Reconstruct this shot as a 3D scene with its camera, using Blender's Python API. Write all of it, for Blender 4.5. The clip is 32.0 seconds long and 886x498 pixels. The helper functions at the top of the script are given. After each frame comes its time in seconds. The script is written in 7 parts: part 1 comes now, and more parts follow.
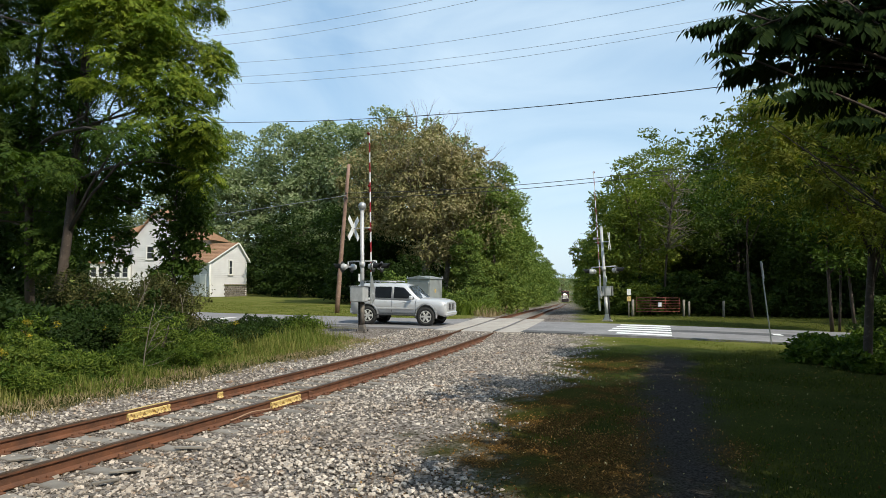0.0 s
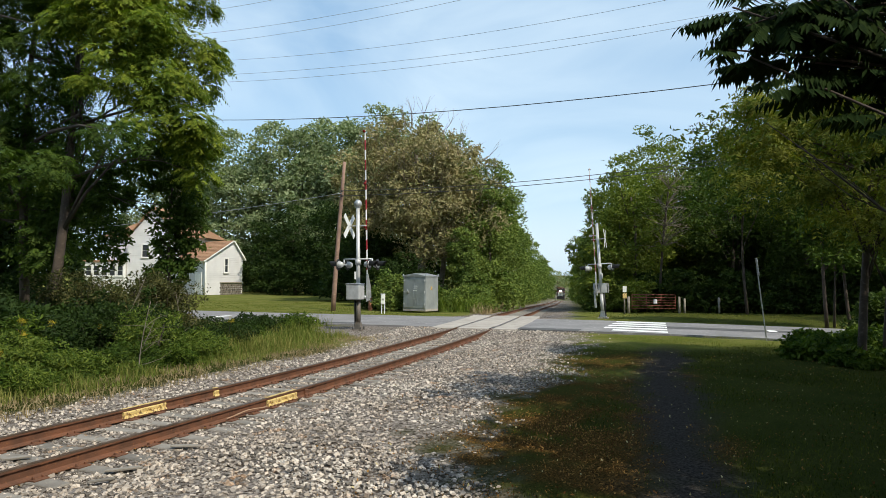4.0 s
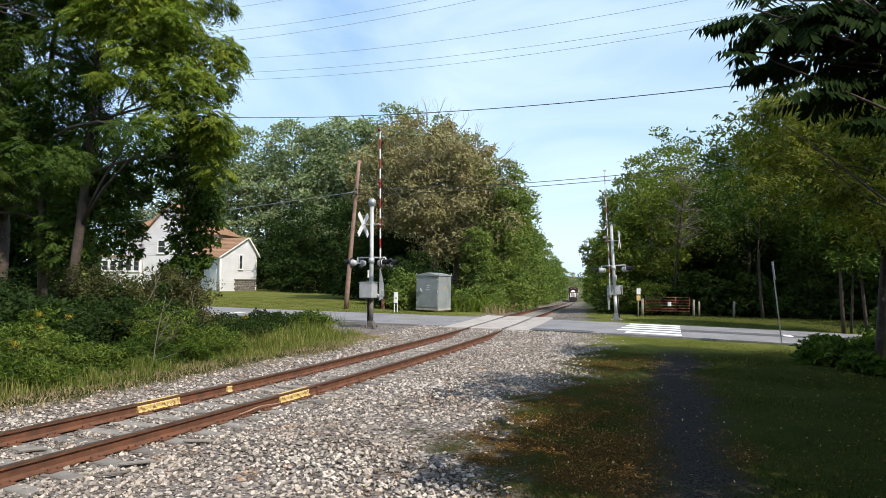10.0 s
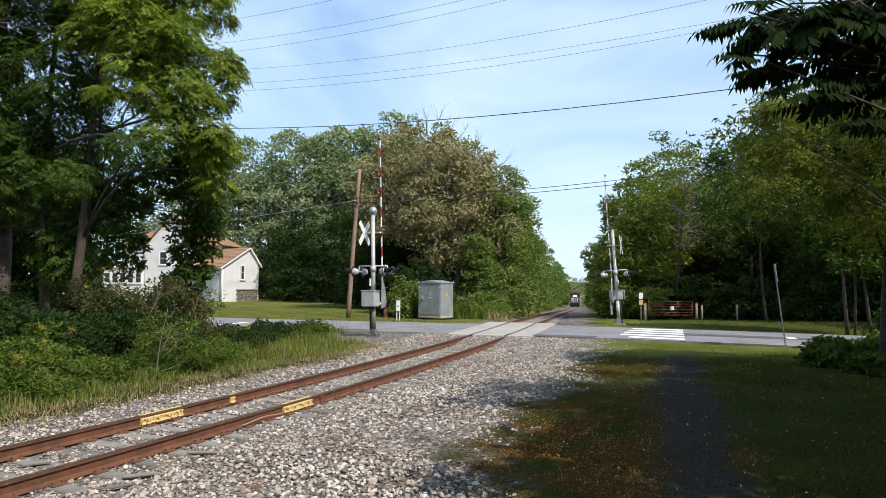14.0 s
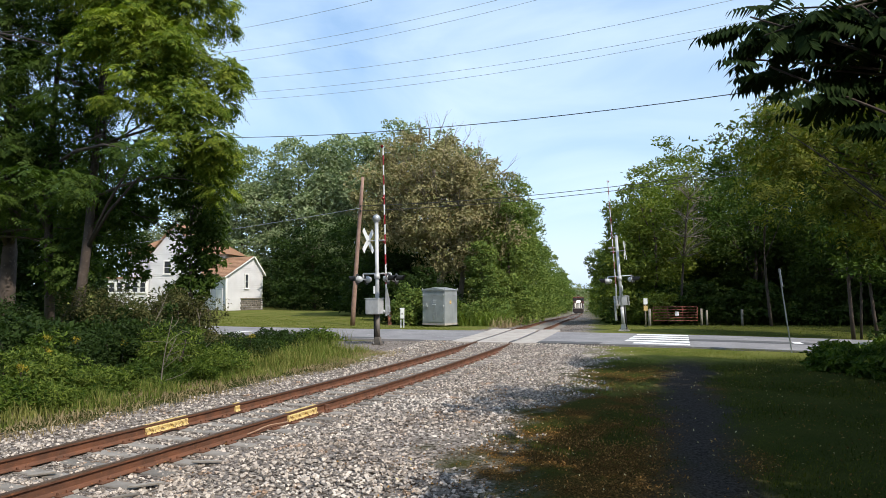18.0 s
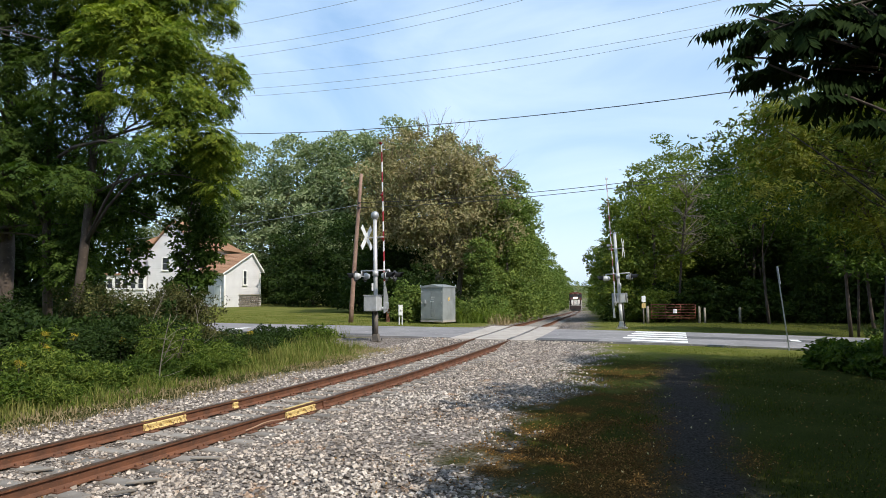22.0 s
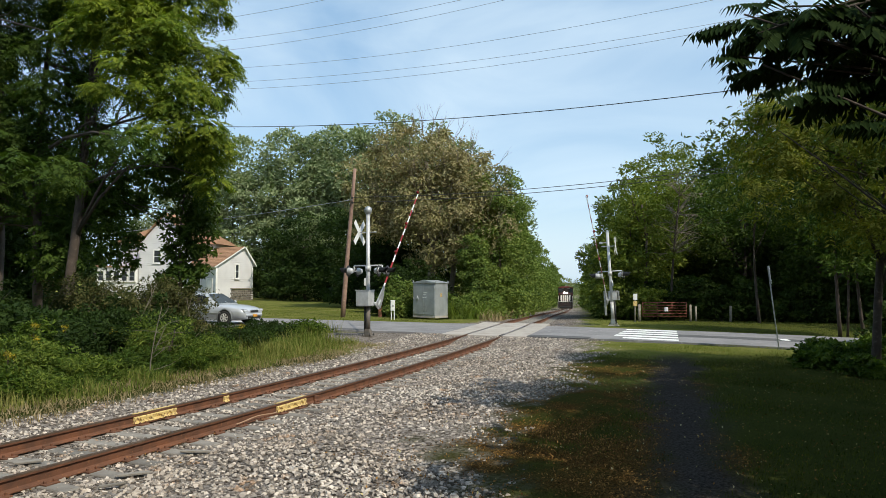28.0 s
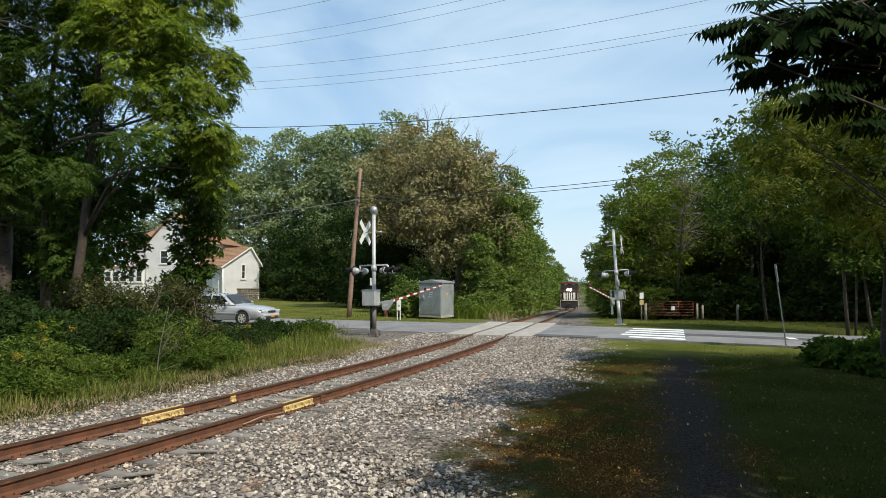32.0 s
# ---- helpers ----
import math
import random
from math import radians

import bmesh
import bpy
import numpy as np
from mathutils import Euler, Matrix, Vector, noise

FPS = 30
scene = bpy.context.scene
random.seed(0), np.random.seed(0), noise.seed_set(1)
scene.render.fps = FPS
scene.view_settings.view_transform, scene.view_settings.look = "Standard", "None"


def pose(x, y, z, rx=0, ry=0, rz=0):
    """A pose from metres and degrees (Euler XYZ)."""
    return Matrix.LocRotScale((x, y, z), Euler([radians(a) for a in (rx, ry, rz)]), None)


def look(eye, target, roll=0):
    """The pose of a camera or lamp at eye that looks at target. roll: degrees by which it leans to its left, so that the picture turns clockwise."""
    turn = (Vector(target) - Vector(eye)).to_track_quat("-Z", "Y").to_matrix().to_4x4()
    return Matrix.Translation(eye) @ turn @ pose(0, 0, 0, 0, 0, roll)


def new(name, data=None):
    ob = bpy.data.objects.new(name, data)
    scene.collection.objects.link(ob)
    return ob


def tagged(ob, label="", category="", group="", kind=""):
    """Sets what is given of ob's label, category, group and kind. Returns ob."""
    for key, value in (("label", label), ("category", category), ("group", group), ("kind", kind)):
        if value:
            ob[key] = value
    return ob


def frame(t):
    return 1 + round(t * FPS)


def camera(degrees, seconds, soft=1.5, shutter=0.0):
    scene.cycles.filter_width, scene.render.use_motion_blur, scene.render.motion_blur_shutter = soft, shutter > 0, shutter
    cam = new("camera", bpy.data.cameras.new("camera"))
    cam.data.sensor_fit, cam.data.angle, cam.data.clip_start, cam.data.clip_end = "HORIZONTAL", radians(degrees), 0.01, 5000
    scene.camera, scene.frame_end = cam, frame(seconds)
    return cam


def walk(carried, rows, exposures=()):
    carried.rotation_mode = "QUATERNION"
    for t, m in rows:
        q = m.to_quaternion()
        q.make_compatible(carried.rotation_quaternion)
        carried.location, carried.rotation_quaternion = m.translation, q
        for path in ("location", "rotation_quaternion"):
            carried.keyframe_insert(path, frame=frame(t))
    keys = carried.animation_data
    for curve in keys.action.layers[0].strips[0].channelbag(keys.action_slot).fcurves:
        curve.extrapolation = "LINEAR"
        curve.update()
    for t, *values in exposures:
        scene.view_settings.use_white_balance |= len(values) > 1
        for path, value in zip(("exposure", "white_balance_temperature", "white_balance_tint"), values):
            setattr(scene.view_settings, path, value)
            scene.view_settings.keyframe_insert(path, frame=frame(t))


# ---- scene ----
EYE = (0.0, 0.0, 2.19)
TURNS = [
    (0, 92.30, -0.42, -0.70), (0.5, 92.47, -0.46, -0.67), (1, 92.75, -0.68, -1.23), (1.5, 92.55, -0.59, -1.35),
    (2, 92.15, -0.35, -1.41), (2.5, 92.12, -0.10, -1.27), (4.5, 92.06, -0.51, -0.76), (5, 91.78, -0.66, -0.30),
    (5.5, 91.59, -0.81, -0.29), (6, 91.66, -0.80, 0.14), (6.5, 91.74, -0.78, 0.52), (7, 91.73, -0.78, 0.62),
    (7.5, 91.81, -0.82, 0.73), (8, 91.72, -0.80, 0.64), (8.5, 91.84, -0.56, 0.28), (9, 92.29, -0.40, -0.02),
    (9.5, 92.64, -0.59, 0.16), (10, 92.04, -1.05, 0.07), (10.5, 92.41, -1.36, -0.07), (11, 92.20, -0.51, 0.06),
    (11.5, 92.51, -0.45, 0.04), (12, 92.70, -0.75, 0.17), (12.5, 92.62, -1.05, 0.31), (13, 92.34, -0.71, 0.08),
    (13.5, 92.64, -0.40, 0.29), (14, 92.66, -0.20, 0.23), (14.5, 92.72, -0.36, 0.24), (16.5, 92.86, -0.16, 0.57),
    (17, 93.32, 0.10, 0.54), (17.5, 93.22, 0.27, 0.71), (18, 93.26, 0.23, 0.56), (18.5, 93.24, 0.06, 0.57),
    (19, 93.07, -0.45, 0.49), (19.5, 93.10, -0.19, 0.55), (20, 93.18, 0.00, 0.37), (20.5, 93.23, -0.07, 0.39),
    (21, 93.18, -0.19, 0.48), (21.5, 93.20, 0.07, 0.43), (22, 93.01, 0.11, 0.42), (22.5, 92.94, 0.06, 0.42),
    (23, 92.73, 0.08, 0.33), (23.5, 92.72, -0.14, 0.03), (24, 92.78, -0.36, 0.17), (24.5, 92.89, -0.21, 0.16),
    (25, 93.15, -0.27, -0.02), (25.5, 93.11, -0.07, -0.06), (27.5, 93.08, -0.31, -0.12), (28, 92.66, -0.51, -0.21),
    (28.5, 92.08, -0.42, -0.35), (29, 91.90, -0.36, -0.31), (29.5, 91.87, -0.53, -0.36), (30, 91.71, -0.68, -0.32),
    (30.5, 91.87, -0.78, -0.39), (31, 91.91, -0.70, -0.12), (31.5, 92.36, -0.44, -0.23), (32, 92.62, -0.32, 0.28)]
cam = camera(66.3, 32.0, soft=0.85)
walk(cam, [(t, pose(*EYE, rx, ry, rz)) for t, rx, ry, rz in TURNS],
     exposures=[(0, -0.12, 6850, 5), (6, -0.07, 6850, 5), (9, 0.12, 6650, 10), (13, 0.05, 6550, 10), (19, 0.05, 6550, 10), (23, 0.0, 6600, 9), (28, -0.16, 6800, 5), (32, -0.16, 6800, 5)])

# ---- sky and sun ----
SUN_EL, SUN_AZ = 48.0, 138.0            # azimuth clockwise from the +y axis
world = bpy.data.worlds.new("sky")
scene.world = world
world.use_nodes = True
wn, wl = world.node_tree.nodes, world.node_tree.links
wn.clear()
sky = wn.new("ShaderNodeTexSky")
sky.sky_type, sky.sun_disc = "NISHITA", False
sky.sun_elevation, sky.sun_rotation = radians(SUN_EL), radians(SUN_AZ)
sky.air_density, sky.dust_density, sky.ozone_density = 1.0, 1.2, 1.0
coord = wn.new("ShaderNodeTexCoord")
stretch = wn.new("ShaderNodeMapping")
stretch.inputs["Scale"].default_value = (1.0, 1.3, 2.6)
stretch.inputs["Rotation"].default_value = (0.2, 0.25, 0.5)
wisps = wn.new("ShaderNodeTexNoise")
wisps.inputs["Scale"].default_value, wisps.inputs["Detail"].default_value = 1.7, 6
wisps.inputs["Roughness"].default_value, wisps.inputs["Distortion"].default_value = 0.52, 0.9
ramp = wn.new("ShaderNodeValToRGB")
ramp.color_ramp.elements[0].position, ramp.color_ramp.elements[1].position = 0.38, 0.82
ramp.color_ramp.elements[0].color, ramp.color_ramp.elements[1].color = (0.0, 0.0, 0.0, 1), (0.7, 0.7, 0.7, 1)
haze = wn.new("ShaderNodeMixRGB")
haze.inputs["Fac"].default_value = 0.42
haze.inputs["Color2"].default_value = (3.9, 6.3, 9.6, 1)
veil = wn.new("ShaderNodeMixRGB")
veil.inputs["Color2"].default_value = (6.7, 7.9, 9.2, 1)
back = wn.new("ShaderNodeBackground")
back.inputs["Strength"].default_value = 0.15
wout = wn.new("ShaderNodeOutputWorld")
wl.new(coord.outputs["Generated"], stretch.inputs["Vector"])
wl.new(stretch.outputs["Vector"], wisps.inputs["Vector"])
wl.new(wisps.outputs["Fac"], ramp.inputs["Fac"])
height = wn.new("ShaderNodeSeparateXYZ")
low = wn.new("ShaderNodeMapRange")                     # haze thickens towards the horizon
low.interpolation_type = "SMOOTHSTEP"
low.inputs["From Min"].default_value, low.inputs["From Max"].default_value = 0.0, 0.20
low.inputs["To Min"].default_value, low.inputs["To Max"].default_value = 0.50, 0.0
both = wn.new("ShaderNodeMath")
both.operation = "MAXIMUM"
wl.new(coord.outputs["Generated"], height.inputs["Vector"])
wl.new(height.outputs["Z"], low.inputs["Value"])
wl.new(low.outputs["Result"], both.inputs[0])
wl.new(ramp.outputs["Color"], both.inputs[1])
wl.new(both.outputs[0], veil.inputs["Fac"])
wl.new(sky.outputs["Color"], haze.inputs["Color1"])
wl.new(haze.outputs["Color"], veil.inputs["Color1"])
wl.new(veil.outputs["Color"], back.inputs["Color"])
wl.new(back.outputs["Background"], wout.inputs["Surface"])
sun = new("sun", bpy.data.lights.new("sun", "SUN"))
sun.data.energy, sun.data.angle, sun.data.color = 4.7, radians(0.53), (1.0, 0.94, 0.84)
sun_way = Vector((math.sin(radians(SUN_AZ)) * math.cos(radians(SUN_EL)),
                  math.cos(radians(SUN_AZ)) * math.cos(radians(SUN_EL)), math.sin(radians(SUN_EL))))
sun.matrix_world = look(sun_way * 200, (0, 0, 0))

# ---- materials ----


def material(name, color, color2=None, rough=0.6, metal=0.0, scale=8.0, bump=0.0, bump_scale=40.0,
             spots=None, spot_at=0.62, island=0.0, per_object=0.0, sheen=0.0, coat=0.0, emit=None, emit_power=0.0):
    """A surface with variation at two scales: broad mottling, fine grain, and optional spots of wear."""
    m = bpy.data.materials.new(name)
    m.use_nodes = True
    n, l = m.node_tree.nodes, m.node_tree.links
    b = n["Principled BSDF"]
    b.inputs["Roughness"].default_value, b.inputs["Metallic"].default_value = rough, metal
    b.inputs["Coat Weight"].default_value = coat
    tc = n.new("ShaderNodeTexCoord")
    broad = n.new("ShaderNodeTexNoise")
    broad.inputs["Scale"].default_value, broad.inputs["Detail"].default_value = scale, 6
    l.new(tc.outputs["Object"], broad.inputs["Vector"])
    mix = n.new("ShaderNodeMixRGB")
    mix.inputs["Color1"].default_value = (*color, 1)
    c2 = color2 or tuple(c * 0.72 for c in color)
    mix.inputs["Color2"].default_value = (*c2, 1)
    sharp = n.new("ShaderNodeMapRange")
    sharp.inputs["From Min"].default_value, sharp.inputs["From Max"].default_value = 0.32, 0.68
    l.new(broad.outputs["Fac"], sharp.inputs["Value"])
    l.new(sharp.outputs["Result"], mix.inputs["Fac"])
    last = mix.outputs["Color"]
    if spots:
        sp = n.new("ShaderNodeTexNoise")
        sp.inputs["Scale"].default_value, sp.inputs["Detail"].default_value = scale * 4.3, 5
        l.new(tc.outputs["Object"], sp.inputs["Vector"])
        edge = n.new("ShaderNodeMapRange")
        edge.inputs["From Min"].default_value, edge.inputs["From Max"].default_value = spot_at, spot_at + 0.08
        l.new(sp.outputs["Fac"], edge.inputs["Value"])
        mx = n.new("ShaderNodeMixRGB")
        mx.inputs["Color2"].default_value = (*spots, 1)
        l.new(edge.outputs["Result"], mx.inputs["Fac"])
        l.new(last, mx.inputs["Color1"])
        last = mx.outputs["Color"]
    for amount, source in ((island, "ShaderNodeNewGeometry"), (per_object, "ShaderNodeObjectInfo")):
        if amount:
            g = n.new(source)
            hsv = n.new("ShaderNodeHueSaturation")
            mr = n.new("ShaderNodeMapRange")
            mr.inputs["To Min"].default_value, mr.inputs["To Max"].default_value = 1 - amount, 1 + amount
            l.new(g.outputs["Random Per Island" if source.endswith("Geometry") else "Random"], mr.inputs["Value"])
            l.new(mr.outputs["Result"], hsv.inputs["Value"])
            l.new(last, hsv.inputs["Color"])
            last = hsv.outputs["Color"]
    l.new(last, b.inputs["Base Color"])
    rr = n.new("ShaderNodeMapRange")
    rr.inputs["To Min"].default_value, rr.inputs["To Max"].default_value = max(0.03, rough - 0.1), min(1, rough + 0.12)
    l.new(broad.outputs["Fac"], rr.inputs["Value"])
    l.new(rr.outputs["Result"], b.inputs["Roughness"])
    if bump:
        fine = n.new("ShaderNodeTexNoise")
        fine.inputs["Scale"].default_value, fine.inputs["Detail"].default_value = bump_scale, 4
        l.new(tc.outputs["Object"], fine.inputs["Vector"])
        bp = n.new("ShaderNodeBump")
        bp.inputs["Strength"].default_value, bp.inputs["Distance"].default_value = bump, 0.02
        l.new(fine.outputs["Fac"], bp.inputs["Height"])
        l.new(bp.outputs["Normal"], b.inputs["Normal"])
    if emit:
        b.inputs["Emission Color"].default_value, b.inputs["Emission Strength"].default_value = (*emit, 1), emit_power
    return m


def leaf_material(name, green, other, through_color, translucency=0.35, rough=0.5, blend=0.5, spec=0.08):
    """Leaves: colour varies leaf by leaf, part of the light passes through."""
    m = bpy.data.materials.new(name)
    m.use_nodes = True
    n, l = m.node_tree.nodes, m.node_tree.links
    b, out = n["Principled BSDF"], n["Material Output"]
    g = n.new("ShaderNodeNewGeometry")
    tc = n.new("ShaderNodeTexCoord")
    patch = n.new("ShaderNodeTexNoise")
    patch.inputs["Scale"].default_value, patch.inputs["Detail"].default_value = 0.55, 3
    l.new(tc.outputs["Object"], patch.inputs["Vector"])
    add = n.new("ShaderNodeMath")
    add.operation = "MULTIPLY_ADD"
    add.inputs[1].default_value = 0.55
    l.new(g.outputs["Random Per Island"], add.inputs[0])
    l.new(patch.outputs["Fac"], add.inputs[2])
    mr = n.new("ShaderNodeMapRange")
    mr.inputs["From Min"].default_value, mr.inputs["From Max"].default_value = 1.0 - blend, 1.15
    l.new(add.outputs[0], mr.inputs["Value"])
    mix = n.new("ShaderNodeMixRGB")
    mix.inputs["Color1"].default_value, mix.inputs["Color2"].default_value = (*green, 1), (*other, 1)
    l.new(mr.outputs["Result"], mix.inputs["Fac"])
    l.new(mix.outputs["Color"], b.inputs["Base Color"])
    b.inputs["Roughness"].default_value = rough
    b.inputs["Specular IOR Level"].default_value = spec
    tr = n.new("ShaderNodeBsdfTranslucent")
    tint = n.new("ShaderNodeMixRGB")
    tint.blend_type = "MULTIPLY"
    tint.inputs["Fac"].default_value = 1
    tint.inputs["Color2"].default_value = (*through_color, 1)
    l.new(mix.outputs["Color"], tint.inputs["Color1"])
    l.new(tint.outputs["Color"], tr.inputs["Color"])
    ms = n.new("ShaderNodeMixShader")
    ms.inputs["Fac"].default_value = translucency
    l.new(b.outputs["BSDF"], ms.inputs[1])
    l.new(tr.outputs["BSDF"], ms.inputs[2])
    l.new(ms.outputs["Shader"], out.inputs["Surface"])
    return m


STEEL_RUST = material("rusty_rail_steel", (0.185, 0.075, 0.038), (0.105, 0.048, 0.028), 0.75, 0.15, 5, 0.25, 60, (0.24, 0.10, 0.04), 0.62)
RAIL_TOP = material("worn_rail_head", (0.115, 0.068, 0.046), (0.20, 0.13, 0.09), 0.42, 0.6, 3, 0.1, 60)
BOND = material("pale_bond_wire", (0.42, 0.27, 0.18), (0.34, 0.2, 0.12), 0.6, 0.1, 6)
TIE_WOOD = material("weathered_tie_wood", (0.26, 0.235, 0.205), (0.16, 0.14, 0.12), 0.9, 0, 3, 0.6, 30, per_object=0.25)
YELLOW = material("flaking_yellow_paint", (0.68, 0.51, 0.21), (0.56, 0.38, 0.12), 0.7, 0, 7, 0.3, 50, (0.22, 0.12, 0.06), 0.53)
BALLAST = material("ballast_stone", (0.42, 0.372, 0.325), (0.30, 0.245, 0.20), 0.9, 0, 0.4, 0.4, 40, (0.27, 0.18, 0.12), 0.60, island=0.72)
CONCRETE = material("crossing_concrete", (0.43, 0.385, 0.34), (0.33, 0.29, 0.255), 0.85, 0, 2, 0.3, 60, (0.22, 0.19, 0.165), 0.66, per_object=0.06)
ASPHALT = material("worn_asphalt", (0.250, 0.236, 0.236), (0.175, 0.167, 0.170), 0.85, 0, 0.7, 0.3, 120, (0.32, 0.305, 0.30), 0.6)
PATCH = material("asphalt_patch", (0.07, 0.068, 0.07), (0.10, 0.098, 0.098), 0.9, 0, 2, 0.3, 90)
ROAD_PAINT = material("road_paint", (0.84, 0.84, 0.82), (0.72, 0.72, 0.70), 0.9, 0, 4, 0.1, 80, (0.3, 0.3, 0.3), 0.68)
GALV = material("galvanised_steel", (0.46, 0.47, 0.47), (0.34, 0.35, 0.355), 0.45, 0.55, 6, 0.05, 60, (0.28, 0.24, 0.2), 0.7)
ALU_PAINT = material("aluminium_paint", (0.52, 0.52, 0.52), (0.40, 0.40, 0.40), 0.5, 0.25, 5, 0.05, 60, (0.3, 0.25, 0.2), 0.7)
CABINET = material("cabinet_grey", (0.40, 0.42, 0.43), (0.31, 0.33, 0.335), 0.45, 0.35, 2, 0.05, 40, (0.42, 0.43, 0.43), 0.66)
BLACK = material("black_paint", (0.015, 0.015, 0.016), (0.03, 0.028, 0.026), 0.5, 0, 6, 0.1, 60)
WHITE = material("white_enamel", (0.78, 0.78, 0.77), (0.66, 0.66, 0.64), 0.5, 0, 6, 0.05, 60, (0.45, 0.4, 0.34), 0.72)
STEEL_DARK = material("dark_rusty_cast_steel", (0.13, 0.118, 0.105), (0.20, 0.165, 0.135), 0.7, 0.3, 5, 0.2, 50, (0.16, 0.09, 0.05), 0.64)
SIGN_RED = material("red_sheeting", (0.34, 0.022, 0.030), (0.26, 0.020, 0.026), 0.5, 0, 8)
# red dulled to fit the far arm's greyish look from the camera
MUTED_RED = material("muted_red_sheeting", (0.33, 0.13, 0.12), (0.27, 0.11, 0.10), 0.6, 0, 8)
RED_LENS = material("red_lens", (0.20, 0.012, 0.01), (0.14, 0.01, 0.008), 0.15, 0, 8)
POLE_WOOD = material("weathered_pole_wood", (0.30, 0.19, 0.145), (0.20, 0.122, 0.09), 0.9, 0, 2.5, 0.5, 26, (0.38, 0.25, 0.18), 0.6)
SIDING = material("white_siding", (0.64, 0.63, 0.63), (0.57, 0.56, 0.565), 0.6, 0, 1.2, 0.05, 30)
TRIM = material("white_trim", (0.80, 0.79, 0.76), (0.72, 0.70, 0.67), 0.55, 0, 2)
SHINGLE = material("brown_shingles", (0.36, 0.20, 0.11), (0.28, 0.15, 0.085), 0.9, 0, 3, 0.4, 20, (0.42, 0.26, 0.15), 0.62, per_object=0.16)
STONE = material("fieldstone", (0.20, 0.175, 0.145), (0.12, 0.105, 0.085), 0.9, 0, 3, 0.5, 20, per_object=0.3)
PANE = material("window_pane", (0.03, 0.035, 0.04), (0.05, 0.055, 0.06), 0.06, 0, 2)
GATE_RED = material("faded_red_gate_paint", (0.27, 0.085, 0.055), (0.20, 0.06, 0.04), 0.6, 0.1, 5, 0.1, 40, (0.16, 0.06, 0.03), 0.62)
POST_WOOD = material("grey_post_wood", (0.30, 0.27, 0.22), (0.20, 0.175, 0.14), 0.9, 0, 5, 0.4, 30)
BARK = material("grey_brown_bark", (0.085, 0.062, 0.048), (0.045, 0.034, 0.027), 0.95, 0, 2.5, 0.9, 16, (0.125, 0.10, 0.08), 0.6)
BARK_DRY = material("pale_dry_twig_bark", (0.24, 0.20, 0.16), (0.17, 0.14, 0.11), 0.95, 0, 4, 0.5, 30)
WIRE = material("dark_cable", (0.03, 0.03, 0.032), (0.045, 0.045, 0.05), 0.6, 0, 4)
WIRE_PALE = material("aluminium_cable", (0.36, 0.38, 0.42), (0.30, 0.32, 0.35), 0.5, 0.3, 4)
SUV_PAINT = material("silver_metallic_paint", (0.56, 0.565, 0.58), (0.53, 0.535, 0.55), 0.35, 0.2, 3, coat=0.6)
CAR_PAINT = material("pale_blue_silver_paint", (0.50, 0.52, 0.56), (0.47, 0.49, 0.53), 0.35, 0.2, 3, coat=0.6)
CAR_GLASS = material("tinted_car_glass", (0.012, 0.014, 0.017), (0.02, 0.022, 0.025), 0.04, 0, 3)
WINDSCREEN = material("clear_windscreen", (0.085, 0.10, 0.11), (0.11, 0.125, 0.13), 0.05, 0, 3)
TYRE = material("tyre_rubber", (0.018, 0.018, 0.019), (0.03, 0.029, 0.028), 0.85, 0, 12, 0.2, 60)
ALLOY = material("alloy_wheel", (0.55, 0.54, 0.52), (0.46, 0.45, 0.43), 0.4, 0.15, 6)
LAMP_GLASS = material("lamp_glass", (0.62, 0.63, 0.64), (0.5, 0.5, 0.52), 0.12, 0.2, 8)
TAIL_RED = material("tail_lamp_red", (0.35, 0.015, 0.015), (0.28, 0.01, 0.01), 0.15, 0, 8)
PLASTIC = material("dark_grey_plastic", (0.045, 0.046, 0.048), (0.06, 0.06, 0.062), 0.6, 0, 6)
PLATE = material("number_plate_orange", (0.62, 0.27, 0.05), (0.68, 0.32, 0.03), 0.5, 0, 8)
LOCO_DARK = material("locomotive_maroon_black", (0.028, 0.018, 0.017), (0.045, 0.026, 0.022), 0.45, 0, 2, 0.05, 30, (0.07, 0.05, 0.04), 0.66)
LOCO_RED = material("locomotive_red", (0.16, 0.032, 0.020), (0.11, 0.025, 0.017), 0.45, 0, 2, 0.05, 30)
LOCO_WHITE = material("locomotive_white", (0.80, 0.75, 0.70), (0.70, 0.64, 0.58), 0.5, 0, 2, 0.05, 30)
HEADLIGHT = material("lit_headlight", (1, 0.9, 0.75), (1, 0.88, 0.7), 0.3, emit=(1.0, 0.80, 0.55), emit_power=45.0)
# sunlit walnut green; LEAF_SHADE is the shaded copy
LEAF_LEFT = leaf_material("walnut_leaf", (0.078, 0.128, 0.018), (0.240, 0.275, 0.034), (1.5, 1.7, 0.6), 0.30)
# leaf green darkened to carry the shade under and behind trees
LEAF_DARK = leaf_material("shaded_understorey_leaf", (0.019, 0.037, 0.010), (0.043, 0.069, 0.016), (1.3, 1.5, 0.6), 0.28)
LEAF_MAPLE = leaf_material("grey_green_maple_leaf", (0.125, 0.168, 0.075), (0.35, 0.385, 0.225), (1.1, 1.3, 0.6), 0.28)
LEAF_BROWN = leaf_material("browning_locust_leaf", (0.165, 0.175, 0.060), (0.40, 0.335, 0.19), (1.2, 1.1, 0.6), 0.20, blend=0.62)
LEAF_GREEN = leaf_material("bright_green_leaf", (0.080, 0.130, 0.030), (0.215, 0.265, 0.066), (1.3, 1.4, 0.6), 0.24)
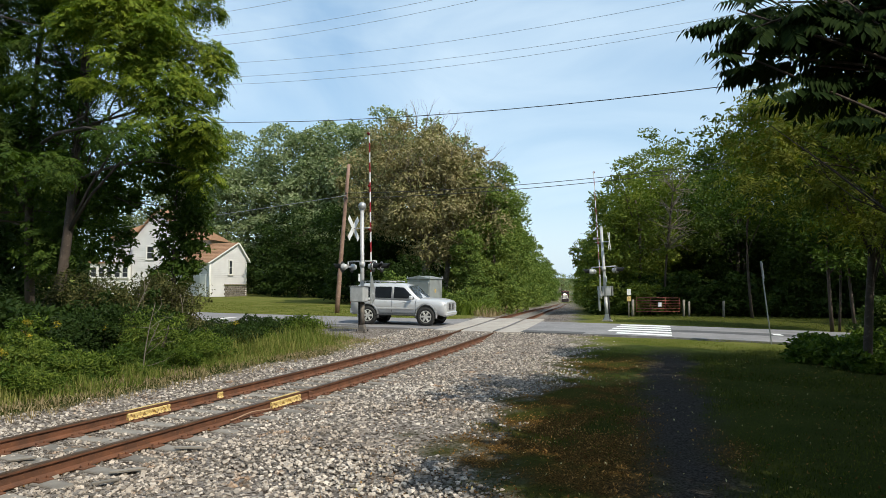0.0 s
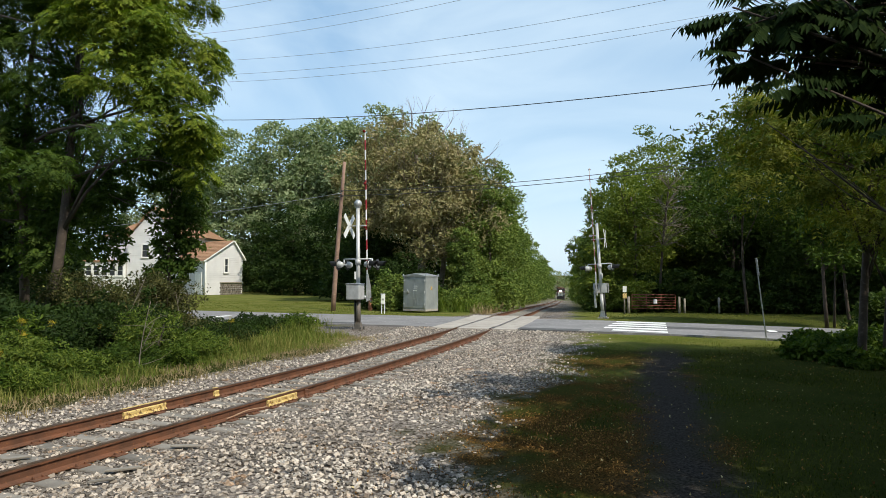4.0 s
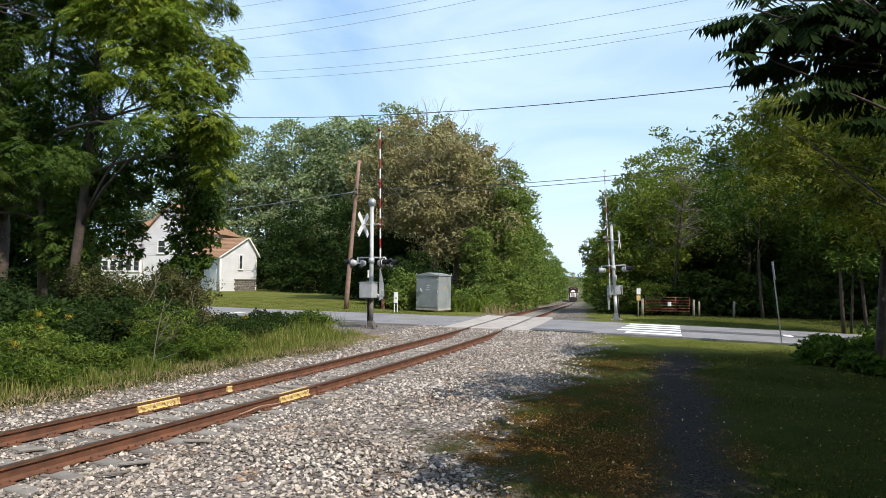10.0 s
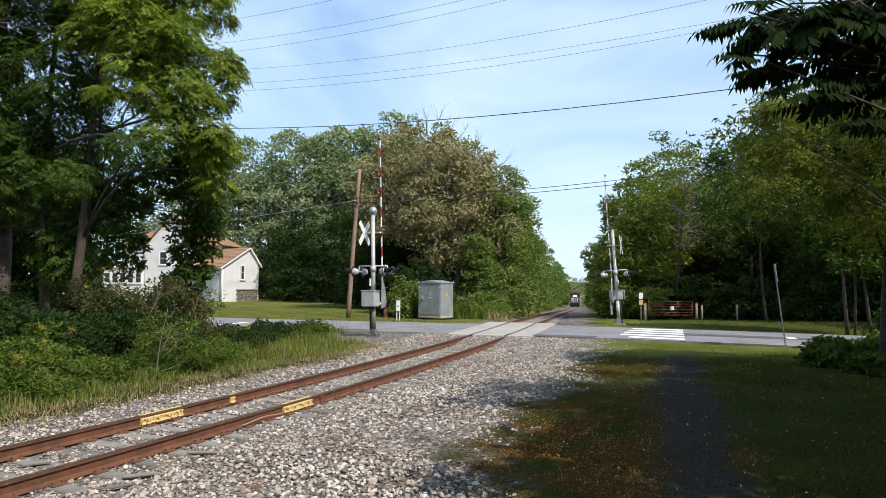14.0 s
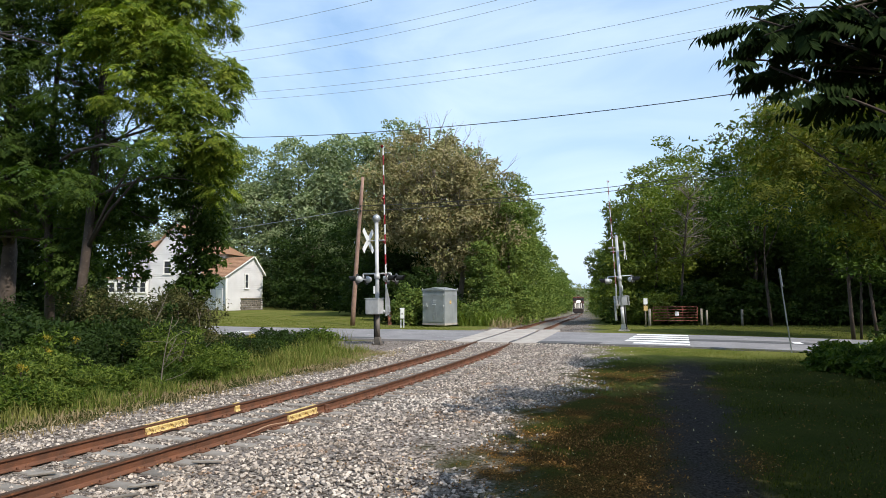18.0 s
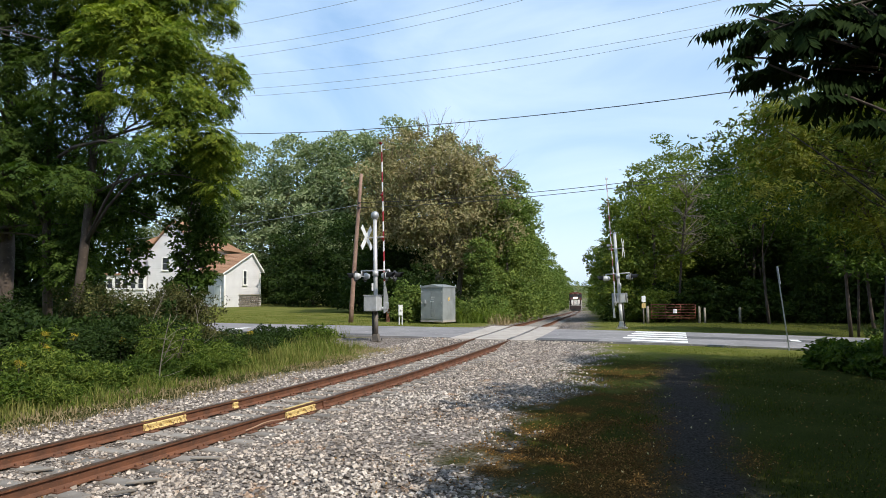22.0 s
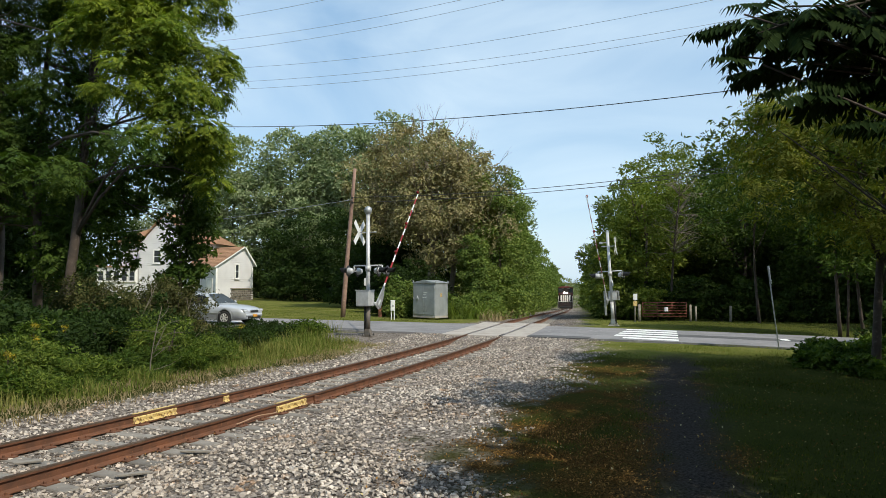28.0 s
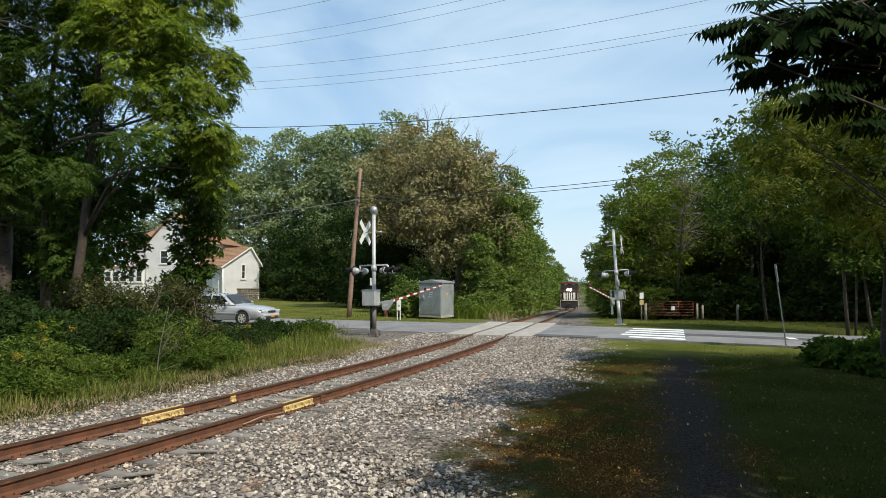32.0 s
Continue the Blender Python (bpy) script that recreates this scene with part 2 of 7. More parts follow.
LEAF_RIGHT = leaf_material("ash_leaf", (0.072, 0.108, 0.020), (0.190, 0.215, 0.042), (1.5, 1.7, 0.5), 0.28)
# colour held near black for the bough's shade and silhouette
LEAF_OVER = leaf_material("shaded_sumac_leaf", (0.013, 0.025, 0.008), (0.024, 0.040, 0.010), (1.3, 1.5, 0.6), 0.12, rough=0.7, spec=0.02)
LEAF_ASH = leaf_material("olive_ash_leaf", (0.085, 0.112, 0.022), (0.215, 0.215, 0.044), (1.5, 1.6, 0.5), 0.42)
# lighter step of that shade-darkened green, for the right-hand wood
LEAF_WOOD = leaf_material("shaded_wood_leaf", (0.034, 0.058, 0.015), (0.085, 0.115, 0.026), (1.3, 1.5, 0.6), 0.30)
LEAF_BUSH = leaf_material("bush_leaf", (0.034, 0.066, 0.012), (0.125, 0.170, 0.026), (1.3, 1.5, 0.5), 0.30)
LEAF_SCRUB = leaf_material("olive_brown_scrub_leaf", (0.040, 0.050, 0.016), (0.135, 0.125, 0.046), (1.2, 1.2, 0.6), 0.24)
LEAF_WEED = leaf_material("weed_leaf", (0.056, 0.096, 0.018), (0.195, 0.235, 0.046), (1.3, 1.5, 0.5), 0.28)
# shaded copy of the walnut leaf, the shade being in its colour
LEAF_SHADE = leaf_material("shaded_walnut_leaf", (0.038, 0.070, 0.014), (0.080, 0.115, 0.020), (1.4, 1.6, 0.6), 0.30)
GRASS_TALL = leaf_material("tall_grass_blade", (0.105, 0.148, 0.028), (0.30, 0.270, 0.095), (1.2, 1.3, 0.6), 0.30, blend=0.45, spec=0.0)
GRASS_DRY = leaf_material("dry_grass_blade", (0.26, 0.20, 0.105), (0.36, 0.29, 0.17), (1.1, 1.0, 0.7), 0.25, spec=0.0)
# darkened grass copy for the shaded ground beside the path
GRASS_SHORT = leaf_material("shaded_grass_blade", (0.024, 0.036, 0.007), (0.115, 0.122, 0.026), (1.2, 1.3, 0.5), 0.28, spec=0.0)
LITTER = leaf_material("fallen_leaf", (0.090, 0.042, 0.016), (0.40, 0.225, 0.075), (1, 0.9, 0.6), 0.15, blend=0.5, spec=0.0)
GOLDENROD = leaf_material("goldenrod_flower", (0.40, 0.31, 0.03), (0.48, 0.38, 0.05), (1, 0.9, 0.4), 0.2)

# ---- mesh helpers ----
rng = np.random.default_rng(7)


def part(name, bm, mat, parent=None, label=""):
    """Links a bmesh as one mesh object, under a thing or a part when one is given."""
    me = bpy.data.meshes.new(name)
    bm.to_mesh(me)
    bm.free()
    mats = mat if isinstance(mat, (list, tuple)) else [mat]
    for one in mats:
        me.materials.append(one)
    ob = new(name, me)
    ob.parent = parent
    if label:
        tagged(ob, label)
    return ob


def thing(name, m, label, category, group="", kind=""):
    ob = new(name)
    ob.empty_display_size = 0.3
    ob.matrix_world = m
    return tagged(ob, label, category, group, kind)


def box(bm, c, s, bevel=0.0, m=None, mat=0):
    """A box at centre c of size s, its edges bevelled."""
    r = bmesh.ops.create_cube(bm, size=1)
    vs = r["verts"]
    for v in vs:
        v.co = Vector((v.co.x * s[0], v.co.y * s[1], v.co.z * s[2]))
    fs = list({f for v in vs for f in v.link_faces})
    if bevel:
        es = list({e for v in vs for e in v.link_edges})
        rb = bmesh.ops.bevel(bm, geom=es, offset=bevel, segments=1, affect="EDGES")
        vs = list({v for f in rb["faces"] for v in f.verts} | {v for v in vs if v.is_valid})
        fs = list({f for v in vs for f in v.link_faces})
    for v in vs:
        v.co += Vector(c)
        if m is not None:
            v.co = m @ v.co
    for f in fs:
        f.material_index = mat
    return vs


def tube(bm, a, b, r0, r1=None, seg=10, mat=0, caps=True):
    """A round bar from a to b."""
    a, b = Vector(a), Vector(b)
    r1 = r0 if r1 is None else r1
    q = (b - a).to_track_quat("Z", "Y")
    rings = []
    for p, r in ((a, r0), (b, r1)):
        rings.append([bm.verts.new(p + q @ Vector((r * math.cos(k * math.tau / seg), r * math.sin(k * math.tau / seg), 0))) for k in range(seg)])
    for k in range(seg):
        f = bm.faces.new((rings[0][k], rings[0][(k + 1) % seg], rings[1][(k + 1) % seg], rings[1][k]))
        f.smooth, f.material_index = True, mat
    if caps:
        bm.faces.new(rings[0][::-1]).material_index = mat
        bm.faces.new(rings[1]).material_index = mat


def poly_tube(bm, pts, radii, seg=8):
    """One round bar through several points."""
    rings = []
    for k, p in enumerate(pts):
        way = (pts[min(k + 1, len(pts) - 1)] - pts[max(k - 1, 0)])
        q = way.to_track_quat("Z", "Y")
        rings.append([bm.verts.new(p + q @ Vector((radii[k] * math.cos(j * math.tau / seg), radii[k] * math.sin(j * math.tau / seg), 0))) for j in range(seg)])
    for a, b in zip(rings, rings[1:]):
        for j in range(seg):
            bm.faces.new((a[j], a[(j + 1) % seg], b[(j + 1) % seg], b[j])).smooth = True
    bm.faces.new(rings[0][::-1])
    bm.faces.new(rings[-1])


def lathe(bm, profile, seg=16, m=None, mat=0, caps=True):
    """A turned form about z from (radius, height) pairs."""
    rings = []
    for r, z in profile:
        rings.append([bm.verts.new((r * math.cos(k * math.tau / seg), r * math.sin(k * math.tau / seg), z)) for k in range(seg)])
    for a, b in zip(rings, rings[1:]):
        for k in range(seg):
            f = bm.faces.new((a[k], a[(k + 1) % seg], b[(k + 1) % seg], b[k]))
            f.smooth, f.material_index = True, mat
    if caps:
        bm.faces.new(rings[0][::-1]).material_index = mat
        bm.faces.new(rings[-1]).material_index = mat
    if m is not None:
        for ring in rings:
            for v in ring:
                v.co = m @ v.co


def prism(bm, outline, y0, y1, mat=0, axis="y", bevel=0.0):
    """An outline of (a, b) pairs pushed from y0 to y1 along one axis."""
    def at(a, b, d):
        return {"y": (a, d, b), "x": (d, a, b), "z": (a, b, d)}[axis]
    front = [bm.verts.new(at(a, b, y0)) for a, b in outline]
    rear = [bm.verts.new(at(a, b, y1)) for a, b in outline]
    fs = [bm.faces.new(front), bm.faces.new(rear[::-1])]
    k = len(outline)
    for i in range(k):
        fs.append(bm.faces.new((front[i], rear[i], rear[(i + 1) % k], front[(i + 1) % k])))
    bmesh.ops.recalc_face_normals(bm, faces=fs)
    for f in fs:
        f.material_index = mat
    if bevel:
        bmesh.ops.bevel(bm, geom=list({e for f in fs for e in f.edges}), offset=bevel, segments=1, affect="EDGES")
    return front + rear


def raw_mesh(name, verts, faces, mat, parent=None, smooth=False):
    """A large mesh straight from arrays; faces all have one length."""
    verts, faces = np.asarray(verts, np.float32), np.asarray(faces, np.int32)
    me = bpy.data.meshes.new(name)
    k = faces.shape[1]
    me.vertices.add(len(verts))
    me.vertices.foreach_set("co", verts.ravel())
    me.loops.add(faces.size)
    me.loops.foreach_set("vertex_index", faces.ravel())
    me.polygons.add(len(faces))
    me.polygons.foreach_set("loop_start", np.arange(0, faces.size, k, dtype=np.int32))
    me.polygons.foreach_set("use_smooth", np.full(len(faces), smooth))
    me.update(calc_edges=True)
    me.materials.append(mat)
    ob = new(name, me)
    ob.parent = parent
    return ob


# ---- the plan: track line, road line, lie of the land ----
CURVE_END = 44.0


def track_x(y):
    """The track's centre line: a curve by the crossing, straight beyond it."""
    y = np.asarray(y, float)
    a, b, c = -8.917, 0.4699, -0.003
    near = a + b * y + c * y * y
    x1, s1 = a + b * CURVE_END + c * CURVE_END ** 2, 0.2015
    bend = np.clip((y - 50.0) / 55.0, 0, 1)
    return np.where(y < CURVE_END, near, x1 + s1 * (y - CURVE_END) + 0.58 * bend * bend * (3 - 2 * bend))


def fall(y):
    """How far the line drops beyond the crossing."""
    y = np.asarray(y, float)
    u = np.clip((y - 36.0), 0, 230)
    return -0.0345 * u * u / (u + 3.0)


def road_y(x):
    x = np.asarray(x, float)
    c = (-3.60841476e-04, -3.63634199e-03, -3.02109570e-01, 31.8231741)
    k = np.clip(x, -14, 20)
    return np.polyval(c, k) + np.polyval(np.polyder(c), k) * (x - k)


def road_slope(x):
    c = (-3.60841476e-04, -3.63634199e-03, -3.02109570e-01, 31.8231741)
    return np.polyval(np.polyder(c), np.clip(x, -14, 20))


def road_point(x, off):
    """A point beside the road's centre line at x; off > 0 is the far side."""
    s = float(road_slope(x))
    n = math.hypot(1, s)
    return x - s / n * off, float(road_y(x)) + off / n


def smooth(a, b, v):
    k = np.clip((np.asarray(v, float) - a) / (b - a), 0, 1)
    return k * k * (3 - 2 * k)


def ground_z(x, y):
    """The lie of the land: level by the crossing, dropping with the line beyond it."""
    x, y = np.asarray(x, float), np.asarray(y, float)
    side = smooth(-16, -3, x - track_x(np.maximum(y, 44)))
    d = np.abs(x - track_x(y))
    bed = -0.20 + 0.10 * smooth(1.6, 3.2, d)
    road = smooth(7.5, 3.4, np.abs(y - road_y(x)))
    base = bed * (1 - road) + (-0.035) * road
    return base + fall(y) * side


def wave(x, y, s, k=0.0):
    """Cheap smooth unevenness in -1..1."""
    return (np.sin(x * s + 1.7 * np.sin(y * s * 0.63 + k)) + np.sin(y * s * 1.13 + 2.1 * np.sin(x * s * 0.71 + k * 1.7))) * 0.5


# ---- ground ----
def axis(*stretches):
    """Grid lines: each stretch is (from, to, step)."""
    out = []
    for a, b, s in stretches:
        out += list(np.arange(a, b, s))
    return np.array(out + [stretches[-1][1]])


def ground_zones(x, y):
    """Shares of gravel, cinder path and leaf litter; the rest is grass."""
    d = x - track_x(y)
    n1, n2 = wave(x, y, 1.1), wave(x, y, 3.7, 2.0)
    wide = 4.75 + (0.40 * n1 + 0.35 * n2) * smooth(8.0, 11.0, y) + 0.25 * wave(x, y, 7.3, 1.0) + 1.5 * smooth(9.8, 6.5, y)
    wide = np.where(y > 33, 3.3 + 0.3 * n1, wide)
    gravel = smooth(-2.9, -2.5, d + 0.25 * n1 + 0.12 * n2) * smooth(wide + 0.75, wide - 0.55, d + 0.30 * wave(x, y, 5.3, 3.0) + 0.18 * wave(x, y, 12.7, 1.0))
    centre = 2.75 + (y - 7.2) * 0.319
    half = 0.33 + 0.008 * (y - 7) + 0.15 * n2 + 0.10 * wave(x, y, 8.1, 4.0)
    cinder = smooth(half + 0.55, half - 0.25, np.abs(x - centre - 0.16 * n1)) * smooth(23.5, 18.5, y + 0.6 * n1)
    near = x - centre
    litter = smooth(0.7, -0.1, near + 0.5 * n1) * smooth(3.7, 4.3, d) * smooth(22, 15, y) * (0.15 + 0.85 * smooth(-0.7, 0.35, n2 + 0.5 * n1 + 0.35 * wave(x, y, 9.1, 5.0)))
    mast = smooth(3.6, 2.6, np.hypot((x + 1.6) * 0.8, (y - 27.0) * 1.1))
    gravel = np.maximum(gravel, mast)
    return gravel, cinder * (1 - gravel), litter * (1 - gravel)


def sunlit_turf(x, y):
    """Share of paler turf: the lawn, and sunlight painted on verges and a path spot."""
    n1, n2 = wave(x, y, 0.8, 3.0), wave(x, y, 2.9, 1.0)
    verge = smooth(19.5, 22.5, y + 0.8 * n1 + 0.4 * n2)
    # a patch of sunlight painted beside the path
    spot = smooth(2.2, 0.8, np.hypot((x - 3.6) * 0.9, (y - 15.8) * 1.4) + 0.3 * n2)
    # the pale tone is held back where the far right verge is shaded
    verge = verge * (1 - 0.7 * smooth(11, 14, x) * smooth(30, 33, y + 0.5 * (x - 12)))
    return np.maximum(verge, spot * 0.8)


def build_ground():
    xs = axis((-900, -100, 100), (-100, -40, 10), (-40, -14, 2), (-14, 18, 0.2), (18, 40, 2), (40, 100, 10), (100, 900, 100))
    ys = axis((-300, -20, 40), (-20, 2, 2), (2, 38, 0.2), (38, 60, 1), (60, 120, 4), (120, 400, 20), (400, 1800, 200))
    X, Y = np.meshgrid(xs, ys)
    Z = ground_z(X, Y) + 0.025 * wave(X, Y, 1.3) * smooth(1.5, 4, np.abs(X - track_x(Y)))
    road = smooth(3.9, 3.3, np.abs(Y - road_y(X)) / np.hypot(1, road_slope(X)))
    Z -= 0.05 * road
    w, h = len(xs), len(ys)
    idx = np.arange(w * h).reshape(h, w)
    faces = np.stack([idx[:-1, :-1], idx[:-1, 1:], idx[1:, 1:], idx[1:, :-1]], -1).reshape(-1, 4)
    ob = raw_mesh("ground", np.stack([X, Y, Z], -1).reshape(-1, 3), faces, ground_material(), smooth=True)
    tagged(ob, "mown grass, grey gravel and a dark cinder path", "ground", kind="structure")
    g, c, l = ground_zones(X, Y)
    col = np.stack([g, c, l * (1 - 0.7 * sunlit_turf(X, Y)), sunlit_turf(X, Y)], -1).reshape(-1, 4).astype(np.float32)
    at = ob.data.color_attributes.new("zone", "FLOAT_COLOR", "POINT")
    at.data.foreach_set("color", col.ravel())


def ground_material():
    m = bpy.data.materials.new("ground")
    m.use_nodes = True
    n, l = m.node_tree.nodes, m.node_tree.links
    b = n["Principled BSDF"]
    b.inputs["Roughness"].default_value = 0.95
    b.inputs["Specular IOR Level"].default_value = 0.0
    tc = n.new("ShaderNodeTexCoord")
    at = n.new("ShaderNodeAttribute")
    at.attribute_name = "zone"
    sep = n.new("ShaderNodeSeparateColor")
    l.new(at.outputs["Color"], sep.inputs["Color"])

    def noise_mix(scale, c1, c2, lo=0.35, hi=0.65, detail=6):
        t = n.new("ShaderNodeTexNoise")
        t.inputs["Scale"].default_value, t.inputs["Detail"].default_value = scale, detail
        l.new(tc.outputs["Object"], t.inputs["Vector"])
        r = n.new("ShaderNodeMapRange")
        r.inputs["From Min"].default_value, r.inputs["From Max"].default_value = lo, hi
        l.new(t.outputs["Fac"], r.inputs["Value"])
        mx = n.new("ShaderNodeMixRGB")
        mx.inputs["Color1"].default_value, mx.inputs["Color2"].default_value = (*c1, 1), (*c2, 1)
        l.new(r.outputs["Result"], mx.inputs["Fac"])
        return mx.outputs["Color"], t.outputs["Fac"]

    def over(base, top, fac):
        mx = n.new("ShaderNodeMixRGB")
        l.new(base, mx.inputs["Color1"])
        l.new(top, mx.inputs["Color2"])
        l.new(fac, mx.inputs["Fac"])
        return mx.outputs["Color"]

    # grass colours kept dark for shade; turf is the sunlit tone
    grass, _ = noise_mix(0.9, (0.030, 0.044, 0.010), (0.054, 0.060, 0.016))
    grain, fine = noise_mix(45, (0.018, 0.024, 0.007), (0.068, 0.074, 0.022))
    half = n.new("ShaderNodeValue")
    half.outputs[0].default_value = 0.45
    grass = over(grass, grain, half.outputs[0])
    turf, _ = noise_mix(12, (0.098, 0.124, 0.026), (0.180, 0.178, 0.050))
    # broad mottling, standing in for tree shadows across the lawn
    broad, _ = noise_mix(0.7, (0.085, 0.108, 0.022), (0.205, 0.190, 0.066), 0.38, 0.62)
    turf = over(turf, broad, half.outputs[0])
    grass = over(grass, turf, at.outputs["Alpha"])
    vor = n.new("ShaderNodeTexVoronoi")
    vor.inputs["Scale"].default_value = 26
    l.new(tc.outputs["Object"], vor.inputs["Vector"])
    stone = n.new("ShaderNodeValToRGB")
    stone.color_ramp.elements[0].color, stone.color_ramp.elements[1].color = (0.035, 0.028, 0.024, 1), (0.46, 0.41, 0.37, 1)
    sp = n.new("ShaderNodeSeparateColor")
    l.new(vor.outputs["Color"], sp.inputs["Color"])
    l.new(sp.outputs["Red"], stone.inputs["Fac"])
    soil, _ = noise_mix(1.6, (0.14, 0.108, 0.088), (0.085, 0.056, 0.038))
    most = n.new("ShaderNodeValue")
    most.outputs[0].default_value = 0.72
    gravel = over(soil, stone.outputs["Color"], most.outputs[0])
    cinder, _ = noise_mix(30, (0.024, 0.021, 0.020), (0.075, 0.066, 0.058))
    litter, _ = noise_mix(38, (0.022, 0.015, 0.006), (0.15, 0.085, 0.026))
    col = over(grass, litter, sep.outputs["Blue"])
    col = over(col, cinder, sep.outputs["Green"])
    col = over(col, gravel, sep.outputs["Red"])
    l.new(col, b.inputs["Base Color"])
    bp = n.new("ShaderNodeBump")
    bp.inputs["Strength"].default_value, bp.inputs["Distance"].default_value = 1.0, 0.05
    l.new(fine, bp.inputs["Height"])
    l.new(bp.outputs["Normal"], b.inputs["Normal"])
    return m


build_ground()


# ---- road and crossing ----
def strip(name, x0, x1, off0, off1, z, step, mat, parent=None, camber=0.0):
    """A band along the road between two offsets from its centre line, with thickness."""
    xs = np.arange(x0, x1 + step / 2, step)
    v, f = [], []
    for x in xs:
        for k, off in enumerate((off0, off1)):
            px_, py_ = road_point(x, off)
            v += [(px_, py_, z), (px_, py_, z - 0.12)]
    for i in range(len(xs) - 1):
        a = i * 4
        f += [(a, a + 4, a + 6, a + 2), (a + 1, a + 3, a + 7, a + 5), (a, a + 1, a + 5, a + 4), (a + 2, a + 6, a + 7, a + 3)]
    return raw_mesh(name, v, f, mat, parent)


road = strip("road", -160, 160, -3.2, 3.2, 0.0, 1.0, ASPHALT)
tagged(road, "worn grey two-lane asphalt road over the tracks", "road", kind="structure")
for x0, x1, off0, off1 in ((3.4, 7.2, -3.45, -2.55), (-9.0, -2.5, -3.0, -2.3), (8, 20, -0.5, 0.6)):
    strip("patch", x0, x1, off0, off1, 0.006, 0.4, PATCH, road)


def stripe(corners, z=0.008):
    bm = bmesh.new()
    prism(bm, corners, z - 0.006, z, axis="z")
    return part("stripe", bm, ROAD_PAINT, road)


# hatched bars beside the crossing and two stop lines
for k in range(5):
    low, high = k / 4.55, k / 4.55 + 0.115
    left = [(6.65 + 2.1 * f, 26.75 + 5.0 * f) for f in (low, high)]
    if k == 0:
        left = [(x + 0.45, y - 0.15) for x, y in left]
    stripe(left + [(8.95 + 1.8 * f, 25.5 + 5.4 * f) for f in (high, low)])
stripe([(13.15, 26.2), (13.40, 25.95), (13.65, 26.75), (13.40, 26.95)])
stripe([road_point(-10.5, -2.4), road_point(-10.1, -2.4), road_point(-10.1, 0.0), road_point(-10.5, 0.0)])


# ---- the railway track ----
track = thing("railroad_track", pose(0, 0, 0), "single railway track with rusty rails on grey ballast", "railroad track", kind="structure")
RAIL_PROFILE = [(-0.035, 0.0), (0.035, 0.0), (0.037, -0.012), (0.036, -0.034), (0.010, -0.046), (0.009, -0.135),
                (0.030, -0.150), (0.072, -0.162), (0.072, -0.174), (-0.072, -0.174), (-0.072, -0.162), (-0.030, -0.150),
                (-0.009, -0.135), (-0.010, -0.046), (-0.036, -0.034), (-0.037, -0.012)]


def track_frame(y):
    """The centre, the way to the right and the height of the track at y."""
    e = 0.05
    s = float((track_x(y + e) - track_x(y - e)) / (2 * e))
    n = math.hypot(1, s)
    return float(track_x(y)), (1 / n, -s / n), float(fall(y)), math.atan2(s, 1)


def rail(off):
    ys = axis((-6, 44, 0.5), (44, 320, 4))
    v, f = [], []
    k = len(RAIL_PROFILE)
    for y in ys:
        x, r, z, _ = track_frame(y)
        for a, b in RAIL_PROFILE:
            v.append((x + r[0] * (off + a), y + r[1] * (off + a), z + b))
    mats = []
    for i in range(len(ys) - 1):
        for j in range(k):
            a, b = i * k + j, i * k + (j + 1) % k
            f.append((a, b, b + k, a + k))
            mats.append(1 if j in (0, 1, 15) else 0)
    ob = raw_mesh("rail", v, f, STEEL_RUST, track)
    ob.data.materials.append(RAIL_TOP)
    ob.data.polygons.foreach_set("material_index", mats)
    return ob


rails = {s: rail(0.7525 * s) for s in (-1, 1)}
tie_bm = bmesh.new()
box(tie_bm, (0, 0, -0.09), (2.59, 0.225, 0.18), 0.012)
tie_mesh = bpy.data.meshes.new("tie")
tie_bm.to_mesh(tie_mesh)
tie_mesh.materials.append(TIE_WOOD)
plate_bm = bmesh.new()
box(plate_bm, (0, 0, 0.008), (0.33, 0.19, 0.018), 0.004)
for sx, sy in ((-0.095, 0.06), (0.095, -0.06), (-0.095, -0.06), (0.095, 0.06)):
    box(plate_bm, (sx, sy, 0.03), (0.028, 0.022, 0.035), 0.004)
plate_mesh = bpy.data.meshes.new("tie_plate")
plate_bm.to_mesh(plate_mesh)
plate_mesh.materials.append(STEEL_RUST)
y = 2.0
random.seed(3)
while y < 60:
    x, r, z, turn = track_frame(y)
    if not 27.5 < y < 35.0:
        t = new("tie", tie_mesh)
        t.parent = track
        t.matrix_world = pose(x + random.uniform(-0.05, 0.05), y, z - 0.180, 0, 0, -math.degrees(turn) + random.uniform(-1.2, 1.2))
        if y < 27:
            for s in (-1, 1):
                p = new("tie_plate", plate_mesh)
                p.parent = track
                p.matrix_world = pose(x + r[0] * 0.7525 * s, y + r[1] * 0.7525 * s, z - 0.180, 0, 0, -math.degrees(turn))
    y += 0.52


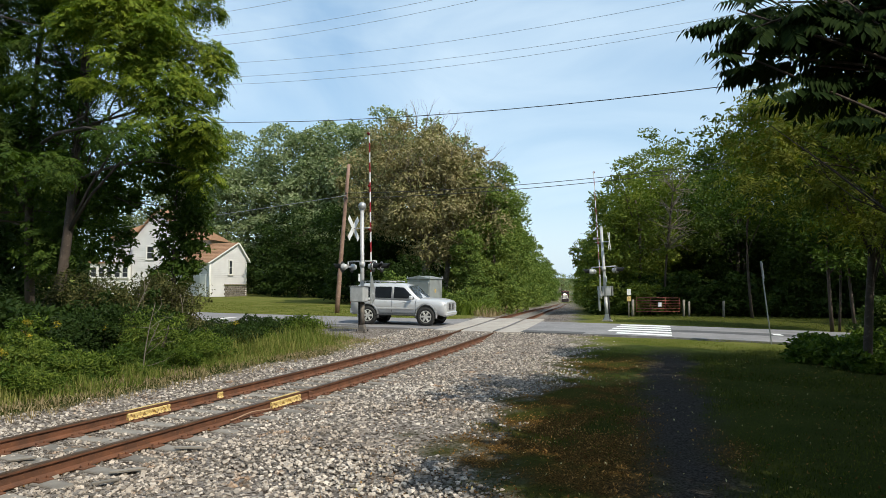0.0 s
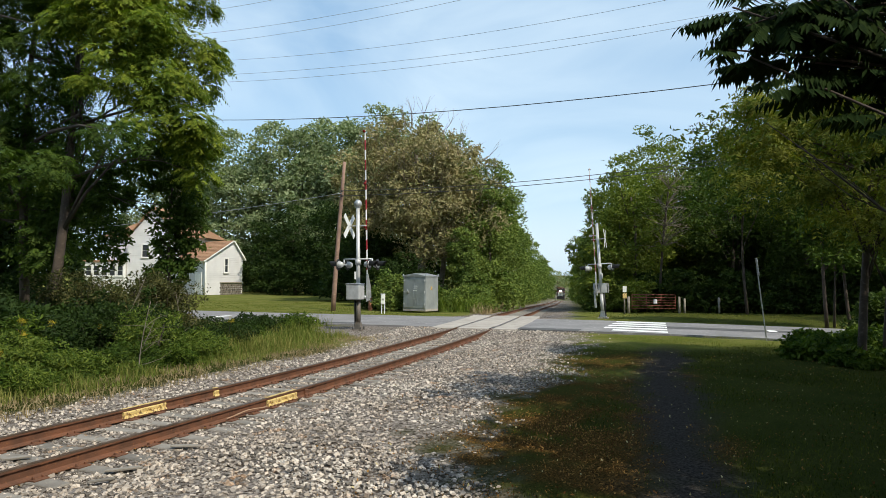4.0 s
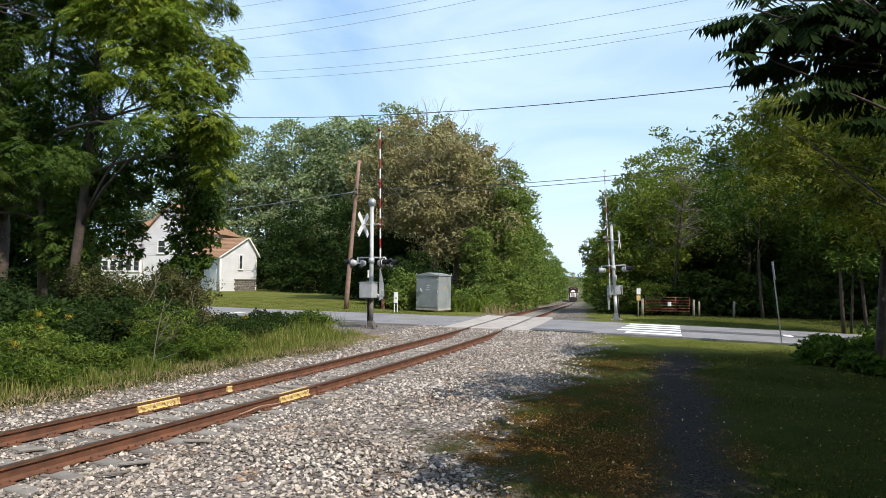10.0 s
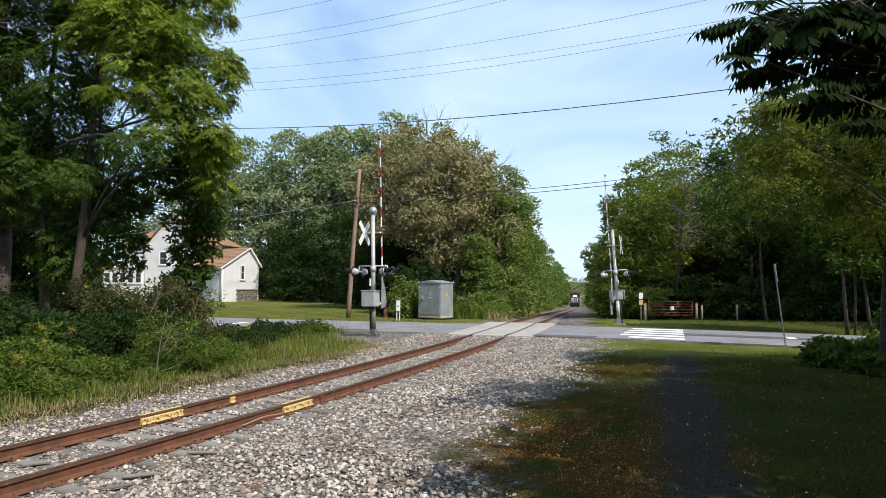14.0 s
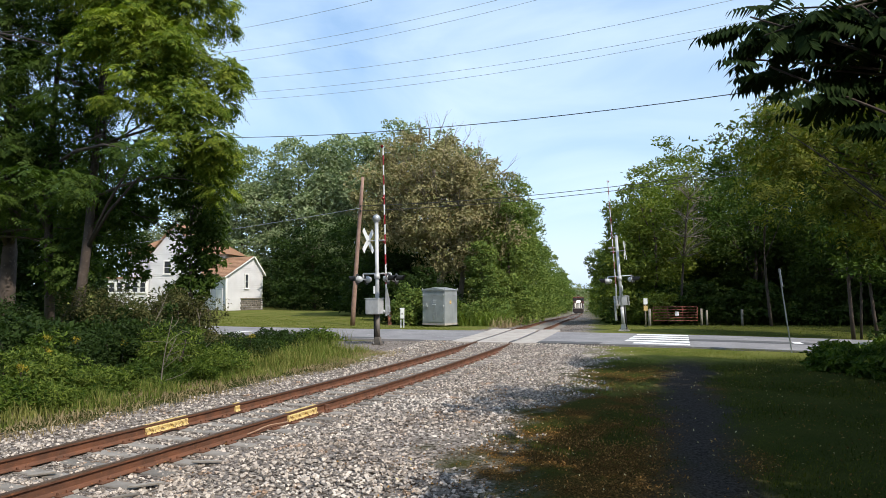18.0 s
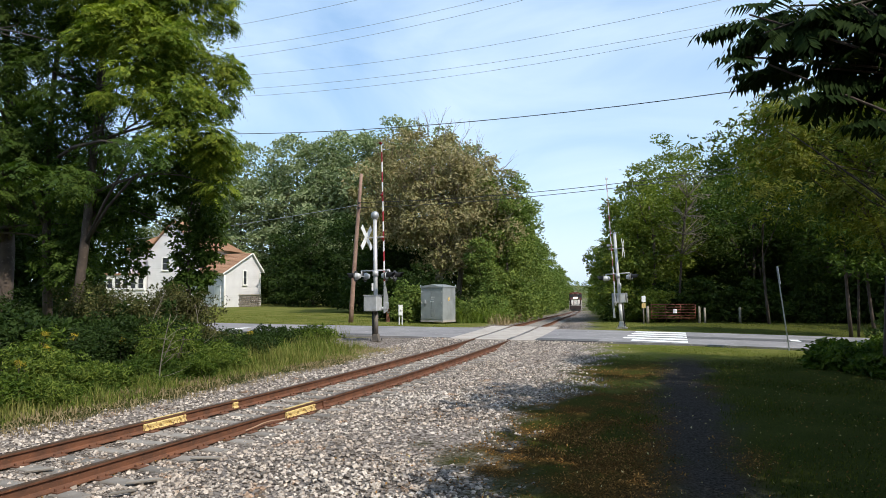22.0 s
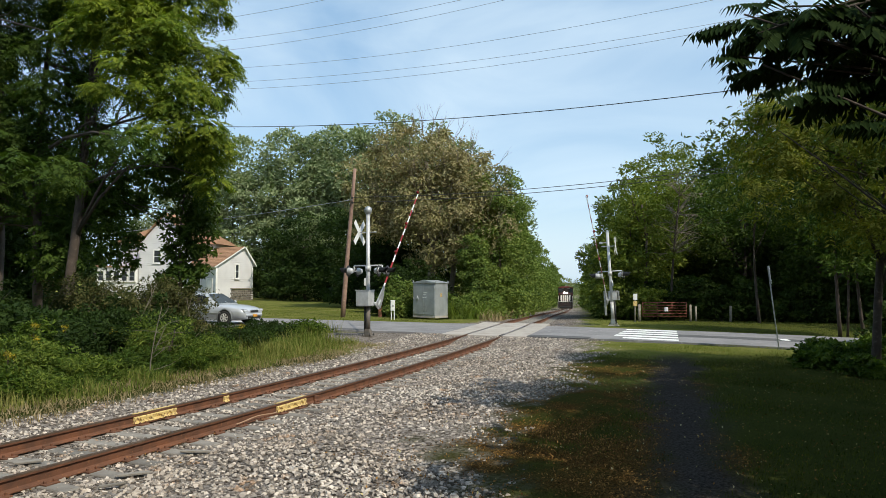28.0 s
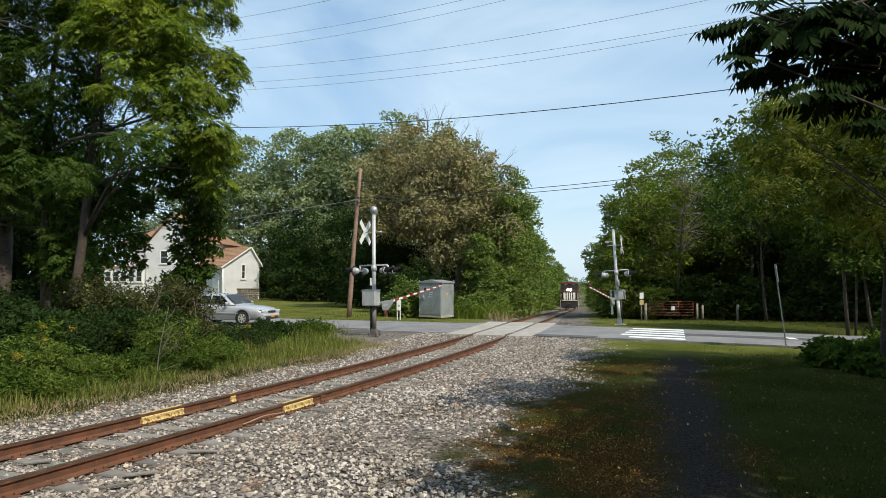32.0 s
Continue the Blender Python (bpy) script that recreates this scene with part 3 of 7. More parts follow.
def joint_bar(y, side, length, painted, face):
    """A bolted joint bar along a rail; face is the side of the rail it lies on."""
    x, r, z, turn = track_frame(y)
    m = pose(x + r[0] * 0.7525 * side, y + r[1] * 0.7525 * side, z, 0, 0, -math.degrees(turn))
    bm = bmesh.new()
    prism(bm, [(0.012 * face, -0.048), (0.040 * face, -0.042), (0.052 * face, -0.060), (0.042 * face, -0.115), (0.075 * face, -0.150), (0.012 * face, -0.150)],
          -length / 2, length / 2, bevel=0.004)
    if painted:
        box(bm, (0.0, 0, 0.003), (0.062, length, 0.005), 0.002)
    bar = part("joint_bar", bm, YELLOW if painted else STEEL_RUST, track, "flaking yellow-painted joint bar" if painted else "")
    bar.matrix_world = m
    for k in range(4 if length > 0.5 else 0):
        bb = bmesh.new()
        tube(bb, (0.045 * face, 0, 0), (0.085 * face, 0, 0), 0.020, seg=6)
        bolt = part("bolt", bb, YELLOW if painted else STEEL_RUST, bar)
        bolt.matrix_parent_inverse = Matrix()
        bolt.location = (0, (k - 1.5) * length * 0.24, -0.085)


joint_bar(11.15, -1, 0.92, True, 1)
joint_bar(12.75, 1, 0.92, True, 1)
joint_bar(12.8, -1, 0.14, True, 1)
joint_bar(13.5, 1, 0.10, False, 1)


def stones(name, count, xy, z, size, mat, parent=None, lift=0.35):
    """Loose broken stones, one irregular block each."""
    base = np.array([(-1, -1, -1), (1, -1, -1), (1, 1, -1), (-1, 1, -1), (-1, -1, 1), (1, -1, 1), (1, 1, 1), (-1, 1, 1)], float)
    quad = np.array([(0, 3, 2, 1), (4, 5, 6, 7), (0, 1, 5, 4), (1, 2, 6, 5), (2, 3, 7, 6), (3, 0, 4, 7)])
    q = rng.normal(size=(count, 4))
    q /= np.linalg.norm(q, axis=1)[:, None]
    w, x, y_, zq = q.T
    R = np.stack([1 - 2 * (y_ * y_ + zq * zq), 2 * (x * y_ - zq * w), 2 * (x * zq + y_ * w), 2 * (x * y_ + zq * w), 1 - 2 * (x * x + zq * zq), 2 * (y_ * zq - x * w),
                  2 * (x * zq - y_ * w), 2 * (y_ * zq + x * w), 1 - 2 * (x * x + y_ * y_)], -1).reshape(-1, 3, 3)
    b = base[None] * (1 + rng.uniform(-0.45, 0.2, (count, 8, 3)))
    s = size[:, None, None] * rng.uniform(0.55, 1.15, (count, 1, 3))
    v = np.einsum("nij,nkj->nki", R, b * s)
    v[:, :, 2] *= 0.75
    v += np.column_stack([xy, z + size * lift])[:, None, :]
    f = (quad[None] + (np.arange(count) * 8)[:, None, None]).reshape(-1, 4)
    return raw_mesh(name, v.reshape(-1, 3), f, mat, parent)


def lay_ballast():
    n = 90000
    y = 5.2 + 24 * rng.random(n) ** 1.7
    x = track_x(y) + rng.uniform(-3.2, 6.4, n)
    g, c, l = ground_zones(x, y)
    keep = (rng.random(n) < g) & (np.abs(y - road_y(x)) > 3.3)
    d = np.abs(np.abs(x - track_x(y)) - 0.7525)
    keep &= d > 0.085
    off = x - track_x(y)
    run = y + (0.4699 - 0.006 * y) * off * 0.92
    on_tie = (np.abs((run - 2.0 + 0.26) % 0.52 - 0.26) < 0.125) & (np.abs(off) < 1.32)
    keep &= ~(on_tie & (rng.random(n) < np.where(np.abs(off) > 0.9, 0.72, 0.2)))
    x, y = x[keep][:33000], y[keep][:33000]
    size = rng.uniform(0.010, 0.027, len(x)) * (0.8 + 0.5 * rng.random(len(x)))
    z = ground_z(x, y)
    ob = stones("ballast", len(x), np.column_stack([x, y]), z, size, BALLAST)
    tagged(ob, "loose grey and pinkish crushed ballast stones", "gravel", kind="stuff")


lay_ballast()

def wood_splinter(x, y, turn, length, width):
    """A split flake of tie wood lying on the ballast."""
    t = thing("wood_splinter", pose(x, y, float(ground_z(x, y)) + 0.035, random.uniform(-5, 5), random.uniform(-5, 5), turn), "weathered grey splinter of tie wood on the ballast", "wood splinter", "wood splinters")
    bm = bmesh.new()
    prism(bm, [(-length / 2, -width * 0.3), (-length * 0.2, -width / 2), (length * 0.45, -width * 0.35), (length / 2, 0.0), (length * 0.3, width / 2), (-length * 0.4, width * 0.4)], 0.0, 0.028, axis="z", bevel=0.005)
    part("flake", bm, TIE_WOOD, t)


random.seed(9)
for x, y, turn, length, width in ((-3.64, 8.24, 20, 0.42, 0.09), (-3.3, 9.32, 15, 0.40, 0.10), (-3.69, 7.79, 35, 0.30, 0.06), (-5.19, 8.73, 12, 0.34, 0.09)):
    wood_splinter(x, y, turn, length, width)


def bond_wire(y0, y1, side):
    """A stiff pale wire clipped along a rail's foot beside a joint."""
    pts = []
    for k in range(9):
        y = y0 + (y1 - y0) * k / 8
        x, r, z, _ = track_frame(y)
        o = 0.7525 * side + 0.085
        pts.append(Vector((x + r[0] * o, y + r[1] * o, z - 0.13 + 0.035 * math.sin(math.pi * k / 8) ** 2)))
    bm = bmesh.new()
    poly_tube(bm, pts, [0.011] * 9, 6)
    part("bond_wire", bm, BOND, track, "pale bond wire along the rail foot")


bond_wire(11.25, 12.25, 1)

# concrete panels between and beside the rails at the crossing
surface = thing("crossing_surface", pose(0, 0, 0), "pale concrete crossing panels set between the rails", "crossing surface", kind="structure")


def panel(y0, y1, o0, o1):
    v = []
    bm = bmesh.new()
    ring = []
    for yy, o in ((y0, o0), (y0, o1), (y1, o1), (y1, o0)):
        x, r, z, _ = track_frame(yy)
        ring.append((x + r[0] * o, yy + r[1] * o))
    prism(bm, ring, -0.16, 0.012, axis="z", bevel=0.012)
    part("panel", bm, CONCRETE, surface)


for k in range(3):
    a = 27.3 + 2.75 * k
    panel(a, a + 2.72, -0.63, 0.63)
    panel(a, a + 2.72, 0.80, 1.75)
    panel(a, a + 2.72, -1.75, -0.80)


# ---- plants ----
def unit(v):
    return v / (np.linalg.norm(v, axis=1)[:, None] + 1e-9)


def leaves(name, at, out, size, mat, parent=None, aspect=0.5, droop=0.0):
    """One folded rhombic leaf at each place, its face turned outwards and up."""
    n = len(at)
    nrm = unit(out * 1.0 + rng.normal(size=(n, 3)) * 0.42 + (0, 0, 0.40))
    way = unit(rng.normal(size=(n, 3)) * (1, 1, 0.7) + out * 0.4 + (0, 0, -droop))
    side = unit(np.cross(way, nrm))
    nrm = unit(np.cross(side, way))
    s = np.broadcast_to(np.asarray(size, float), n)[:, None]
    mid = at + way * s * 0.45
    v = np.stack([at, mid + side * s * aspect * 0.5 + nrm * s * 0.08, at + way * s - nrm * s * 0.1, mid - side * s * aspect * 0.5 + nrm * s * 0.08], 1)
    f = np.arange(n * 4).reshape(-1, 4)
    return raw_mesh(name, v.reshape(-1, 3), f, mat, parent)


def fronds(name, at, way, length, pairs, leaflet, mat, parent=None, aspect=0.32, droop=0.35, hang=0.0):
    """Compound leaves: leaflets in pairs along a drooping stalk, and one at its end."""
    n = len(at)
    way = unit(way)
    flat = unit(np.cross(way, np.array((0, 0, 1.0)) + rng.normal(size=(n, 3)) * 0.25))
    length = np.broadcast_to(np.asarray(length, float), n)[:, None]
    quads = []
    for k in range(pairs + 1):
        s = 0.22 + 0.78 * k / pairs
        base = at + way * length * s + np.array((0, 0, -1.0)) * length * droop * s * s
        run = unit(way + np.array((0, 0, -2.0)) * droop * s)
        up = unit(np.cross(flat, run))
        for sd in ((1, -1) if k < pairs else (0,)):
            d = unit(flat * sd * 0.95 + run * (0.45 if sd else 1.0) - up * 0.25 + rng.normal(size=(n, 3)) * 0.10 + np.array((0, 0, -hang)))
            l = leaflet * (0.75 + 0.5 * math.sin(math.pi * min(s, 0.95))) * rng.uniform(0.8, 1.2, (n, 1))
            w = unit(np.cross(d, up)) * l * aspect * 0.5
            mid = base + d * l * 0.42
            quads.append(np.stack([base, mid + w, base + d * l - up * l * 0.12, mid - w], 1))
    v = np.concatenate(quads).reshape(-1, 3)
    return raw_mesh(name, v, np.arange(len(v)).reshape(-1, 4), mat, parent)


def clumps(lobes, per_lobe, per_clump, spread=0.4, shell=0.55):
    """Places of leaves and the way each faces: tufts gathered towards the outside of a few uneven lobes."""
    at, out = [], []
    weights = np.array([(l[3] * l[4] * l[5]) ** (2 / 3) for l in lobes])
    weights = weights / weights.sum()
    for (x, y, z, rx, ry, rz), wgt in zip(lobes, weights):
        n = max(8, int(per_lobe * len(lobes) * wgt))
        d = unit(rng.normal(size=(n, 3)))
        r = shell + (1.06 - shell) * rng.random(n) ** 0.7
        bulge = 1 + 0.22 * np.sin(d[:, 0] * 5.1 + x) * np.sin(d[:, 1] * 4.3 + y) + 0.16 * np.sin(d[:, 2] * 7 + z + d[:, 0] * 6)
        c = np.array((x, y, z)) + d * (r * bulge)[:, None] * (rx, ry, rz)
        k = rng.integers(int(per_clump * 0.5), int(per_clump * 1.5) + 1, n)
        who = np.repeat(np.arange(n), k)
        sg = spread * rng.uniform(0.55, 1.3, n)[who]
        off = unit(rng.normal(size=(len(who), 3))) * (rng.random(len(who)) ** 0.4)[:, None] * sg[:, None] * (1.25, 1.25, 0.8)
        at.append(c[who] + off)
        out.append(unit(off / sg[:, None] * 0.8 + d[who] * 0.6))
    return np.concatenate(at), np.concatenate(out)


def boughs(lobes, per_lobe, per_bough, radius, fill=0.25, flat=0.62):
    """Places of leaves on rounded boughs that stand out from a few uneven lobes, and a thinner filling behind them."""
    at, out = [], []
    weights = np.array([(l[3] * l[4] * l[5]) ** (2 / 3) for l in lobes])
    weights = weights / weights.sum()
    for (x, y, z, rx, ry, rz), wgt in zip(lobes, weights):
        n = max(1, int(per_lobe * len(lobes) * wgt))
        d = unit(rng.normal(size=(n, 3)) + (0, 0, 0.15))
        bulge = 0.66 + 0.36 * rng.random(n) + 0.10 * np.sin(d[:, 0] * 5.1 + x) * np.sin(d[:, 2] * 6.3 + z)
        c = np.array((x, y, z)) + d * bulge[:, None] * (rx, ry, rz)
        k = rng.integers(int(per_bough * 0.6), int(per_bough * 1.4) + 1, n)
        who = np.repeat(np.arange(n), k)
        rb = radius * rng.uniform(0.45, 1.25, n)[who]
        u = unit(rng.normal(size=(len(who), 3)) + d[who] * 0.55 + (0, 0, 0.45))
        ragged = 0.70 + 0.45 * rng.random(len(who)) ** 1.5 + 0.16 * np.sin(u[:, 0] * 7 + who) * np.sin(u[:, 1] * 6 + who * 1.7)
        at.append(c[who] + u * (rb * ragged)[:, None] * (1, 1, flat))
        out.append(u)
        m = int(len(who) * fill)
        e = unit(rng.normal(size=(m, 3)))
        at.append(np.array((x, y, z)) + e * (0.25 + 0.6 * rng.random(m))[:, None] * (rx, ry, rz))
        out.append(e)
    return np.concatenate(at), np.concatenate(out)


def limb(bm, a, b, r0, r1, bend=0.15, steps=4, seg=7):
    """A bowed, tapered branch."""
    a, b = Vector(a), Vector(b)
    off = Vector((random.uniform(-1, 1), random.uniform(-1, 1), random.uniform(-0.3, 0.8))) * (b - a).length * bend
    pts = [a.lerp(b, k / steps) + off * math.sin(math.pi * k / steps) for k in range(steps + 1)]
    poly_tube(bm, pts, [r0 + (r1 - r0) * k / steps for k in range(steps + 1)], seg)
    return pts


def tree(x, y, lobes, label, leaf, trunks=((0, 0, 0.22),), per_lobe=60, per_clump=40, size=0.22, spread=0.45, shell=0.5,
         aspect=0.5, bark=None, category="tree", name="tree", sink=0.12, droop=0.0, limbs=9, group="", frond=None, bough=None, twigs=0):
    """A tapered trunk with limbs into the lobes, and a crown of many leaves. Lobes are in the tree's own space."""
    z = float(ground_z(x, y)) - sink
    t = thing(name, pose(x, y, z), label, category, group)
    bm = bmesh.new()
    top = max(l[2] for l in lobes)
    for tx, ty, r in trunks:
        near = sorted(lobes, key=lambda l: (l[0] - tx) ** 2 + (l[1] - ty) ** 2)[0]
        p = limb(bm, (tx, ty, 0), (near[0] * 0.6 + tx * 0.4, near[1] * 0.6 + ty * 0.4, top), r, r * 0.3, 0.05, 7, 10)
        for k in range(limbs):
            l = random.choice(lobes)
            s = p[2 + k % 5]
            e = (l[0] + random.uniform(-0.6, 0.6) * l[3], l[1] + random.uniform(-0.6, 0.6) * l[4], max(s.z * 0.8, l[2] + random.uniform(-0.3, 0.6) * l[5]))
            q = limb(bm, s, e, r * 0.32, r * 0.06, 0.14, 4, 6)
            for _ in range(2):
                e2 = q[3] + Vector((random.uniform(-1, 1), random.uniform(-1, 1), random.uniform(-0.3, 0.8))) * l[3] * 0.5
                limb(bm, q[2], e2, r * 0.12, r * 0.03, 0.15, 3, 5)
    part("trunk", bm, bark or BARK, t)
    if bough:
        at, out = boughs(lobes, per_lobe, per_clump, bough)
    else:
        at, out = clumps(lobes, per_lobe, per_clump, spread, shell)
    keep = at[:, 2] > 0.08
    at, out = at[keep], out[keep]
    if twigs:
        bm = bmesh.new()
        for _ in range(twigs):
            l = random.choice(lobes)
            a, b = random.uniform(0, math.tau), random.uniform(-0.1, 1.5)
            d = Vector((math.cos(a) * math.cos(b), math.sin(a) * math.cos(b), math.sin(b)))
            s = Vector(l[:3]) + Vector((d.x * l[3], d.y * l[4], d.z * l[5])) * random.uniform(0.75, 1.0)
            e = s + (d + Vector((random.uniform(-0.5, 0.5), random.uniform(-0.5, 0.5), 0.7))) * random.uniform(0.5, 1.3)
            q = limb(bm, s, e, 0.022, 0.006, 0.12, 3, 4)
            for _ in range(2):
                limb(bm, q[1], q[1] + (e - s) * 0.5 + Vector((random.uniform(-0.5, 0.5), random.uniform(-0.5, 0.5), random.uniform(-0.1, 0.5))), 0.012, 0.004, 0.15, 2, 4)
        tagged(part("twig", bm, BARK_DRY, t, "bare pale twigs"), kind="stuff")
    if frond:
        length, pairs, leaflet = frond
        fronds("crown", at, out * (1, 1, 0.3) + rng.normal(size=at.shape) * (0.45, 0.45, 0.25), length * rng.uniform(0.7, 1.25, len(at)), pairs, leaflet, leaf, t, droop=0.4 + droop)
    else:
        leaves("crown", at, out, size * rng.uniform(0.6, 1.35, len(at)), leaf, t, aspect, droop)
    return t


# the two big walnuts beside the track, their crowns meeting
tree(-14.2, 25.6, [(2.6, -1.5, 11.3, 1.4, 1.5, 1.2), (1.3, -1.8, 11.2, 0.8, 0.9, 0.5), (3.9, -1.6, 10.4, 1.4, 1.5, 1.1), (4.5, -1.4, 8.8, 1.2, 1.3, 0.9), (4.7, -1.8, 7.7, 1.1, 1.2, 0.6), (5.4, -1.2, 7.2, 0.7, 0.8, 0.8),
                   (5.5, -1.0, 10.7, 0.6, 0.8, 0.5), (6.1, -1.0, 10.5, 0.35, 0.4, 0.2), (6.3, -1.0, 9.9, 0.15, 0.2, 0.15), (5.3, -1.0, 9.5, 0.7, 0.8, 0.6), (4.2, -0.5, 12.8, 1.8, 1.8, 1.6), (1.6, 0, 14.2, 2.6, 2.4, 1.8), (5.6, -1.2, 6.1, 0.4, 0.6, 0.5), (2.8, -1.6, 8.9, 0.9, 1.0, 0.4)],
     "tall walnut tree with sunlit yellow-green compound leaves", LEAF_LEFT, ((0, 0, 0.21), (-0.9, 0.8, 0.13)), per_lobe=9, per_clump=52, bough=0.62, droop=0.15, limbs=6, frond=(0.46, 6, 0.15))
# darker leaf colour stands in for the shadow on this walnut
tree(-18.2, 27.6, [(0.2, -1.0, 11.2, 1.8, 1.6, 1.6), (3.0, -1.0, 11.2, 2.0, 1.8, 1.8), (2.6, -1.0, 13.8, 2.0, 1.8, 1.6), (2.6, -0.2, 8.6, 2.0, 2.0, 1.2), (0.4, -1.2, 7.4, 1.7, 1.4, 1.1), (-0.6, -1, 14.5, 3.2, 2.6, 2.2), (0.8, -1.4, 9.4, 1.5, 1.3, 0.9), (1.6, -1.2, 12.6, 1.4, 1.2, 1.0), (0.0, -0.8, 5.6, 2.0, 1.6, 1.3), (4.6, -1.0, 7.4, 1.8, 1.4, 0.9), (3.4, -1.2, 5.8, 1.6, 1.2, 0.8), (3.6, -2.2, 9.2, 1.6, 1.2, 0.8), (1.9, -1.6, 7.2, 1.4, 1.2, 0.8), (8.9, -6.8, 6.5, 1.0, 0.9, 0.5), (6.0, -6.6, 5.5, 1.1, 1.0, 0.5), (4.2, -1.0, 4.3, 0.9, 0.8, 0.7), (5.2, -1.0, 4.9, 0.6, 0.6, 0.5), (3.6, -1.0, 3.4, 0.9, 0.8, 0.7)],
     "tall walnut tree, leaves darkened for shade, with trailing lower boughs", LEAF_SHADE, ((0, 0, 0.36), (-1.6, 0.6, 0.24), (2.2, -0.4, 0.2)), per_lobe=9, per_clump=42, bough=0.70, droop=0.15, limbs=7, frond=(0.46, 5, 0.16))
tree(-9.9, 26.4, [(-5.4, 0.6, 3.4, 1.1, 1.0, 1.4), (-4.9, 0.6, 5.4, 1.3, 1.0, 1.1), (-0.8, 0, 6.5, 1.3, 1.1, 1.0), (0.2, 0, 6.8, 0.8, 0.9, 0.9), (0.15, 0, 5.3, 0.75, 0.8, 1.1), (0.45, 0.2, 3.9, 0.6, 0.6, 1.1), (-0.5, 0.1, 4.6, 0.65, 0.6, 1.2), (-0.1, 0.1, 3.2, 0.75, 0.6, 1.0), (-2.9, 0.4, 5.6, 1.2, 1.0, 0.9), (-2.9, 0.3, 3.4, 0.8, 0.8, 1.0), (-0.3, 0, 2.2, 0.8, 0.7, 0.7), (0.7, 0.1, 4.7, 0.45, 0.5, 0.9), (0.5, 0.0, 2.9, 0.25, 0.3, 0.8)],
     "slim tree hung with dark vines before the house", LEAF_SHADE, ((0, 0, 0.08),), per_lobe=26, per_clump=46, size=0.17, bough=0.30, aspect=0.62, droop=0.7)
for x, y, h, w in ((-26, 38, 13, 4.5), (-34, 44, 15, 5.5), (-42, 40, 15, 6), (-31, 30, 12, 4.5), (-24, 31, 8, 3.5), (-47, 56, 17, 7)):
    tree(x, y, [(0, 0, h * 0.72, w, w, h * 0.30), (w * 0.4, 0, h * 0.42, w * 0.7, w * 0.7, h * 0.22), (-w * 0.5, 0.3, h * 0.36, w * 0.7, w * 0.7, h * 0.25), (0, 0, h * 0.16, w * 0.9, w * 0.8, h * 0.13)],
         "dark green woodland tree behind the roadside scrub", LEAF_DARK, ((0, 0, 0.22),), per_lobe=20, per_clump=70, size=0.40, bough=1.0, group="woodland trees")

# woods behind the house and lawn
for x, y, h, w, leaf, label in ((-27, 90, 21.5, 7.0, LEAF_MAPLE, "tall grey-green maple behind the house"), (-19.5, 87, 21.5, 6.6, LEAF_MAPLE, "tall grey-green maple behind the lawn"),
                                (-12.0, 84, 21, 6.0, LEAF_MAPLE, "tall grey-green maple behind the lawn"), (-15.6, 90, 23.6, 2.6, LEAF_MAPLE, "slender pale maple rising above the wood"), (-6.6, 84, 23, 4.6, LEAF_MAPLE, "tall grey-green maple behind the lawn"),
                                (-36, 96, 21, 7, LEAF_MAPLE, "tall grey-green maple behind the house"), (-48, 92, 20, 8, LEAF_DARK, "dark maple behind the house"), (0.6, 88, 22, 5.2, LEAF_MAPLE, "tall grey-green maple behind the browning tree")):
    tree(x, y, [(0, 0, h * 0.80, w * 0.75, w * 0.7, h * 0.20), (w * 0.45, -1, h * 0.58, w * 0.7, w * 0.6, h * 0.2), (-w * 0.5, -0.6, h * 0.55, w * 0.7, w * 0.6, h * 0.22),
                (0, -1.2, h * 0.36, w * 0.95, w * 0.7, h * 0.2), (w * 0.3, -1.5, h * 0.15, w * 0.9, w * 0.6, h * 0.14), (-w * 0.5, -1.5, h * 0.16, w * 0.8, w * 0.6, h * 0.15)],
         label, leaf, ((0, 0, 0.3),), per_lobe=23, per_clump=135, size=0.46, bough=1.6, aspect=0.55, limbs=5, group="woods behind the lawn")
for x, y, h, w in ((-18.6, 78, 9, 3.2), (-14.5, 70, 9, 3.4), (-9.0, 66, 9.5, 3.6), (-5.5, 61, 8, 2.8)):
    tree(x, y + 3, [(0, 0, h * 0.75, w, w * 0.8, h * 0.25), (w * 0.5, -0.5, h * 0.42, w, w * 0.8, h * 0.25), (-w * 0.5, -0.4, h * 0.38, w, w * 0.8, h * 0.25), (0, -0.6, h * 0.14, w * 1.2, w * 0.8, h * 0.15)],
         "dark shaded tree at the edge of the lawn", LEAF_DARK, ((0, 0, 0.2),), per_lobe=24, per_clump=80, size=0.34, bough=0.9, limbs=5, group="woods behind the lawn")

# the browning tree mass behind the cabinet
tree(-1.0, 52.5, [(-0.3, 0, 12.0, 3.6, 3.2, 2.6), (2.9, -0.4, 10.4, 2.9, 2.8, 2.4), (-3.8, -0.2, 9.9, 2.7, 2.6, 2.7), (0.4, -1.8, 8.0, 3.8, 2.4, 2.6), (3.6, -1.2, 6.6, 2.6, 2.3, 2.4), (-2.4, -0.6, 6.6, 2.2, 1.8, 1.7),
                  (1.4, -1.2, 4.8, 2.2, 1.4, 1.3), (-4.4, 0.4, 7.6, 1.6, 1.6, 1.8)],
     "broad tree with browning, vine-choked foliage", LEAF_BROWN, ((0, 0, 0.35), (1.6, 0.6, 0.25)), per_lobe=26, per_clump=140, size=0.27, bough=1.15, aspect=0.45, droop=0.5, bark=BARK_DRY, limbs=14, twigs=260)
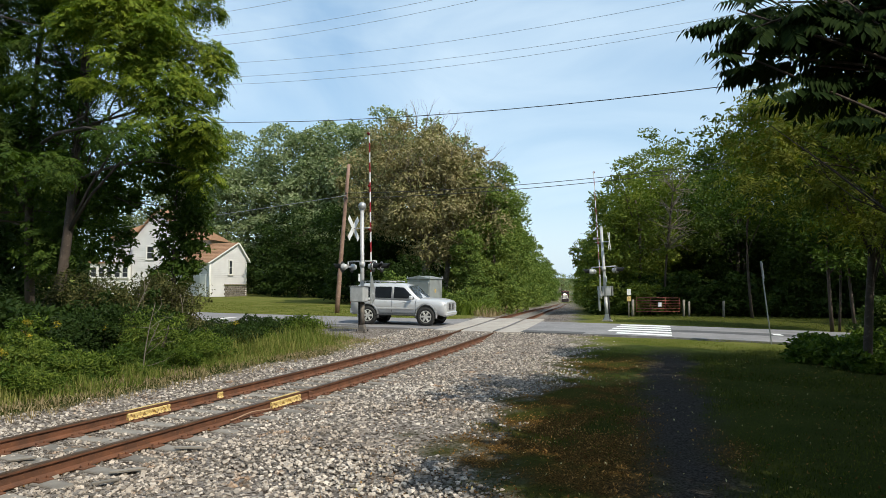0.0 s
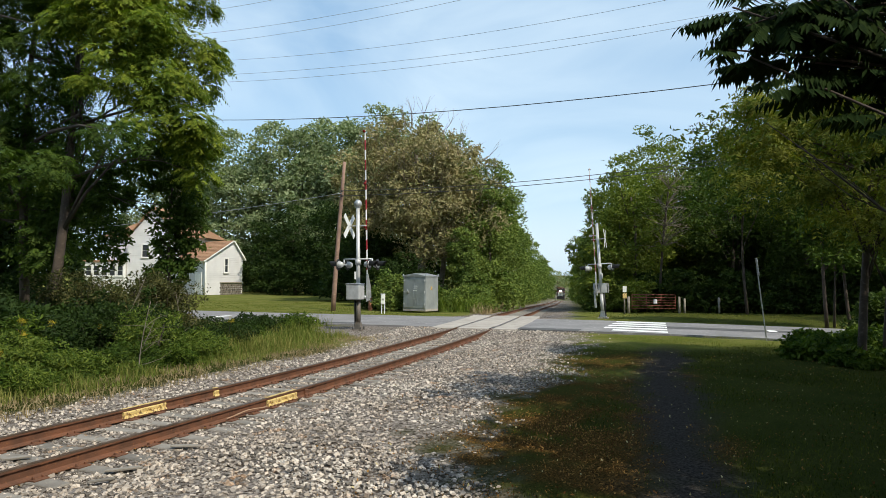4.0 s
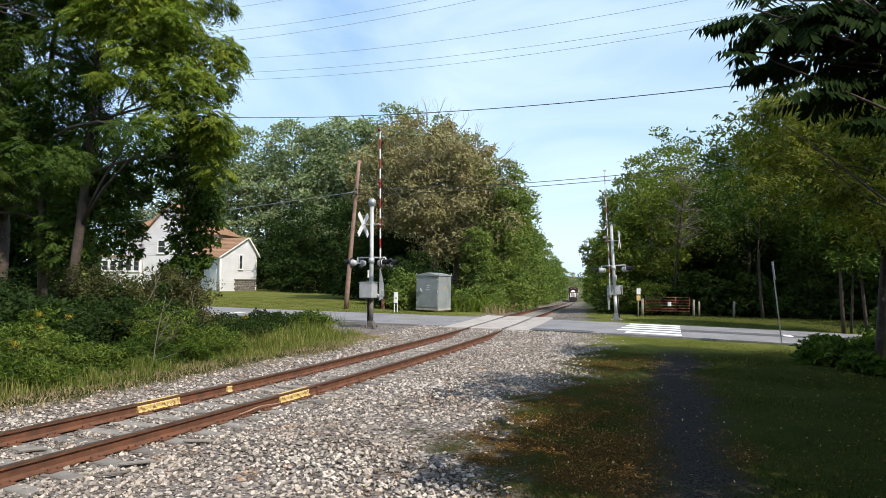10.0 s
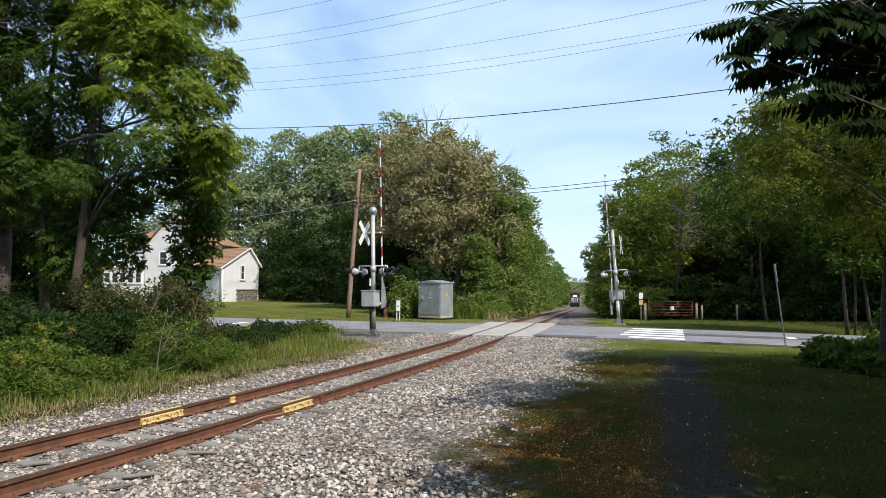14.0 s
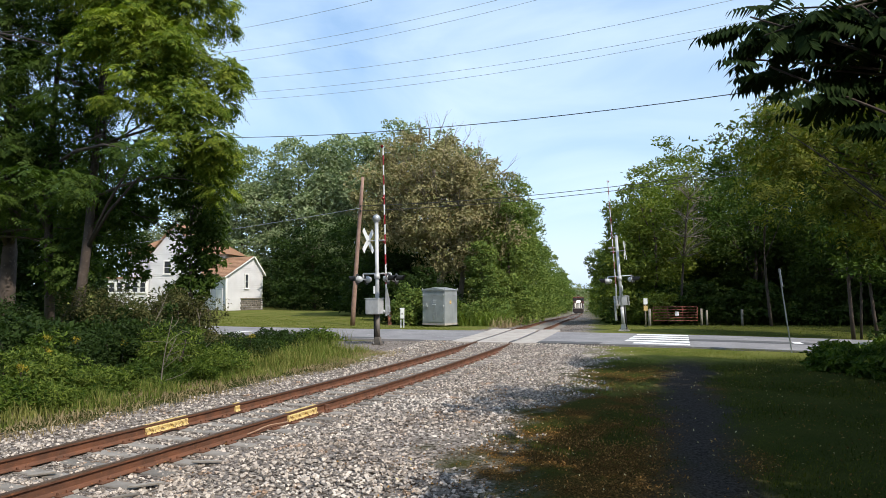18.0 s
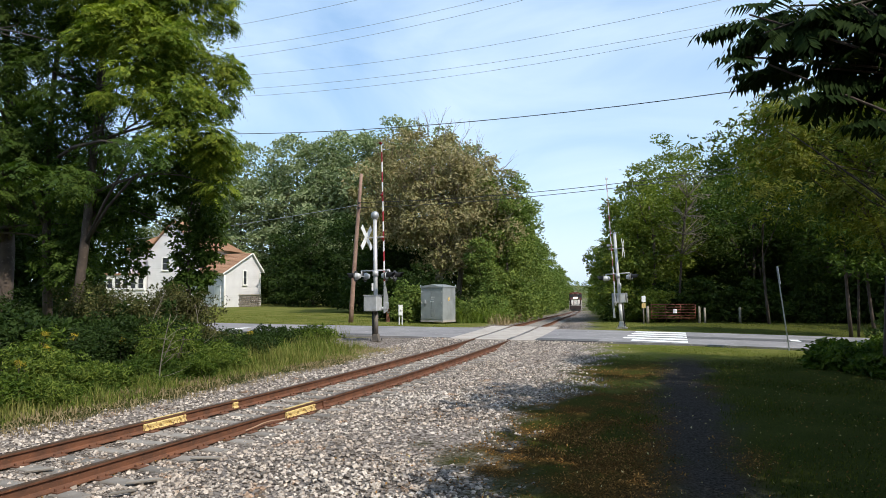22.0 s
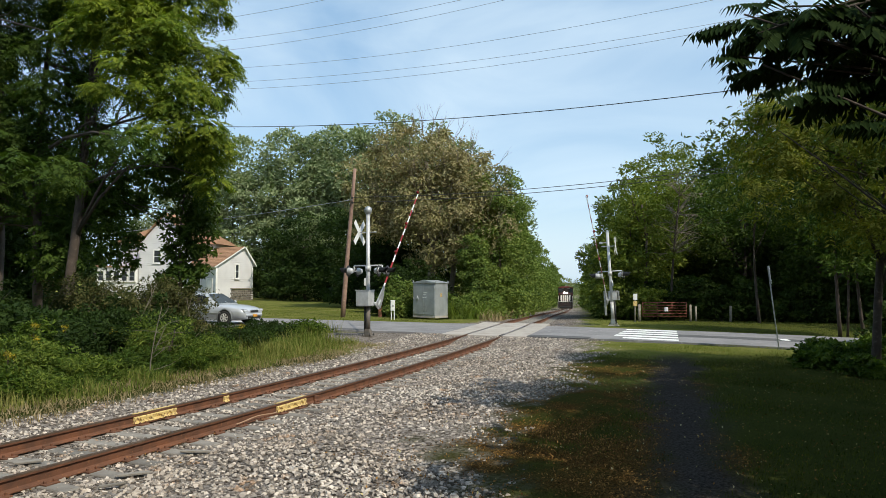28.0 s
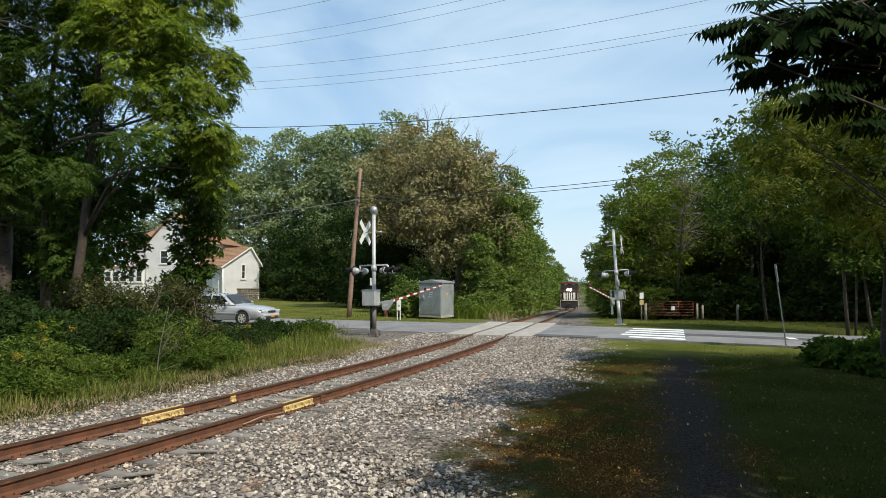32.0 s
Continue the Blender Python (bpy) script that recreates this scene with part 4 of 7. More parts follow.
tree(-2.4, 48.8, [(0, 0, 2.6, 2.2, 1.4, 1.3), (-1.5, 0.3, 1.6, 1.6, 1.2, 1.3), (1.8, 0.2, 1.5, 1.6, 1.2, 1.2)],
     "dark leafy shrub under the browning tree", LEAF_DARK, ((0, 0, 0.08),), per_lobe=34, per_clump=66, size=0.22, bough=0.5, category="shrub", name="shrub")
for x, y, h, w in ((4.1, 52.0, 11.0, 2.0), (5.0, 58, 11.5, 2.2), (5.9, 65, 12.0, 2.4), (2.4, 60, 14, 2.4)):
    tree(x, y, [(0, 0, h * 0.82, w, w, h * 0.18), (0.5, -0.3, h * 0.56, w * 1.1, w, h * 0.2), (-0.4, -0.4, h * 0.34, w * 1.2, w, h * 0.18), (0.2, -0.5, h * 0.13, w * 1.25, w, h * 0.14)],
         "bright green tree beside the railway line", LEAF_GREEN, ((0, 0, 0.18),), per_lobe=26, per_clump=110, size=0.25, bough=0.9, limbs=6, group="lineside trees")
tree(2.3, 48.6, [(0, 0, 4.9, 0.8, 0.7, 1.1), (0.3, -0.2, 3.4, 1.0, 0.8, 1.1), (0.9, -0.3, 1.8, 1.1, 0.9, 1.1)],
     "slim tree wrapped in bright green creeper", LEAF_GREEN, ((0, 0, 0.12),), per_lobe=26, per_clump=80, size=0.21, bough=0.55, limbs=4, group="lineside trees")
for x, y, h, w in ((-5.6, 57.5, 8.5, 3.0), (-1.8, 58.0, 8.0, 3.0)):
    tree(x, y, [(0, 0, h * 0.75, w, w * 0.8, h * 0.25), (0.5, -0.5, h * 0.42, w, w * 0.8, h * 0.25), (-0.5, -0.6, h * 0.16, w * 1.1, w * 0.8, h * 0.16)],
         "dark tree in the shade behind the browning one", LEAF_DARK, ((0, 0, 0.2),), per_lobe=26, per_clump=80, size=0.32, bough=0.9, limbs=4, group="lineside trees")
random.seed(11)
for k in range(13):
    y = 72 + k * k * 0.75 + k * 6
    h = random.uniform(9.5, 12.0)
    w = random.uniform(2.3, 3.0)
    tree(float(track_x(y)) - 3.8 + min(0.6, (y - 72) * 0.03) - w * 0.75, y, [(0, 0, h * 0.78, w, w, h * 0.2), (0.4, 0, h * 0.48, w * 1.1, w, h * 0.22), (0.2, 0, h * 0.18, w * 1.2, w * 1.2, h * 0.2)],
         "green tree crowding the railway line", LEAF_GREEN, ((0, 0, 0.18),), per_lobe=34 if k < 5 else 20, per_clump=62, size=0.29 if k < 5 else 0.40, bough=0.75, limbs=4, group="lineside trees")
for k in range(14):
    y = 48 + k * k * 0.8 + k * 6.5
    h = random.uniform(9.0, 11.0) + (1.5 if k < 3 else 0)
    w = random.uniform(2.3, 3.0)
    tree(float(track_x(y)) + (5.3 if k < 3 else 4.3) + w * 0.75, y, [(0, 0, h * 0.78, w, w, h * 0.2), (-0.3, 0, h * 0.48, w * 1.1, w, h * 0.22), (0, 0, h * 0.18, w * 1.2, w * 1.2, h * 0.2)] + ([(-2.1, -0.2, 5.4, 2.2, 1.8, 1.3)] if k in (1, 2) else []),
         "green tree crowding the railway line", LEAF_GREEN if k % 2 else LEAF_RIGHT, ((0, 0, 0.18),), per_lobe=40 if k < 5 else 20, per_clump=66 if k < 5 else 55, size=0.25 if k < 5 else 0.40, bough=0.70, limbs=4, group="lineside trees")
for k, (dx, y, h) in enumerate(((-2, 300, 12), (6, 310, 13), (14, 300, 11), (-10, 305, 12))):
    x = float(track_x(y)) + dx
    tree(x, y, [(0, 0, h * 0.7, 4, 4, h * 0.3), (0, 0, h * 0.3, 4.5, 4, h * 0.3)], "distant pale grey-green tree at the end of the line", LEAF_MAPLE, ((0, 0, 0.3),), per_lobe=60, per_clump=20, size=0.6, spread=0.8, limbs=3, group="lineside trees")

# the wood across the road, behind the farm gate
for x, y, h, w, leaf in ((17.5, 55, 13.5, 4.0, LEAF_RIGHT), (23.0, 52, 14.0, 4.4, LEAF_WOOD), (20.5, 60, 16.0, 4.5, LEAF_RIGHT), (28.5, 48, 14, 4.6, LEAF_WOOD), (34, 43, 14, 5, LEAF_WOOD), (14.6, 50.5, 9.0, 2.3, LEAF_RIGHT),
                         (25, 44, 11, 3.6, LEAF_WOOD), (29.5, 38, 12, 4, LEAF_WOOD), (31, 56, 17, 5.5, LEAF_WOOD), (40, 36, 15, 6, LEAF_WOOD), (38, 52, 17, 6, LEAF_WOOD), (25, 66, 17.5, 6, LEAF_RIGHT)):
    tree(x, y, [(0, 0, h * 0.80, w * 0.8, w * 0.8, h * 0.20), (-w * 0.4, -0.5, h * 0.56, w * 0.8, w * 0.7, h * 0.2), (w * 0.5, -0.5, h * 0.55, w * 0.8, w * 0.7, h * 0.2), (0, -0.8, h * 0.36, w, w * 0.7, h * 0.17), (0.3, 0.8, h * 0.15, w, w * 0.6, h * 0.15)],
         "leafy woodland tree shading the far verge", leaf, ((0, 0, 0.2), (1.2, 0.4, 0.14)), per_lobe=20, per_clump=84, size=0.30, bough=1.05, limbs=6, group="wood across the road")

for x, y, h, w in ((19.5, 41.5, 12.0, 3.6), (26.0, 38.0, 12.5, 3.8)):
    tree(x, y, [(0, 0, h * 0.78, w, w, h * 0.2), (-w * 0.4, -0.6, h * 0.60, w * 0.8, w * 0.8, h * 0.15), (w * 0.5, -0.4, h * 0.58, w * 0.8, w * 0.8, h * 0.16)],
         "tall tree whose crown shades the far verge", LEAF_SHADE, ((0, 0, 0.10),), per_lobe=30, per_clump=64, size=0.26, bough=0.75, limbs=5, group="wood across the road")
def dead_tree(x, y, z, r):
    """A grey tangle of leafless branches on a leaning stem."""
    t = thing("dead_tree", pose(x, y, float(ground_z(x, y)) - 0.1), "leafless grey dead tree among the green crowns", "tree")
    bm = bmesh.new()
    p = limb(bm, (0, 0, 0), (0.6, -0.4, z), 0.10, 0.04, 0.05, 6, 8)
    part("trunk", bm, BARK, t)
    bm = bmesh.new()
    for k in range(46):
        s = p[3 + k % 4]
        e = s + Vector((random.uniform(-1, 1), random.uniform(-1, 0.4), random.uniform(-0.2, 1.0))) * r
        q = limb(bm, s, e, 0.035, 0.010, 0.18, 4, 5)
        for _ in range(4):
            limb(bm, random.choice(q[1:]), e + Vector((random.uniform(-1, 1), random.uniform(-1, 1), random.uniform(-0.6, 0.7))) * r * 0.5, 0.014, 0.005, 0.2, 3, 4)
    tagged(part("branch", bm, BARK_DRY, t, "bare grey branches"), kind="stuff")


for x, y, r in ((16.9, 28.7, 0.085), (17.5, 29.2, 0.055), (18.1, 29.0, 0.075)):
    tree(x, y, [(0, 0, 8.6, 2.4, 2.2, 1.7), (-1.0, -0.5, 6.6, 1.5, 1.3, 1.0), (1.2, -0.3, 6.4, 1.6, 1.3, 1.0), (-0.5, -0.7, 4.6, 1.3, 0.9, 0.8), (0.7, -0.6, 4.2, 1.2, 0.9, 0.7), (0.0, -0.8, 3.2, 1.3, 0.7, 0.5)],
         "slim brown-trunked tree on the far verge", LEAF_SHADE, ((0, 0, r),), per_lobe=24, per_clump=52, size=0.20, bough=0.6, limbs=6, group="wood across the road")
random.seed(17)
dead_tree(15.6, 46.2, 8.6, 1.6)
# trees on this side of the road, their crowns over the grass
tree(11.0, 17.2, [(-1.6, -0.7, 6.0, 1.75, 1.5, 1.25), (-2.7, -1.0, 5.0, 1.1, 1.1, 0.9), (-2.8, -0.7, 6.2, 0.9, 0.9, 0.75), (0.4, -0.9, 6.9, 1.9, 1.6, 1.5), (-0.5, -1.2, 4.3, 1.6, 1.2, 0.95), (1.6, -0.7, 4.8, 1.6, 1.5, 1.5), (-1.6, -0.5, 7.0, 1.1, 1.0, 0.9), (0.6, -1.0, 3.5, 1.4, 1.0, 0.7)],
     "spreading ash with yellowing leaves over the road", LEAF_ASH, ((0, 0, 0.12), (0.9, 0.4, 0.10), (0.5, 0.8, 0.07)), per_lobe=19, per_clump=30, bough=0.46, droop=0.15, limbs=9, frond=(0.30, 3, 0.118))
# all out of view, set where their shadows fall across the grass
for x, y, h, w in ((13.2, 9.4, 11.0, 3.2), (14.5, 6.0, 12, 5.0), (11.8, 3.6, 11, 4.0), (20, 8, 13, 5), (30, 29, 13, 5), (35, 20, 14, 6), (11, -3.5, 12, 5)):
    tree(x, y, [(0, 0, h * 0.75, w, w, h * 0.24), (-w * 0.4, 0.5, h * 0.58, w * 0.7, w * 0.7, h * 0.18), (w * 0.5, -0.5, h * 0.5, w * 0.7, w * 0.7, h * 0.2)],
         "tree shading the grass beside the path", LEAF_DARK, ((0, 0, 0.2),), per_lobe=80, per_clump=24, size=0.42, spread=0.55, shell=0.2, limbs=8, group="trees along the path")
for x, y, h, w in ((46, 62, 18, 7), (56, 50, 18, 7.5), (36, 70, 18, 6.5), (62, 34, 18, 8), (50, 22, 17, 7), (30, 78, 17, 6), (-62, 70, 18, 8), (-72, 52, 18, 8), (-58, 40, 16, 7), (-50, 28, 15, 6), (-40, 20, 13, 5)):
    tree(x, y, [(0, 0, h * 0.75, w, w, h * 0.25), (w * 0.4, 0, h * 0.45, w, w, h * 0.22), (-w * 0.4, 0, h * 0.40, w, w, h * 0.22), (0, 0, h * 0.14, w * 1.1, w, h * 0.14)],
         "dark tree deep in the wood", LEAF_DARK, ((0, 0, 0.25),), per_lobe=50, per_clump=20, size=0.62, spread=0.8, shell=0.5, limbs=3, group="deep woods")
# unseen trees added at the back of the viewer, to block sky light
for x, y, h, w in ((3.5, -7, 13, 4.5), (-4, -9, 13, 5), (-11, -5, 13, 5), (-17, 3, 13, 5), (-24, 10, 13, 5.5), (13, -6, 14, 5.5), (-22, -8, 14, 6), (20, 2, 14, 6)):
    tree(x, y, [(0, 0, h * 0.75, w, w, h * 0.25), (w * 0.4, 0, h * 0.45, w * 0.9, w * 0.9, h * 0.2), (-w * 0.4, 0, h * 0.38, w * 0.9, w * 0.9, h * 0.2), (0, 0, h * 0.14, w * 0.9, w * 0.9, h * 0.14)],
         "unseen leafy tree added behind the viewer to block sky light", LEAF_DARK, ((0, 0, 0.22),), per_lobe=60, per_clump=24, size=0.42, spread=0.6, shell=0.4, limbs=4, group="trees around the clearing")
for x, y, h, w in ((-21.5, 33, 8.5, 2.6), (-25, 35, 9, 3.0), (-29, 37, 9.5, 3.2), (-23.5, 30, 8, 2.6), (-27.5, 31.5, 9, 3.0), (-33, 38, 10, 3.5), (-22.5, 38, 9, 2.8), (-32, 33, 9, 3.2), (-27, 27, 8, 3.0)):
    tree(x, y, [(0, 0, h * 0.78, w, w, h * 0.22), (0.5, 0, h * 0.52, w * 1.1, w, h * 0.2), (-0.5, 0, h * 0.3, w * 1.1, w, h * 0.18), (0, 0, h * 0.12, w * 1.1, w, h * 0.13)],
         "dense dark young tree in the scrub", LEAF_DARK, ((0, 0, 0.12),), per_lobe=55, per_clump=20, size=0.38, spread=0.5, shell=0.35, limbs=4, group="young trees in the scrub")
for x, y, h, w in ((25.5, 55.0, 8.5, 2.8), (28.8, 53.0, 8.5, 2.8), (22.5, 58.0, 8.0, 2.6), (31.5, 51.5, 8.0, 2.8)):
    tree(x, y, [(0, 0, h * 0.72, w, w, h * 0.25), (0.4, 0, h * 0.42, w * 1.1, w, h * 0.22), (-0.3, 0, h * 0.17, w * 1.2, w, h * 0.17)],
         "dense dark young tree in the wood", LEAF_WOOD, ((0, 0, 0.12),), per_lobe=26, per_clump=60, size=0.40, bough=0.9, limbs=3, group="wood across the road")
for k in range(9):
    x = 18.5 + 3.0 * k
    h, w = (9.5, 2.8) if k % 2 else (8.0, 2.6)
    tree(x, 57.5 - 1.15 * k, [(0, 0, h * 0.75, w, w, h * 0.25), (0.4, 0, h * 0.45, w * 1.1, w, h * 0.22), (-0.3, 0, h * 0.17, w * 1.2, w, h * 0.17)],
         "dense dark young tree in the wood", LEAF_WOOD, ((0, 0, 0.12),), per_lobe=60, per_clump=18, size=0.46, spread=0.55, shell=0.3, limbs=3, group="wood across the road")
# an unseen leaning tree, added so its crown shades path and gravel
tree(12.7, 7.2, [(-4.2, 0.6, 8.6, 2.6, 2.2, 1.5), (-2.0, -0.4, 9.4, 3.0, 2.8, 1.8), (-3.0, -2.2, 9.6, 1.9, 2.0, 1.4), (-5.6, -2.6, 7.4, 1.6, 1.4, 0.9), (-4.6, -3.6, 8.8, 1.6, 1.5, 1.0)],
     "unseen leaning tree added to shade the path", LEAF_DARK, ((0, 0, 0.2),), per_lobe=85, per_clump=26, size=0.36, spread=0.5, shell=0.2, limbs=10, group="trees along the path")


# ---- crossing signals ----
def hex_bolt(bm, x, y, z, r=0.02, h=0.09):
    tube(bm, (x, y, z), (x, y, z + h), r * 0.6, seg=6)
    tube(bm, (x, y, z + h * 0.35), (x, y, z + h * 0.6), r, seg=6)


def signal(x, y, turn, lean, label, bell, antenna, small=1.0, red=None):
    """A crossing signal: mast, crossbuck, flashing lamps, gate machine and arm. Its own +y runs across the road."""
    t = thing("crossing_signal", pose(x, y, -0.16, lean[0], lean[1], turn), label, "crossing signal", "crossing signals")
    bm = bmesh.new()
    box(bm, (0, 0, 0.03), (0.55, 0.55, 0.10), 0.015)
    part("foundation", bm, CONCRETE, t)
    bm = bmesh.new()
    box(bm, (0, 0, 0.13), (0.40, 0.40, 0.03), 0.006)
    prism(bm, [(-0.14, 0.145), (0.14, 0.145), (0.105, 0.40), (-0.105, 0.40)], -0.10, 0.10, bevel=0.01)
    base = part("base", bm, STEEL_DARK if bell else GALV, t, "dark rusty cast base" if bell else "pale galvanised base")
    for sx in (-0.16, 0.16):
        for sy in (-0.16, 0.16):
            bm = bmesh.new()
            hex_bolt(bm, sx, sy, 0.10, 0.03, 0.14)
            part("bolt", bm, BLACK, base)
    bm = bmesh.new()
    tube(bm, (0, 0, 0.14), (0, 0, 5.05), 0.085, 0.075, 16)
    tube(bm, (0, 0, 2.70), (0, 0, 2.90), 0.115, seg=14)
    part("mast", bm, ALU_PAINT, t)
    bm = bmesh.new()
    tube(bm, (0, 0, 0.38), (0, 0, 1.30), 0.093, seg=16)
    part("lower_sleeve", bm, STEEL_DARK if bell else ALU_PAINT, t, "weathered dark lower mast" if bell else "")
    bm = bmesh.new()
    tube(bm, (-0.15, 0.02, 0.14), (-0.15, 0.02, 1.35), 0.035, seg=8)
    part("conduit", bm, BLACK, t)
    if bell:
        bm = bmesh.new()
        lathe(bm, [(0.03, -0.02), (0.12, 0.0), (0.155, 0.06), (0.16, 0.13), (0.13, 0.22), (0.06, 0.27), (0.02, 0.28)], 18, pose(0, 0, 5.02))
        b = part("bell", bm, GALV, t, "grey dome-shaped bell")
        bm = bmesh.new()
        box(bm, (0, 0, 5.03), (0.2, 0.14, 0.1), 0.01)
        part("bracket", bm, GALV, b)
    else:
        bm = bmesh.new()
        tube(bm, (0, 0, 5.05), (0, 0, 5.12), 0.09, 0.02, 12)
        part("cap", bm, GALV, t)
    # crossbucks, one for each way along the road
    for side in (-1, 1):
        hub = bmesh.new()
        tube(hub, (side * 0.05, 0, 4.25), (side * 0.37, 0, 4.25), 0.022, seg=8)
        cb = part("crossbuck", hub, ALU_PAINT, t, "white crossbuck on a short bracket")
        for a in ((45, -45) if side < 0 else ()):
            bm = bmesh.new()
            box(bm, (0, 0, 0), (0.006, 1.22, 0.225), 0.0)
            blade = part("blade", bm, WHITE, cb)
            blade.matrix_parent_inverse = Matrix()
            blade.matrix_basis = pose(side * (0.375 + (0.012 if a > 0 else 0)), 0, 4.25, a)
            # lettering too small to read
            for k in range(7):
                if not 2 < k < 4:
                    bm = bmesh.new()
                    box(bm, (0, 0, 0), (0.003, 0.055, 0.13))
                    bar = part("letter_bar", bm, BLACK, cb)
                    bar.matrix_parent_inverse = Matrix()
                    bar.matrix_basis = pose(side * (0.375 + (0.012 if a > 0 else 0)), 0, 4.25, a) @ pose(side * 0.004, (k - 3) * 0.15, 0)
    # cross-arm with two pairs of lamps
    bm = bmesh.new()
    tube(bm, (-0.62, 0, 2.92), (0.62, 0, 2.92), 0.03, seg=10)
    for s in (-1, 1):
        tube(bm, (s * 0.62, 0, 2.92), (s * 0.62, 0, 2.70), 0.03, seg=10)
        tube(bm, (s * 0.62, -0.42, 2.70), (s * 0.62, 0.42, 2.70), 0.028, seg=10)
    arm = part("lamp_bar", bm, ALU_PAINT, t)
    for s in (-1, 1):
        for o in (-0.40, 0.40):
            q = pose(s * 0.66, o, 2.70) @ pose(0, 0, 0, 0, 90 * s, 0)
            bm = bmesh.new()
            lathe(bm, [(0.03, -0.20), (0.09, -0.18), (0.125, -0.10), (0.14, 0.0), (0.14, 0.04)], 16, q)
            lamp = part("flashing_lamp", bm, ALU_PAINT, t, "round flashing lamp with black backing")
            bm = bmesh.new()
            lathe(bm, [(0.215, 0.0), (0.225, 0.006), (0.225, 0.010), (0.12, 0.012)], 22, q)
            part("backing", bm, BLACK, lamp)
            bm = bmesh.new()
            lathe(bm, [(0.105, 0.012), (0.09, 0.03), (0.05, 0.042), (0.01, 0.046)], 16, q)
            part("lens", bm, RED_LENS, lamp)
            # visor: the upper two thirds of a sleeve
            bm = bmesh.new()
            ring = []
            for k in range(13):
                a = math.radians(-25 + k * 230 / 12)
                ring.append([bm.verts.new((s * 0.66 + s * d, o + 0.135 * math.cos(a), 2.70 + 0.135 * math.sin(a))) for d in (0.012, 0.40 - 0.16 * abs(k - 6) / 6)])
            for a, b in zip(ring, ring[1:]):
                bm.faces.new((a[0], a[1], b[1], b[0]))
            bmesh.ops.solidify(bm, geom=bm.faces[:], thickness=0.006)
            part("visor", bm, BLACK, lamp)
    bm = bmesh.new()
    box(bm, (-0.10, 0, 2.27), (0.03, 0.26, 0.30), 0.004)
    part("plate_sign", bm, WHITE, t, "small white notice plate")
    # gate machine
    bm = bmesh.new()
    box(bm, (-0.06, -0.14, 1.62), (0.58 * small, 0.50 * small, 0.62 * small), 0.03)
    box(bm, (-0.06, -0.14, 1.62 + 0.315 * small), (0.62 * small, 0.54 * small, 0.03), 0.01)
    machine = part("gate_machine", bm, ALU_PAINT, t, "grey gate machine housing")
    bm = bmesh.new()
    box(bm, (-0.36, -0.14, 1.62), (0.02, 0.40, 0.50), 0.008)
    door = part("door", bm, GALV, machine)
    bm = bmesh.new()
    box(bm, (-0.385, -0.26, 1.65), (0.03, 0.03, 0.12), 0.005)
    part("latch", bm, BLACK, door)
    bm = bmesh.new()
    tube(bm, (0.18, 0.06, 1.40), (0.30, 0.20, 1.40), 0.07, seg=14)
    part("shaft", bm, GALV, machine)
    # the arm, raised along +z from its pivot, swinging down towards +y
    arm = new("gate_arm")
    arm.parent = t
    tagged(arm, "long gate arm with red and white stripes and small lamps")
    bm = bmesh.new()
    prism(bm, [(-0.12, -0.16), (0.22, -0.10), (0.30, 0.42), (0.08, 0.95), (-0.05, 0.95), (-0.10, 0.25)], -0.02, 0.02, axis="x", bevel=0.006)
    part("counterweight_support", bm, GALV, arm)
    bm = bmesh.new()
    box(bm, (0, 0.16, 0.12), (0.10, 0.22, 0.30), 0.02)
    part("counterweight", bm, GALV, arm)
    z0, z1, k = 0.7, ARM_LENGTH, 0
    z = z0
    while z < z1 - 0.05:
        e = min(z + 0.40, z1)
        w = 0.040 - 0.018 * (z - z0) / (z1 - z0)
        bm = bmesh.new()
        prism(bm, [(-w, z), (w, z + 2 * w * 0.6), (w, e + 2 * w * 0.6), (-w, e)], -0.018, 0.018, axis="x", bevel=0.003)
        part("stripe", bm, (red or SIGN_RED) if k % 2 else WHITE, arm)
        z, k = e, k + 1
    for zl in (z1 - 0.05, z1 * 0.68, z1 * 0.42):
        bm = bmesh.new()
        lathe(bm, [(0.05, -0.05), (0.06, 0.0), (0.05, 0.06), (0.02, 0.075)], 12, pose(0, -0.075, zl, 90))
        part("arm_lamp", bm, RED_LENS, arm)
    if antenna:
        bm = bmesh.new()
        box(bm, (0.36, 0.05, 4.45), (0.16, 0.06, 0.10), 0.008)
        tube(bm, (0.0, 0, 4.45), (0.34, 0.05, 4.45), 0.02, seg=8)
        part("side_bracket", bm, ALU_PAINT, t)
        bm = bmesh.new()
        box(bm, (0.34, 0.05, 1.25), (0.10, 0.10, 1.3), 0.01)
        part("counter_arm", bm, GALV, t)
    return t, arm


ARM_LENGTH = 6.7
PIVOT = (0.31, 0.20, 1.38)
signal_a, arm_a = signal(-2.86, 27.1, -20.0, (0, -0.8), "grey crossing signal with bell, crossbuck and striped gate arm", True, False)
signal_b, arm_b = signal(9.15, 35.9, 158.0, (0, 3.6), "leaning grey crossing signal with striped gate arm across the road", False, True, 0.8, MUTED_RED)


